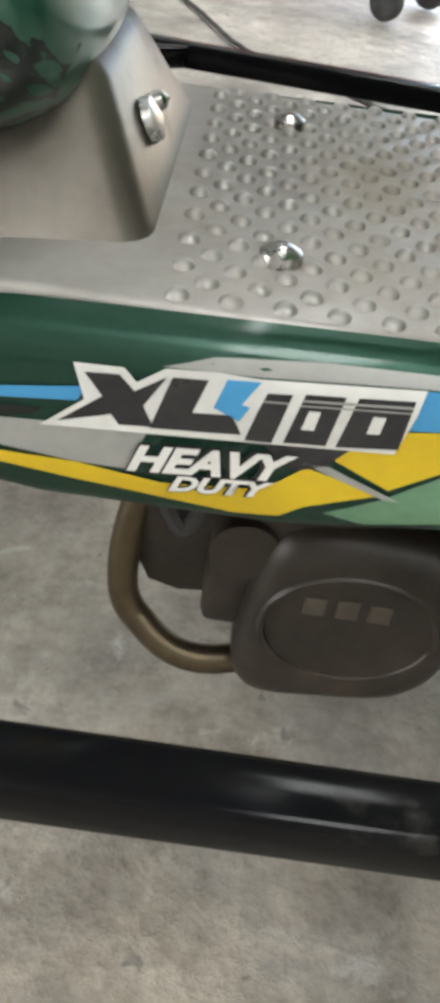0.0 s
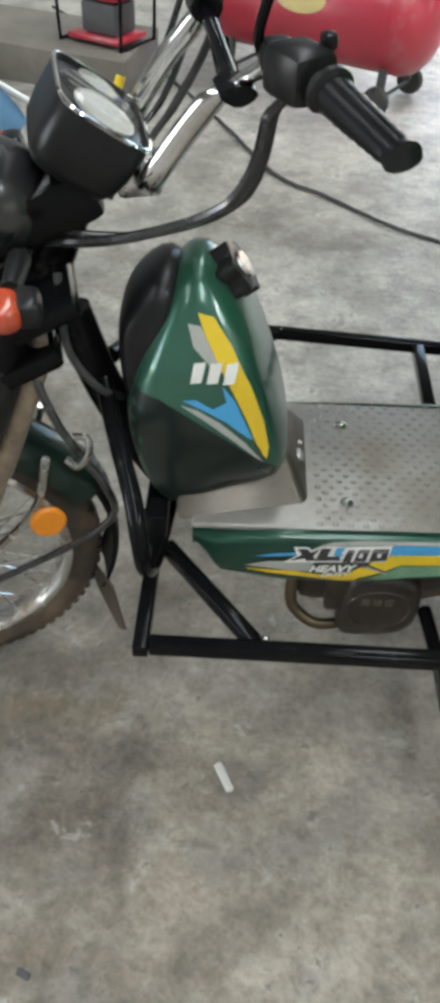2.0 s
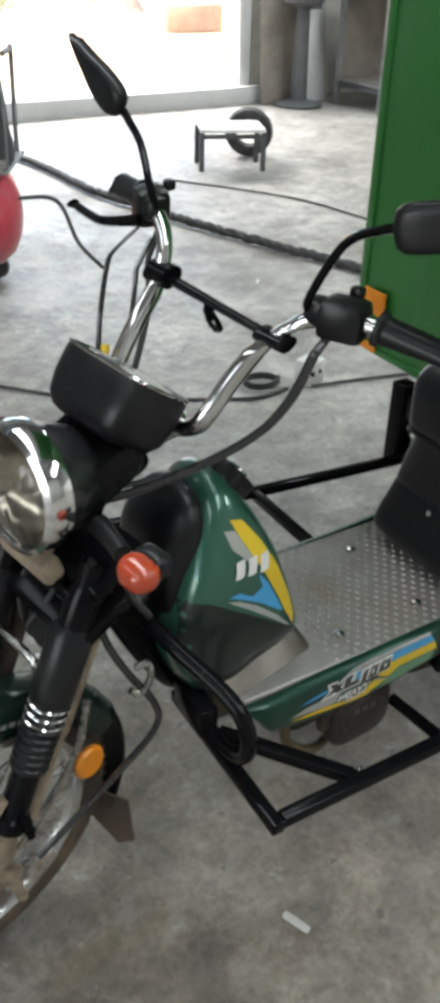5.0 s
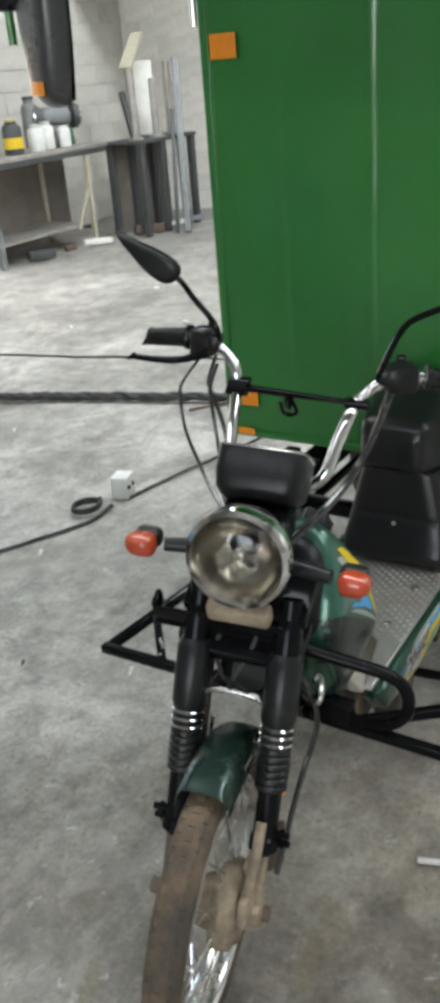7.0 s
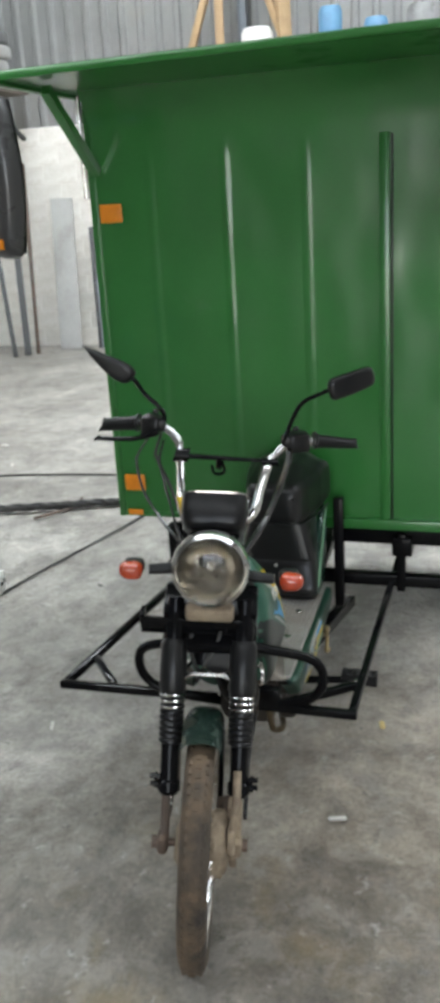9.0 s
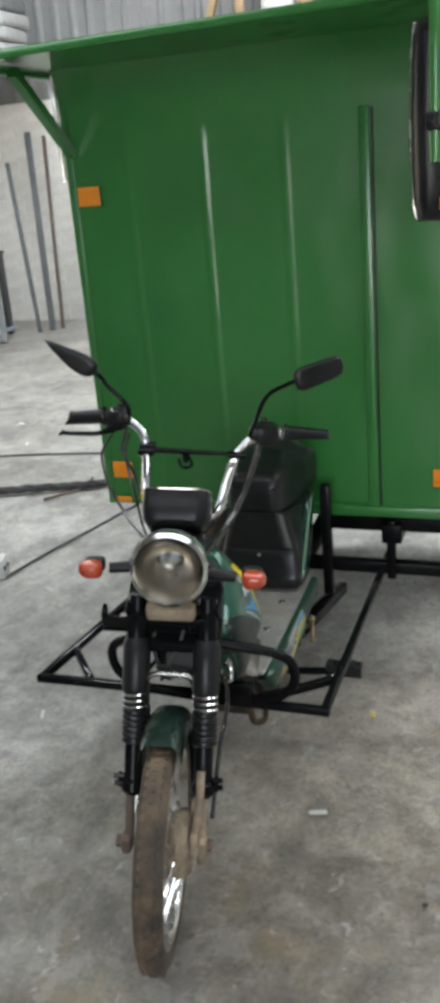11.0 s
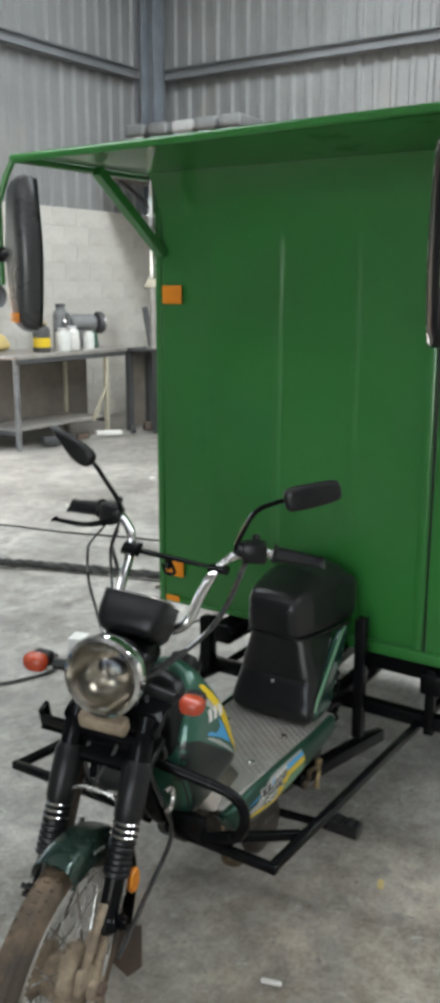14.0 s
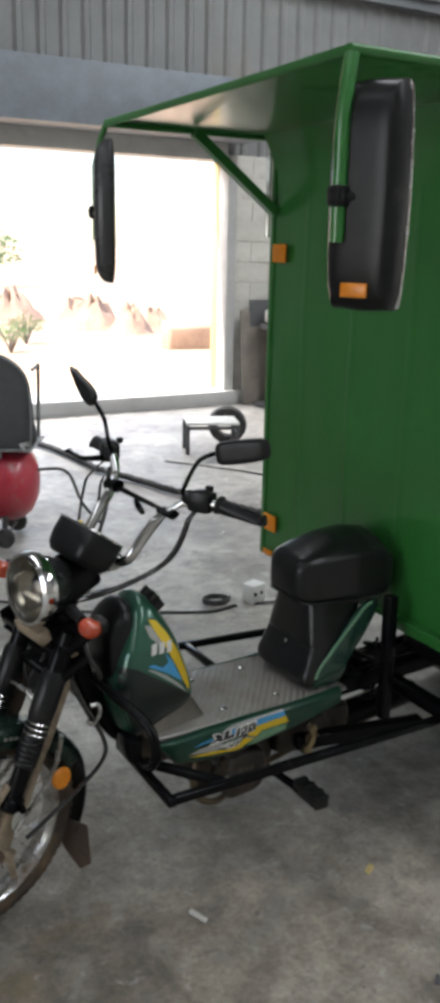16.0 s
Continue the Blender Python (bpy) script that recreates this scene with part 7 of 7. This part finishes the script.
for v in bm.verts:
    v.co += Vector((noise.noise(v.co * 9), noise.noise(v.co * 9 + Vector((4, 0, 0))), noise.noise(v.co * 9 + Vector((0, 7, 0))) * 0.5)) * 0.02
tagged(part("sack", bm, YELLOW_EDGE, None, "crumpled yellowish sack on the workbench"), category="sack")
rng = random.Random(5)
for k in range(7):
    ob = part("scrap_iron", rbox(bmesh.new(), (0, 0, 0), (rng.uniform(0.1, 0.35), rng.uniform(0.05, 0.1), rng.uniform(0.04, 0.09)), 0.01), rng.choice([DARK_STEEL, RUST, STEEL_PAINT, CARD]), None, "scrap iron piled on the floor by the wall")
    ob.matrix_world = pose(4.9 + 0.33 * k, 5.75 - 0.06 * k, 0.06, rng.uniform(-5, 5), rng.uniform(-5, 5), rng.uniform(-40, 40))
    tagged(ob, category="scrap", group="scrap by the wall")
# on top of the block wall
def ledge():
    root = thing("wall_shelf", 7.2, 5.75, 2.70, "dusty plank shelf in the corner high on the wall", "shelf")
    part("plank", rbox(bmesh.new(), (0, 0, 0), (0.9, 1.7, 0.05), 0.006), DARK_WOOD, root)
    for y in (-0.7, 0.7):
        part("bracket", tube(bmesh.new(), [(-0.4, y, -0.03), (0.52, y, -0.45)], 0.02, square=True), DARK_STEEL, root)


ledge()
rng = random.Random(8)
for i in range(5):
    for k in range(4):
        ob = part("wrapped_sack", rbox(bmesh.new(), (0, 0, 0), (0.55, 0.27, 0.13), 0.035, seg=3), rng.choice([PLASTER, GREY_PAINT, GREY_PAINT]), None, "grey wrapped sack stacked on the high shelf")
        ob.matrix_world = pose(7.2 + rng.uniform(-0.04, 0.04), 5.1 + 0.31 * i + rng.uniform(-0.02, 0.02), 2.795 + 0.135 * k, 0, 0, rng.uniform(-6, 6))
        tagged(ob, category="sack", group="sacks on the shelf")
for a, b, w in (((7.45, 3.10, 2.62), (7.60, 2.42, 4.6), 0.17), ((7.45, 1.95, 2.62), (7.60, 2.72, 4.6), 0.17), ((7.40, 2.05, 2.60), (7.45, 2.10, 4.4), 0.13), ((7.5, 2.72, 2.62), (7.62, 2.74, 4.2), 0.08)):
    a, b = Vector(a), Vector(b)
    q = (b - a).to_track_quat("Z", "X").to_matrix()
    ob = part("timber", rbox(bmesh.new(), (a + b) / 2, (0.06, w, (b - a).length), 0.004, q), WOOD, None, "raw timber plank standing on the wall head")
    tagged(ob, category="timber", group="timbers on the wall head")
slab("wall_head", 7.1, EX + 0.03, 0.2, 3.4, DADO, DADO + 0.22, PLASTER, "concrete ledge on the end wall")
BLUE_CLOTH = mat("blue plastic", (0.10, 0.24, 0.38), 0.55, second=(0.08, 0.18, 0.29), scale=8, fine=60, bump=0.2)
for y, z, sy, sz, material, nm, lab in ((1.62, 2.86, 0.22, 0.55, BLUE_CLOTH, "blue_drum", "blue plastic drum on the wall ledge"), (1.20, 2.80, 0.22, 0.42, BLUE_CLOTH, "blue_drum", "blue plastic drum on the wall ledge"),
                                        (0.75, 2.82, 0.35, 0.48, GREY_PAINT, "crate", "grey machine part on the wall ledge"), (2.32, 2.80, 0.3, 0.44, WHITE_PLASTIC, "tin_drum", "white drum on the wall ledge")):
    bm = lathe(bmesh.new(), [(0, 0), (sy * 0.48, 0), (sy * 0.5, 0.03), (sy * 0.5, sz * 0.3), (sy * 0.47, sz * 0.33), (sy * 0.5, sz * 0.36), (sy * 0.5, sz - 0.04), (sy * 0.42, sz), (0, sz)], (7.40, y, DADO + 0.222), (0, 0, 1), 24)
    tagged(part(nm, bm, material, None, lab), category="drum", group="drums on the ledge")

# plinth, generator and column beyond the compressor
bm = prism(bmesh.new(), [(-0.58, 3.24), (-0.50, 3.72), (-3.0, 4.66), (-3.0, 4.14)], lambda a, b, h: (a, b, h - 0.002), 0.142, 0.006)
tagged(part("plinth", bm, DARK_CONCRETE, None, "low stained concrete plinth"), kind="structure")
def generator():
    root = thing("generator", -0.68, 3.50, 0.14, "red portable generator in a black tube frame", "generator", turn=-30)
    root.scale = (0.57, 0.57, 0.54)
    part("fuel_tank", rbox(bmesh.new(), (0, 0, 0.36), (0.42, 0.30, 0.12), 0.035, seg=3), RED_PAINT, root, "faded red fuel tank")
    part("engine_block", rbox(bmesh.new(), (0.02, 0, 0.18), (0.30, 0.24, 0.22), 0.03), DARK_STEEL, root)
    part("base_tray", rbox(bmesh.new(), (0, 0, 0.05), (0.44, 0.32, 0.04), 0.01), RED_PAINT, root)
    for y in (-0.19, 0.19):
        part("frame_tube", tube(bmesh.new(), [(-0.26, y, 0.012), (-0.27, y, 0.22), (-0.25, y, 0.40), (0.0, y, 0.43), (0.25, y, 0.40), (0.27, y, 0.22), (0.26, y, 0.012)], 0.012, 8, 5), BLACK_PAINT, root)
    for x in (-0.26, 0.26):
        part("cross_tube", tube(bmesh.new(), [(x, -0.178, 0.02), (x, 0.178, 0.02)], 0.011, 8), BLACK_PAINT, root)


generator()
beam("steel_column", -0.93, -0.73, 6.10, 6.28, 0.0, ROOF_Z, "grey steel column standing before the wall")


# second motorcycle, its front wheel beside the moped
def motorcycle():
    root = thing("motorcycle", -0.68, 1.53, 0, "parked motorcycle with a muddy knobbly front wheel and blue-white mudguard", "motorcycle", turn=143)
    o = Vector((0, 0, 0.27))
    fw = part("front_wheel", lathe(bmesh.new(), [(0, -0.05), (0.05, -0.05), (0.06, -0.02), (0.06, 0.02), (0.05, 0.05), (0, 0.05)], o, (0, 1, 0), 24), DARK_STEEL, root)
    bm = lathe(bmesh.new(), [(0.268, 0), (0.262, 0.022), (0.245, 0.036), (0.215, 0.03), (0.205, 0.02), (0.205, -0.02), (0.215, -0.03), (0.245, -0.036), (0.262, -0.022)], o, (0, 1, 0), 80, closed=True)
    for i in range(48):
        th = 2 * math.pi * i / 48
        for off in ((-0.018, 0.018) if i % 2 else (0.0,)):
            rbox(bm, o + Matrix.Rotation(th, 3, "Y") @ Vector((0, off, 0.268)), (0.016, 0.014, 0.006), 0.0, Matrix.Rotation(th, 4, "Y"))
    part("tyre", bm, RUBBER, fw, "muddy knobbly tyre")
    part("rim", lathe(bmesh.new(), [(0.207, 0.022), (0.20, 0.024), (0.19, 0.012), (0.19, -0.012), (0.20, -0.024), (0.207, -0.022)], o, (0, 1, 0), 60, closed=True), ALU, fw)
    bm = bmesh.new()
    for i in range(32):
        th = 2 * math.pi * i / 32
        s = 1 if i % 2 else -1
        tube(bm, [o + Vector((0.058 * math.sin(th + 0.4 * s), s * 0.03, 0.058 * math.cos(th + 0.4 * s))), o + Vector((0.195 * math.sin(th), 0, 0.195 * math.cos(th)))], 0.0018, 5)
    part("spokes", bm, STEEL, fw)
    for s in (-1, 1):
        part("fork_leg", tube(bmesh.new(), [o + Vector((0, s * 0.075, 0)), o + Vector((0.20, s * 0.075, 0.55))], 0.022, 14), DARK_STEEL, root)
    bm = bmesh.new()
    rows = []
    for i in range(25):
        t = i / 24
        c = Vector((-0.20 + 0.42 * t, 0, 0.565 + 0.06 * math.sin(t * 2.6)))
        half = 0.03 + 0.05 * math.sin(min(1, t * 1.8) * 1.5)
        rows.append([bm.verts.new(c + Vector((0, half * w, -0.035 * w * w))) for w in (-1, -0.6, -0.2, 0.2, 0.6, 1)])
    for a, b in zip(rows, rows[1:]):
        for k in range(5):
            bm.faces.new((a[k], a[k + 1], b[k + 1], b[k]))
    bmesh.ops.solidify(bm, geom=bm.faces[:], thickness=0.006)
    part("mudguard", bm, BLUE_CLOTH, root, "blue beak mudguard")
    bm = bmesh.new()
    for s in (-1, 1):
        tube(bm, [(-0.16, s * 0.050, 0.585), (0.05, s * 0.078, 0.595), (0.2, s * 0.08, 0.585)], 0.006, 8, 5)
    part("mudguard_edge", bm, WHITE_PLASTIC, root, "white edge of the mudguard")
    part("handlebar", tube(bmesh.new(), [(0.34, -0.36, 1.02), (0.30, -0.2, 1.03), (0.27, -0.06, 0.96), (0.27, 0.06, 0.96), (0.30, 0.2, 1.03), (0.34, 0.36, 1.02)], 0.011, 12, 6), BLACK_PAINT, root)
    bm = bmesh.new()
    Pillow([(0.25, 0.78), (0.45, 0.92), (0.65, 0.88), (0.75, 0.78), (0.65, 0.70), (0.40, 0.66)], (0.5, 0.78), 0.13, 3, 2).build(bm, lambda a, b, h: (a, h, b), 48, 10)
    part("fuel_tank", bm, BLUE_CLOTH, root)
    bm = bmesh.new()
    Pillow([(0.70, 0.80), (1.0, 0.80), (1.4, 0.86), (1.42, 0.80), (1.0, 0.72), (0.72, 0.72)], (1.0, 0.78), 0.12, 5, 2.4).build(bm, lambda a, b, h: (a, h, b), 48, 10)
    part("seat", bm, VINYL, root)
    part("engine", rbox(bmesh.new(), (0.58, 0, 0.45), (0.34, 0.24, 0.32), 0.05, seg=3), ENGINE, root)
    part("frame", tube(bmesh.new(), [(0.24, 0, 0.85), (0.36, 0, 0.5), (0.45, 0, 0.26), (0.9, 0, 0.26), (1.0, 0, 0.7)], 0.02, 12, 5), BLACK_PAINT, root)
    o = Vector((1.28, 0, 0.27))
    rw = part("rear_wheel", lathe(bmesh.new(), [(0, -0.06), (0.07, -0.06), (0.07, 0.06), (0, 0.06)], o, (0, 1, 0), 24), DARK_STEEL, root)
    part("tyre", lathe(bmesh.new(), [(0.268, 0), (0.26, 0.03), (0.24, 0.045), (0.205, 0.03), (0.205, -0.03), (0.24, -0.045), (0.26, -0.03)], o, (0, 1, 0), 60, closed=True), RUBBER, rw)
    bm = bmesh.new()
    for i in range(16):
        th = 2 * math.pi * i / 16
        tube(bm, [o + Vector((0.06 * math.sin(th), 0, 0.06 * math.cos(th))), o + Vector((0.21 * math.sin(th), 0, 0.21 * math.cos(th)))], 0.003, 5)
    part("spokes", bm, STEEL, rw)
    part("swing_arm", tube(bmesh.new(), [(0.9, 0.09, 0.36), (1.28, 0.09, 0.27)], 0.018, square=True), DARK_STEEL, root)


motorcycle()

# ---- outside the doorway ----
def mound(x, y, r, h, seed, label, material):
    bm = bmesh.new()
    rings = [[bm.verts.new((x, y, h - 0.06))]]
    for k in range(1, 9):
        rr = r * k / 8
        rings.append([bm.verts.new((x + rr * math.cos(2 * math.pi * j / 28), y + rr * math.sin(2 * math.pi * j / 28),
                                    -0.09 + (h + 0.03) * (0.5 + 0.5 * math.cos(math.pi * k / 8)) * (1 + 0.5 * noise.noise((k * 0.6, j * 0.5, seed))))) for j in range(28)])
    for j in range(28):
        bm.faces.new((rings[0][0], rings[1][j], rings[1][(j + 1) % 28]))
    for a, b in zip(rings[1:], rings[2:]):
        for j in range(28):
            bm.faces.new((a[j], b[j], b[(j + 1) % 28], a[(j + 1) % 28]))
    tagged(part("earth_mound", bm, material, None, label, smooth=60), category="rubble heap", group="heaps in the yard")


for k, (hx, hy, hr, hh) in enumerate(((6.3, 14.6, 0.55, 0.50), (6.9, 14.9, 0.6, 0.42), (6.0, 15.6, 0.7, 0.55), (5.0, 17.6, 0.9, 0.6), (4.2, 18.6, 1.0, 0.7), (6.2, 17.2, 0.8, 0.5), (1.6, 21.0, 1.4, 0.55), (3.7, 11.3, 0.9, 0.12), (4.6, 10.9, 1.0, 0.14))):
    mound(hx, hy, hr, hh, 1.0 + k, "heap of red brown rubble and soil in the yard", RED_SOIL)
bm = rbox(bmesh.new(), (0, 0, 0), (2.4, 0.35, 0.42), 0.06, seg=3)
for v in bm.verts:
    v.co += Vector((0, 0.08, 0.08)) * noise.noise(v.co * 2.5)
ob = part("low_wall", bm, RED_SOIL, None, "low broken brown wall in the sunlit yard")
ob.matrix_world = pose(6.9, 11.9, 0.12, 0, 0, -6)
tagged(ob, category="low wall")


def bush(x, y, size, seed, label):
    rng = random.Random(seed)
    root = thing("bush", x, y, -0.06, label, "bush", "bushes in the yard")
    bm = bmesh.new()
    for k in range(9):
        th = rng.uniform(0, 6.28)
        tube(bm, [(0, 0, 0), (0.2 * size * math.cos(th), 0.2 * size * math.sin(th), 0.4 * size), (0.4 * size * math.cos(th), 0.4 * size * math.sin(th), rng.uniform(0.6, 1.0) * size)], (0.015, 0.005), 6, 3)
    part("stems", bm, DARK_WOOD, root)
    bm = bmesh.new()
    for k in range(420):
        th, u = rng.uniform(0, 6.28), rng.random() ** 0.5
        c = Vector((0.5 * size * u * math.cos(th), 0.5 * size * u * math.sin(th), size * (0.35 + 0.65 * rng.random() * (1 - 0.5 * u))))
        d = Vector((rng.uniform(-1, 1), rng.uniform(-1, 1), rng.uniform(-0.3, 1))).normalized()
        e = d.orthogonal().normalized()
        l = 0.07 * size * rng.uniform(0.7, 1.4)
        bm.faces.new([bm.verts.new(c), bm.verts.new(c + d * l * 0.5 + e * l * 0.25), bm.verts.new(c + d * l), bm.verts.new(c + d * l * 0.5 - e * l * 0.25)])
    tagged(part("leaves", bm, FOLIAGE, root, smooth=0), kind="stuff")


bush(2.35, 15.5, 0.9, 2, "small green bush in the sunlit yard")
bush(1.4, 16.5, 0.7, 3, "small green bush in the sunlit yard")
bush(3.3, 12.3, 0.5, 4, "small green bush in the sunlit yard")
bush(3.9, 13.4, 0.55, 8, "small green bush in the sunlit yard")
bush(9.0, 33, 2.4, 6, "leafy green bush far out in the yard")


def lorry():
    root = thing("lorry", 3.9, 31.0, -0.06, "pale lorry parked far out in the yard", "lorry", turn=24)
    part("cab", rbox(bmesh.new(), (0, 0, 1.55), (1.7, 1.9, 1.9), 0.15, seg=3), WHITE_PLASTIC, root)
    part("windscreen", rbox(bmesh.new(), (0, -0.955, 1.85), (1.4, 0.03, 0.7), 0.01), BLACK_DECAL, root)
    part("bumper", rbox(bmesh.new(), (0, -1.0, 0.62), (1.75, 0.2, 0.3), 0.04), GREY_PAINT, root)
    part("load_bed", rbox(bmesh.new(), (0, 3.0, 1.25), (2.0, 3.9, 1.0), 0.05), RED_PAINT, root)
    part("chassis", rbox(bmesh.new(), (0, 2.0, 0.62), (0.9, 5.8, 0.2), 0.02), DARK_STEEL, root)
    for x in (-0.8, 0.8):
        for y in (0.0, 3.8):
            part("wheel", lathe(bmesh.new(), [(0, -0.12), (0.25, -0.12), (0.42, -0.1), (0.45, 0.0), (0.42, 0.1), (0.25, 0.12), (0, 0.12)], (x, y, 0.45), (1, 0, 0), 28), HOSE_RUBBER, root)


lorry()

# ---- whitewashed blocks of the two far walls ----
def block_mesh(w, material):
    bm = rbox(bmesh.new(), (0, 0, 0), (w - 0.004, 0.05, 0.196 - 0.004), 0.002, seg=1)
    me = bpy.data.meshes.new("block")
    bm.to_mesh(me)
    bm.free()
    me.materials.append(material)
    return me


rng = random.Random(21)
for wall, start, end, turn in (("wall_north", 3.83, 7.72, 0), ("wall_east", 2.30, 6.70, 90)):
    parent = bpy.data.objects[wall]
    # north wall blocks take the greyer copy with shade in it
    paint = BLOCK_PAINT if turn else BLOCK_GREY_SHADED
    full, cut = block_mesh(0.40, paint), block_mesh(0.20, paint)
    for row in range(12):
        a = start + (0.2 if row % 2 else 0.0)
        first = [(start + 0.1, cut)] if row % 2 else []
        cells = first + [(a + 0.2 + 0.4 * k, full) for k in range(int((end - a) / 0.4))]
        for c, me in cells:
            ob = new("block", me)
            z = 0.0985 + 0.1965 * row
            out = 0.0025 + rng.uniform(-0.0018, 0.0018)
            ob.parent = parent
            ob.matrix_world = pose(c, WY + 0.051 - out, z) if not turn else pose(EX + 0.051 - out, c, z, 0, 0, 90)
